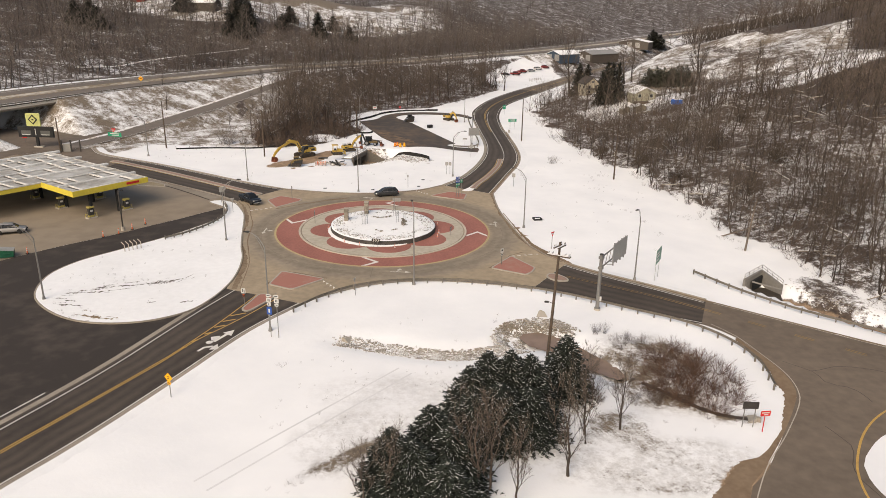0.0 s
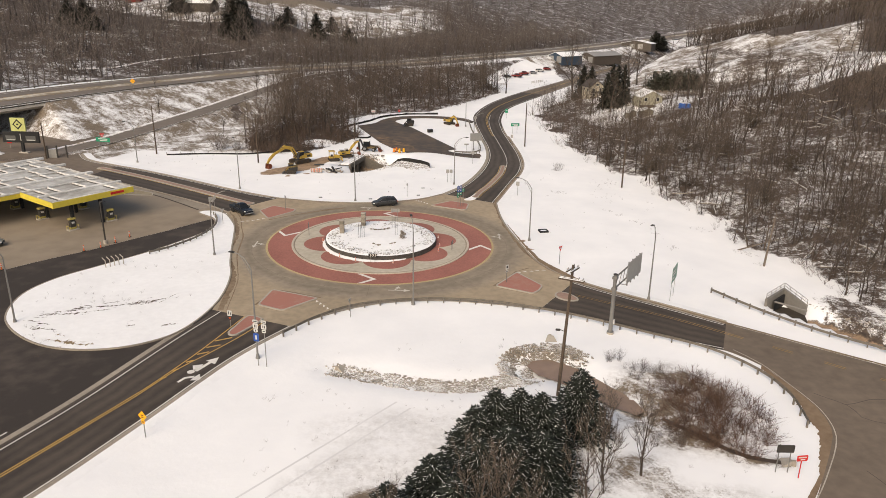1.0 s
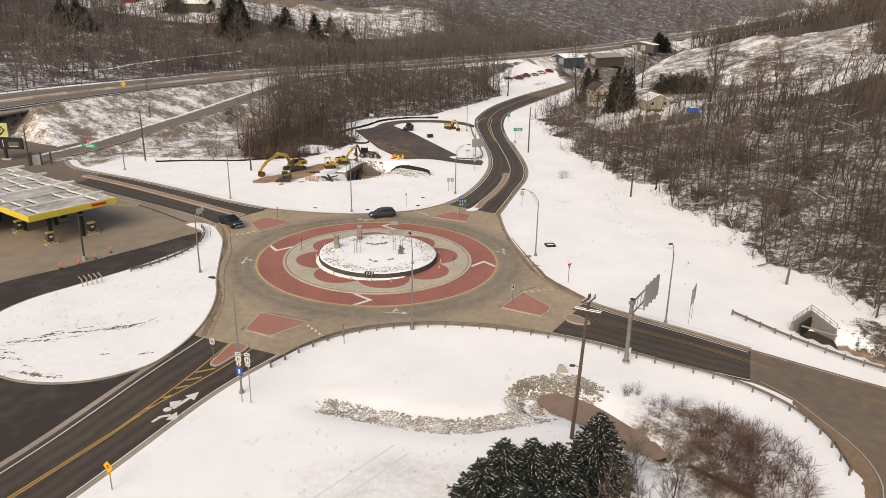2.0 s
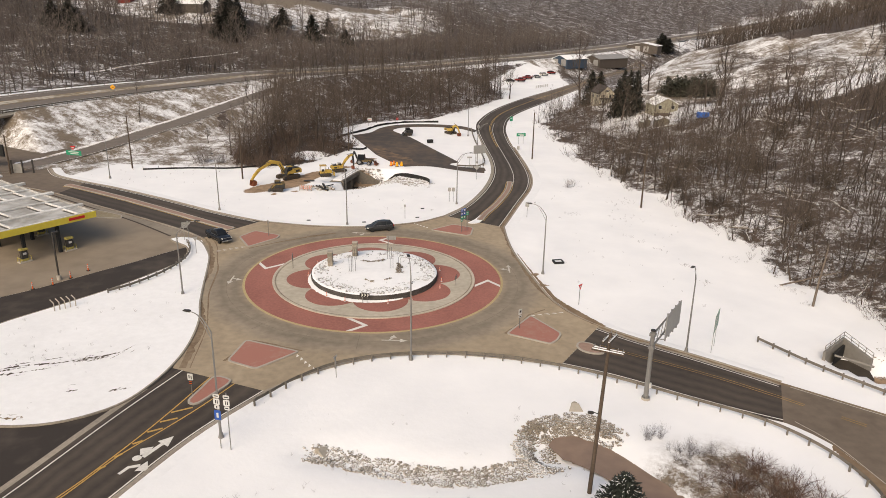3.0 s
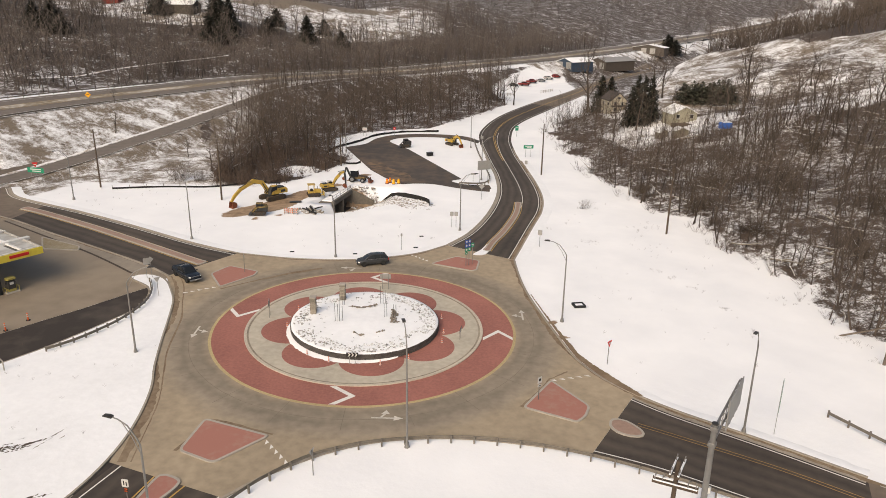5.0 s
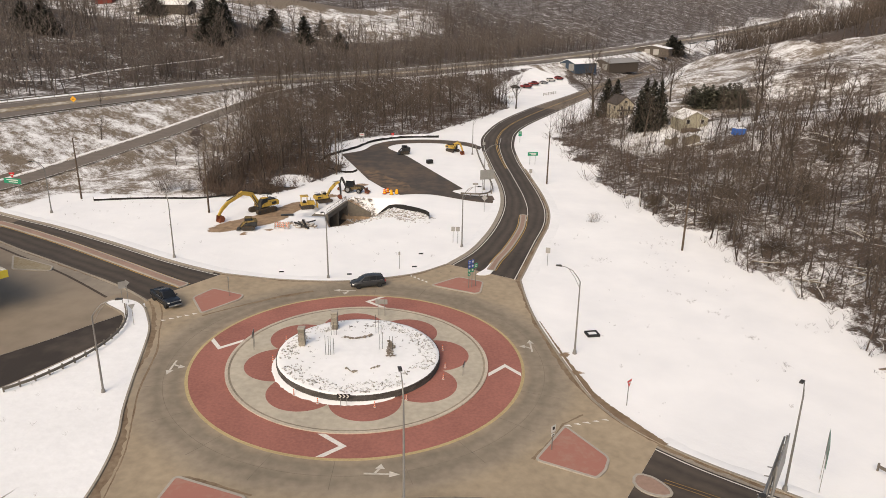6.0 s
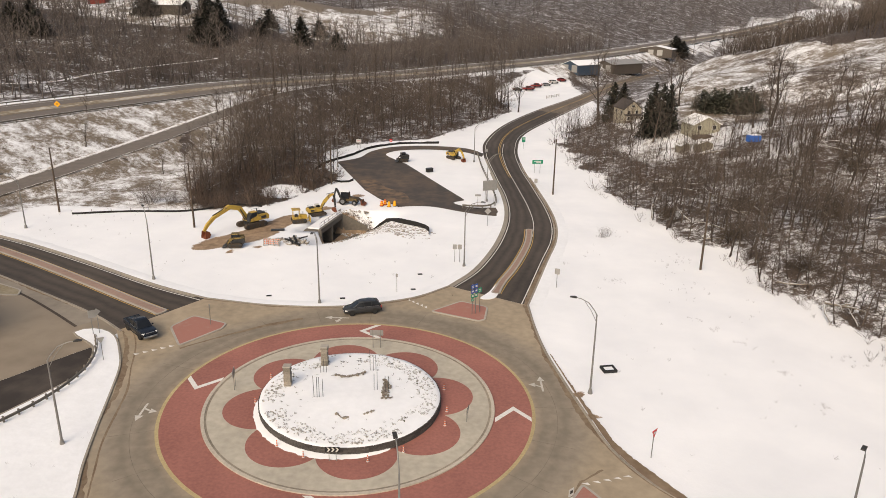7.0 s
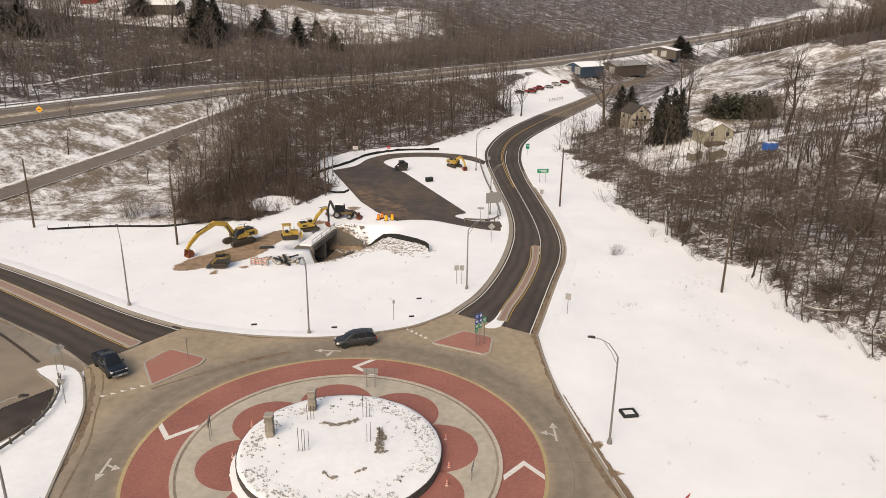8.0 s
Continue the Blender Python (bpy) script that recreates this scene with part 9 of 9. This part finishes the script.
for cx_, cy_, r_, n_ in ((39.0, 58.4, 1.2, 9), (48.5, 46.5, 3.0, 22), (60.5, 12.5, 3.0, 14), (28.5, 53.0, 0.7, 4), (29.5, 44.0, 0.5, 4), (32.8, 33.5, 0.5, 3), (-52, 70, 4.0, 40), (-43, 73.5, 2.5, 22), (-33.5, 37.5, 2.2, 10), (-37, -28, 5.0, 26), (-32, -27, 3, 14), (10.5, -53.5, 2.2, 14),
                         (1.5, -46.6, 1.0, 4), (46.5, 34, 4, 16), (-36, -40.2, 3.5, 22), (3.5, -67.5, 3.5, 24), (-1, -55, 7, 14), (8, -63, 4, 18)):
    for _ in range(n_):
        x_, y_ = cx_ + rb_.normal(0, r_ * 0.6), cy_ + rb_.normal(0, r_ * 0.5)
        WEED_.append((x_, y_, h(x_, y_) + (0.16 if -47 < x_ < -20 and y_ < 10 else 0)))
for cx_, cy_ in ((35.5, 37.0), (36.8, 36.1), (44.2, 23.3), (45.3, 20.6), (47.6, 16.5), (49.9, 8.8), (51.1, 1.4), (61.6, 0.6), (62.6, -0.6), (63.4, -1.6), (62.9, -5.9)):
    for _ in range(9):
        x_, y_ = cx_ + rb_.normal(0, 0.55), cy_ + rb_.normal(0, 0.35)
        WEED_.append((x_, y_, h(x_, y_)))
for p_ in STREAM:
    for _ in range(5):
        x_, y_ = p_[0] + rb_.normal(0, 0.8), p_[1] + rb_.normal(0, 0.7)
        WEED_.append((x_, y_, h(x_, y_)))
for _ in range(70):
    f_ = rb_.uniform(-1, 1)
    WEED_.append((2.5 + 5.0 * f_ + rb_.normal(0, 0.5), -68.2 + 4.3 * f_ + rb_.normal(0, 0.5), -0.85))
for x0_, x1_, y0_, y1_, n_ in ((30, 56, -12, 62, 70), (-8, 24, -68, -36, 90), (-26, 14, 29, 54, 46), (-70, -36, 48, 64, 40), (-44, -24, -36, -4, 40), (24, 46, -66, -52, 30)):
    for _ in range(n_):
        x_, y_ = rb_.uniform(x0_, x1_), rb_.uniform(y0_, y1_)
        WEED_.append((x_, y_, h(x_, y_) + (0.16 if -47 < x_ < -20 and y_ < 10 else 0)))
scatter("weeds", COARSE, WEED_, M_BRUSH, "sparse dead weeds poking through the snow", "weeds", seed=58, scales=rb_.uniform(0.05, 0.2, len(WEED_)))
for x_, y_, s_, n_ in ((39.0, 58.5, 0.75, 3), (-49.5, 71.5, 1.9, 5), (-44.5, 72.5, 1.1, 4)):
    scatter("bare_bush", FINE, [(x_ + rb_.normal(0, 0.6) * s_, y_ + rb_.normal(0, 0.5) * s_, h(x_, y_)) for _ in range(n_)], M_TWIG, "leafless grey-brown bush standing in snow", "bush", seed=59, scales=[s_] * n_)


# ---- evergreens ----
def spruce_shape(rng, hgt, rad, levels, around, blades, blade=0.26, snow=0.16, gap=0.0):
    """A spruce: trunk, drooping boughs set with needle tufts, and the snow lying on some of them."""
    trunk, needles, white = Geo(), Geo(), Geo()
    trunk.tube([(0, 0, -0.3), (0.03, 0, hgt * 0.5), (0, 0, hgt * 0.98)], [rad * 0.055, rad * 0.035, 0.01], 7)
    for i in range(levels):
        f = i / (levels - 1)
        z = hgt * (0.05 + 0.93 * f)
        r = rad * ((1 - f) ** 0.7) * rng.uniform(0.78, 1.12) + 0.1
        n = max(4, int(around * (1 - 0.62 * f)))
        for k in range(n):
            a = 2 * math.pi * (k + rng.random() * 0.8) / n + i * 1.7
            rr = r * rng.uniform(0.72, 1.14)
            if rng.random() < gap:
                continue
            out = Vector((math.cos(a), math.sin(a), 0))
            rise = 0.35 * (f - 0.3)
            m = max(3, int(blades * rr / rad) + 2)
            for j in range(m):
                t = (j + rng.random()) / m
                p = out * rr * t + Vector((0, 0, z + rr * (rise * t - 0.28 * t * t)))
                for _ in range(2):
                    w = (out + Vector((rng.uniform(-1, 1), rng.uniform(-1, 1), rng.uniform(-0.6, 1.0))) * 1.15).normalized()
                    ln = blade * rng.uniform(0.7, 1.3)
                    u = w.cross(Vector((rng.uniform(-0.4, 0.4), rng.uniform(-0.4, 0.4), 1))).normalized() * ln * 0.27
                    needles.add([p - w * ln * 0.3, p + u, p + w * ln, p - u], [(0, 1, 2, 3)])
                if rng.random() < snow and t > 0.35:
                    w = (out + Vector((rng.uniform(-1, 1), rng.uniform(-1, 1), -0.2)) * 0.6).normalized()
                    ln = blade * rng.uniform(0.2, 0.75)
                    u = w.cross(Vector((0, 0, 1))).normalized() * (0.01 + ln * 0.06)
                    q = p + Vector((0, 0, 0.07))
                    white.add([q - w * ln * 0.4, q + u, q + w * ln, q - u, q + Vector((0, 0, 0.025))], [(0, 1, 4), (1, 2, 4), (2, 3, 4), (3, 0, 4)])
    return trunk, needles, white


RS = random.Random(17)
_sp = []
for k_ in range(4):
    a_, b_, c_ = spruce_shape(RS, 7.0, 2.9, 34, 24, 15, 0.31, 0.5)
    _sp.append((a_.mesh("trunk", M_BARK), b_.mesh("foliage", M_NEEDLE), c_.mesh("snow_dusting", M_SNOW)))
_far = []
for k_ in range(3):
    a_, b_, c_ = spruce_shape(RS, 7.0, 2.2, 22, 13, 7, 0.6, 0.03, 0.05)
    _far.append((a_.mesh("trunk", M_BARK), b_.mesh("foliage", M_PINE), c_.mesh("snow_dusting", M_SNOW)))


_hedge = []
for k_ in range(3):
    a_, b_, c_ = spruce_shape(RS, 7.0, 2.4, 13, 10, 6, 0.6, 0.02, 0.0)
    _hedge.append((a_.mesh("trunk", M_BARK), b_.mesh("foliage", M_HEDGE)))


def evergreen(x, y, hgt, wide, label, meshes, group, z=None):
    t = thing("spruce_tree", pose(x, y, (h(x, y) if z is None else z), 0, 0, RS.uniform(0, 360)) @ Matrix.Diagonal((wide, wide, hgt / 7.0, 1)), label, "tree", group)
    hang(meshes, t)


for x_, y_, hg_, w_ in ((24.3, -56.1, 7.0, 1.08), (20.0, -60.7, 7.0, 1.15), (17.9, -60.9, 7.5, 1.1), (15.7, -60.9, 7.4, 1.15), (13.9, -62.2, 6.4, 1.1), (19.6, -64.0, 5.2, 1.15), (16.6, -64.8, 6.0, 1.25), (14.0, -66.0, 5.6, 1.15), (10.2, -69.8, 6.5, 1.15), (11.9, -72.0, 6.0, 1.2), (6.8, -72.6, 6.0, 1.0), (8.6, -74.6, 6.2, 1.15), (11.6, -76.0, 5.2, 1.1)):
    evergreen(x_, y_, hg_, 1.22 * w_, "dark green spruce dusted with snow in a cluster", _sp[RS.randrange(4)], "near spruces")
for x_, y_, hg_, w_ in ((66.0, 134.5, 11.5, 1.4), (69.0, 132.5, 13.5, 1.5), (71.6, 134.5, 12.5, 1.4), (68.4, 138.0, 13.0, 1.5), (64.0, 169.0, 12.0, 1.8), (67.5, 171.0, 11.0, 1.6)):
    evergreen(x_, y_, hg_, w_, "dark evergreen beside the pale house", _far[RS.randrange(3)], "house evergreens")
for k_ in range(20):
    x_, y_ = 86.5 + 1.55 * (k_ % 10) + RS.uniform(-0.6, 0.6), 148.5 + 4.5 * (k_ // 10) - 0.25 * (k_ % 10) + RS.uniform(-1.0, 1.0)
    evergreen(x_, y_, RS.uniform(4.4, 6.4), RS.uniform(1.3, 1.8), "low dark green conifer in a hedge-like row", _hedge[RS.randrange(3)], "conifer hedge")
for x_, y_, hg_ in ((-110, 318, 21), (-105, 312, 19), (-116, 328, 20), (-108, 326, 18), (-67.7, 335, 18), (-152, 338, 15), (-148, 336, 13), (-88.6, 332, 10), (-106, 303, 15), (-112, 304, 14), (-64, 372, 12), (170, 458, 17), (174, 463, 15), (179, 468, 13), (-175, 270, 16), (-181, 265, 15), (-168, 262, 13), (-88, 352, 13), (-50, 345, 12)):
    evergreen(x_, y_, hg_ * 0.75, 2.2 + 0.05 * hg_, "tall dark pine standing among leafless woods", _far[RS.randrange(3)], "hillside pines")

# single bare trees
LAWN = [grow(random.Random(60 + k_), 7.0, 0.5, 13, 6, 2, first=0.12, r0=0.12, sides=7, upright=1.7, fine=0.013) for k_ in range(3)]
_lawn = [(g[0].mesh("trunk", M_BARK), g[1].mesh("crown", M_TWIG)) for g in LAWN]
BIG = [grow(random.Random(80 + k_), 15.0, 0.45, 13, 6, 2, first=0.25, r0=0.36, sides=7, upright=0.9, fine=0.018) for k_ in range(2)]
_big = [(g[0].mesh("trunk", M_BARK), g[1].mesh("crown", M_TWIG)) for g in BIG]


def lone(x, y, s, meshes, label, group):
    t = thing("bare_tree", pose(x, y, h(x, y), 0, 0, RS.uniform(0, 360)) @ Matrix.Scale(s, 4), label, "tree", group)
    hang(meshes, t)


for x_, y_, s_, k_ in ((22.6, -70.2, 1.2, 0), (29.0, -62.6, 1.0, 1), (25.1, -65.3, 1.2, 2), (17.6, -74.1, 0.95, 1), (14.3, -72.9, 1.25, 0), (15.0, -73.5, 1.15, 2), (6.9, -75.2, 0.95, 1), (4.5, -75.0, 0.8, 0), (27.0, -57.8, 0.6, 2)):
    lone(x_, y_, s_, _lawn[k_], "small leafless ornamental tree standing in snow", "lawn trees")
for x_, y_, s_, k_ in ((64.0, 190, 1.5, 0), (103, 143, 0.8, 1), (93.1, 119.4, 1.3, 1), (79, 157, 1.0, 0), (84, 166, 0.95, 1), (90, 122, 0.7, 0), (66, 128, 0.75, 0), (119, 132, 0.8, 1), (-55, 96, 0.3, 1), (-80.5, 113, 0.42, 0), (-28, 112, 0.95, 1), (-33, 106, 0.9, 0), (-37, 99, 0.8, 1), (12, 172, 0.9, 0), (37, 205, 0.8, 1), (-46, 140, 0.9, 0), (-58, 150, 0.5, 1), (-88, 131, 0.3, 0), (60, 130, 0.7, 1), (112, 128, 0.8, 0), (126, 150, 0.7, 1)):
    lone(x_, y_, s_, _big[k_], "large spreading leafless tree with a thick trunk", "large bare trees")

M_SNAG = mat("grey_dead_wood", (0.15, 0.12, 0.095), 0.9, var=0.3, scale=1.5)
sg_ = thing("dead_trunk", pose(63.3, -6.5, -1.3), "broken grey standing dead trunk at the wood's edge", "tree", "dead trunks")
part("trunk", Geo().tube([(0, 0, -0.4), (0.25, 0.1, 3.5), (0.55, 0.1, 7.0), (0.75, 0.15, 9.6)], [0.2, 0.16, 0.12, 0.05], 8), M_SNAG, sg_)
for z_, a_ in ((4.6, 0.4), (6.4, 2.6), (7.9, 1.2), (8.8, 4.4)):
    part("stub", Geo().tube([(0.4, 0.1, z_), (0.4 + 0.7 * math.cos(a_), 0.1 + 0.7 * math.sin(a_), z_ + 0.5)], [0.06, 0.02], 5), M_SNAG, sg_)
ln_ = thing("leaning_trunk", pose(62.0, 1.4, -1.1), "pale broken tree trunk leaning over the snow", "tree", "dead trunks")
part("trunk", Geo().tube([(-0.2, 0.2, 0.0), (2.2, -1.6, 1.6), (4.6, -3.2, 3.1), (6.6, -4.6, 4.2)], [0.14, 0.12, 0.09, 0.04], 7), M_SNAG, ln_)
part("branch", Geo().tube([(3.4, -2.4, 2.3), (4.6, -1.4, 3.4), (5.2, -1.0, 4.3)], [0.06, 0.04, 0.012], 5), M_SNAG, ln_)

# ---- the pond, its stones and the creek ----
cw_ = np.interp(np.arange(len(CREEK)), (0, 1, 2), (0.5, 0.85, 1.0)) * np.interp([p[0] for p in CREEK], (20, 30.5, 31.9), (2.7, 1.6, 0.7))
ct_ = np.gradient(np.array(CREEK), axis=0)
ct_ /= np.linalg.norm(ct_, axis=1)[:, None]
cn_ = np.stack([-ct_[:, 1], ct_[:, 0]], 1)
vs_, fs_ = [], []
for p_, n_, w_ in zip(CREEK, cn_, cw_):
    for s_ in (-1, 0, 1):
        x_, y_ = p_[0] + n_[0] * w_ * s_, p_[1] + n_[1] * w_ * s_
        vs_.append((x_, y_, plane(x_, y_) - 0.62))
for i_ in range(len(CREEK) - 1):
    fs_ += [(3 * i_ + j_, 3 * i_ + j_ + 1, 3 * i_ + j_ + 4, 3 * i_ + j_ + 3) for j_ in (0, 1)]
rs_ = random.Random(44)
sw_ = [0.28 + 0.16 * rs_.random() for _ in STREAM]
so_ = np.array(STREAM)
st_ = np.gradient(so_, axis=0)
st_ /= np.linalg.norm(st_, axis=1)[:, None]
sl_ = [(p[0] - t[1] * w, p[1] + t[0] * w) for p, t, w in zip(so_, st_, sw_)]
sr_ = [(p[0] + t[1] * w, p[1] - t[0] * w) for p, t, w in zip(so_, st_, sw_[::-1])]
strip("water_stream", sl_, sr_, 0.03, mat("dark_stream_bed", (0.06, 0.042, 0.03), 0.4, var=0.4, scale=2), 1, True, None, "thin dark stream running under the brush", "water")
tagged(part("water_creek", Geo().add(vs_, fs_), M_WATER), "still brown muddy water of a pond and creek", "water", kind="structure")
riprap("riprap", spline([(19.5, -45.0), (19.3, -42.4), (20.4, -40.2), (22.7, -38.8), (25.2, -38.7), (26.8, -40.4)]), 2.1, 2000, "ring of snow-dusted stones round the pond", 41, (0.16, 0.42), 0.05)
riprap("riprap", DITCH, 1.5, 1700, "snow-dusted stones lining a shallow ditch", 42, (0.16, 0.42), 0.04)
for x_, y_, a_ in ((24.4, -35.4, -90), (-1.0, -43.9, -15), (43.6, -60.3, 165)):
    t_ = thing("pipe_end", pose(x_, y_, h(x_, y_) - 0.05, 0, 0, a_) @ Matrix.Scale(0.75, 4), "flared concrete drain pipe end set in the snowy bank", "pipe", "drain pipes")
    part("apron", Geo().add([(0, -0.5, 0.75), (0, 0.5, 0.75), (1.1, 1.0, 0.1), (1.1, -1.0, 0.1), (0, -0.6, -0.3), (0, 0.6, -0.3), (1.1, 1.1, -0.3), (1.1, -1.1, -0.3)], [(0, 1, 2, 3), (0, 3, 7, 4), (1, 5, 6, 2), (2, 6, 7, 3)]), M_CONC2, t_)
    part("pipe", Geo().tube([(-0.6, 0, 0.25), (0.12, 0, 0.25)], 0.45, 14), M_KERB, t_)
    # a black disc closes the pipe and paints its unlit hollow
    part("mouth", Geo().disc(0.36, 0, 0.02, 14), M_BLACK, t_, "black disc painting the dark pipe mouth", m=pose(0.14, 0, 0.25, 0, 90, 0))
for d_ in (0.0, 1.9):
    l_ = offset(spline([(-9, -73.6), (-3.5, -66.5), (2.0, -59.5), (7.6, -52.4)], 1.5), d_)
    strip("tyre_track", offset(l_, 0.11), offset(l_, -0.11), 0.015, mat("packed_snow", (0.68, 0.67, 0.67), 0.8, var=0.1, scale=2), 1, True, None, "faint wheel track pressed into snow", "track")

# ---- houses and far buildings ----
def house(x, y, turn, w, d, eave, ridge, wall, roof, label, z=None, windows=(), name="house"):
    """A gabled house; its gable looks towards -y. windows: (face, x, z, w, h)."""
    t = thing(name, pose(x, y, (h(x, y) if z is None else z), 0, 0, turn), label, "house")
    g = Geo().xz([(-w / 2, -1.5), (w / 2, -1.5), (w / 2, eave), (0, ridge), (-w / 2, eave)], -d / 2, d / 2)
    part("wall", g, wall, t)
    for s in (-1, 1):
        o = [(s * (w / 2 + 0.4), eave - 0.25), (0, ridge + 0.02), (0, ridge + 0.2), (s * (w / 2 + 0.4), eave - 0.05)]
        part("roof", Geo().xz(o, -d / 2 - 0.4, d / 2 + 0.4), roof, t)
    for face, px, pz, ww, wh in windows:
        if face == "front":
            win = part("window", Geo().box((px, -d / 2 - 0.03, pz), (ww, 0.08, wh)), M_SIGNWHITE, t)
            part("pane", Geo().box((px, -d / 2 - 0.08, pz), (ww - 0.16, 0.03, wh - 0.16)), M_GLASS, win)
        else:
            s = -1 if face == "left" else 1
            win = part("window", Geo().box((s * (w / 2 + 0.03), px, pz), (0.08, ww, wh)), M_SIGNWHITE, t)
            part("pane", Geo().box((s * (w / 2 + 0.08), px, pz), (0.03, ww - 0.16, wh - 0.16)), M_GLASS, win)
    return t


M_PALE = mat("pale_yellow_siding", (0.42, 0.37, 0.28), 0.7, var=0.12)
M_GREENISH = mat("faded_green_siding", (0.3, 0.275, 0.205), 0.7, var=0.12)
M_DARKROOF = mat("dark_shingle", (0.06, 0.05, 0.045), 0.9, var=0.25)
M_SNOWROOF = mat("snowy_shingle", (0.25, 0.23, 0.2), 0.85, col2=(0.74, 0.73, 0.72), scale=0.6, thr=(0.36, 0.5))
hl_ = house(65.8, 158.0, 12, 6.5, 9, 4.6, 7.4, M_PALE, M_DARKROOF, "pale yellow two-storey gabled house among trees", None, [("front", -1.5, 3.4, 1.0, 1.4), ("front", 1.5, 3.4, 1.0, 1.4), ("front", 0, 5.6, 1.3, 0.8), ("front", -1.5, 1.2, 1.0, 1.4), ("left", -2, 3.2, 1, 1.3), ("left", 2, 3.2, 1, 1.3)])
part("porch_roof", Geo().xz([(-3.4, 2.5), (3.4, 2.5), (3.2, 2.8), (-3.2, 2.8)], -6.5, -4.4), M_DARKROOF, hl_)
part("porch_floor", Geo().box((0, -5.6, 0.2), (6.4, 2.0, 0.3)), M_WOODPOLE, hl_)
for s_ in (-3, 0, 3):
    part("porch_post", Geo().box((s_, -6.3, 1.4), (0.15, 0.15, 2.3)), M_SIGNWHITE, hl_)
hl_.matrix_basis = hl_.matrix_basis @ Matrix.Scale(0.84, 4)
hr_ = house(78.3, 128.0, 10, 7.4, 7.0, 2.8, 4.6, M_GREENISH, M_SNOWROOF, "faded green single-storey house with a snowy roof", None, [("front", -2.2, 1.9, 1.1, 1.2), ("front", 2.0, 1.9, 1.1, 1.2)])
dk_ = part("deck", Geo().box((0, -5.2, -0.6), (8.2, 3.2, 1.5)), M_WOODPOLE, hr_, "dark wooden deck")
house(70.0, 115.5, 20, 2.6, 2.4, 1.8, 2.4, mat("grey_shed_board", (0.2, 0.17, 0.13), 0.9), M_SNOWROOF, "small weathered wooden shed below the house", name="shed")
house(74.0, 112.0, 5, 3.6, 2.6, 1.9, 2.4, MATS["grey_shed_board"], M_SNOWROOF, "small weathered wooden shed below the house", name="shed")
tb_ = thing("covered_trailer", pose(84.5, 108.0, h(84.5, 108.0), 0, 0, 12), "bright blue tarpaulin-covered load in the snowy yard", "tarpaulin")
part("tarpaulin", Geo().box((0, 0, 0.95), (3.2, 2.0, 1.6), 0, 0.25), mat("blue_tarpaulin", (0.03, 0.12, 0.42), 0.5, var=0.15), tb_)
part("snow", Geo().box((0.1, 0, 1.78), (2.6, 1.6, 0.12), 0, 0.06), M_SNOW, tb_)
for x_, y_, a_, w_, d_, e_, wl_, rf_, lb_ in ((81, 324, -52, 11, 17, 3.8, mat("blue_steel_siding", (0.04, 0.06, 0.09), 0.6, var=0.1), M_SNOW, "blue steel workshop with a snow-covered roof"), (108, 354, -52, 12, 26, 4.2, mat("brown_steel_siding", (0.08, 0.066, 0.056), 0.7, var=0.15), mat("grey_steel_roof", (0.26, 0.25, 0.24), 0.6, var=0.15), "grey-brown steel warehouse beside the road"),
                                          (152, 436, -30, 22, 12, 4.2, MATS["brown_steel_siding"], M_SNOW, "low dark building with a snow-covered roof")):
    t_ = house(x_, y_, a_, w_, d_, e_, e_ + 1.8, wl_, rf_, lb_, name="warehouse")
    for k_ in range(2):
        part("roller_door", Geo().box((-3 + 6 * k_, -d_ / 2 - 0.05, 1.8), (3.6, 0.12, 3.6)), M_SIGNBACK, t_)
house(-139, 342, 78, 9, 20, 3.8, 6.2, mat("dark_brown_siding", (0.06, 0.05, 0.04), 0.8), M_SNOWROOF, "long dark house with a snowy roof on the hill", None, [("front", 0, 2, 1.6, 1.3)])
house(-190, 372, 10, 9, 12, 4, 6.5, mat("barn_red", (0.2, 0.04, 0.03), 0.8), M_SNOWROOF, "small red barn on the hilltop", name="barn")
for k_, (x_, y_, a_, p_, kd_, lb_) in enumerate(((47.5, 268, 30, mat("dark_red_paint", (0.2, 0.025, 0.022), 0.35, var=0.15, bump=0), "pickup", "red pickup truck parked in a snowy yard"), (52, 276, 40, mat("dark_red_paint", (0.2, 0.025, 0.022), 0.35, var=0.15, bump=0), "pickup", "red pickup truck parked in a snowy yard"), (57.5, 283, 30, MATS["silver_paint"], "saloon", "silver car parked in a snowy yard"),
                                                 (62, 290, 30, M_SIGNWHITE, "suv", "white car parked in a snowy yard"), (67, 297, 30, MATS["dark_red_paint"], "suv", "red car parked in a snowy yard"), (42, 262, 20, MATS["dark_grey_paint"], "saloon", "dark car parked in a snowy yard"))):
    car(x_, y_, a_, p_, lb_, kd_, z=h(x_, y_) + 0.02)
for x_, y_, a_ in ((36, 232, 40), (56, 249, 50)):
    t_ = thing("wooden_fence", pose(x_, y_, h(x_, y_), 0, 0, a_), "pale rail fence beside the yard", "fence", "yard fences")
    for k_ in range(6):
        part("post", Geo().box((k_ * 2.0 - 5, 0, 0.6), (0.14, 0.14, 1.5)), M_CONC2, t_)
    for z_ in (0.5, 1.0):
        part("rail", Geo().box((0, 0, z_), (10.2, 0.06, 0.14)), M_CONC2, t_)
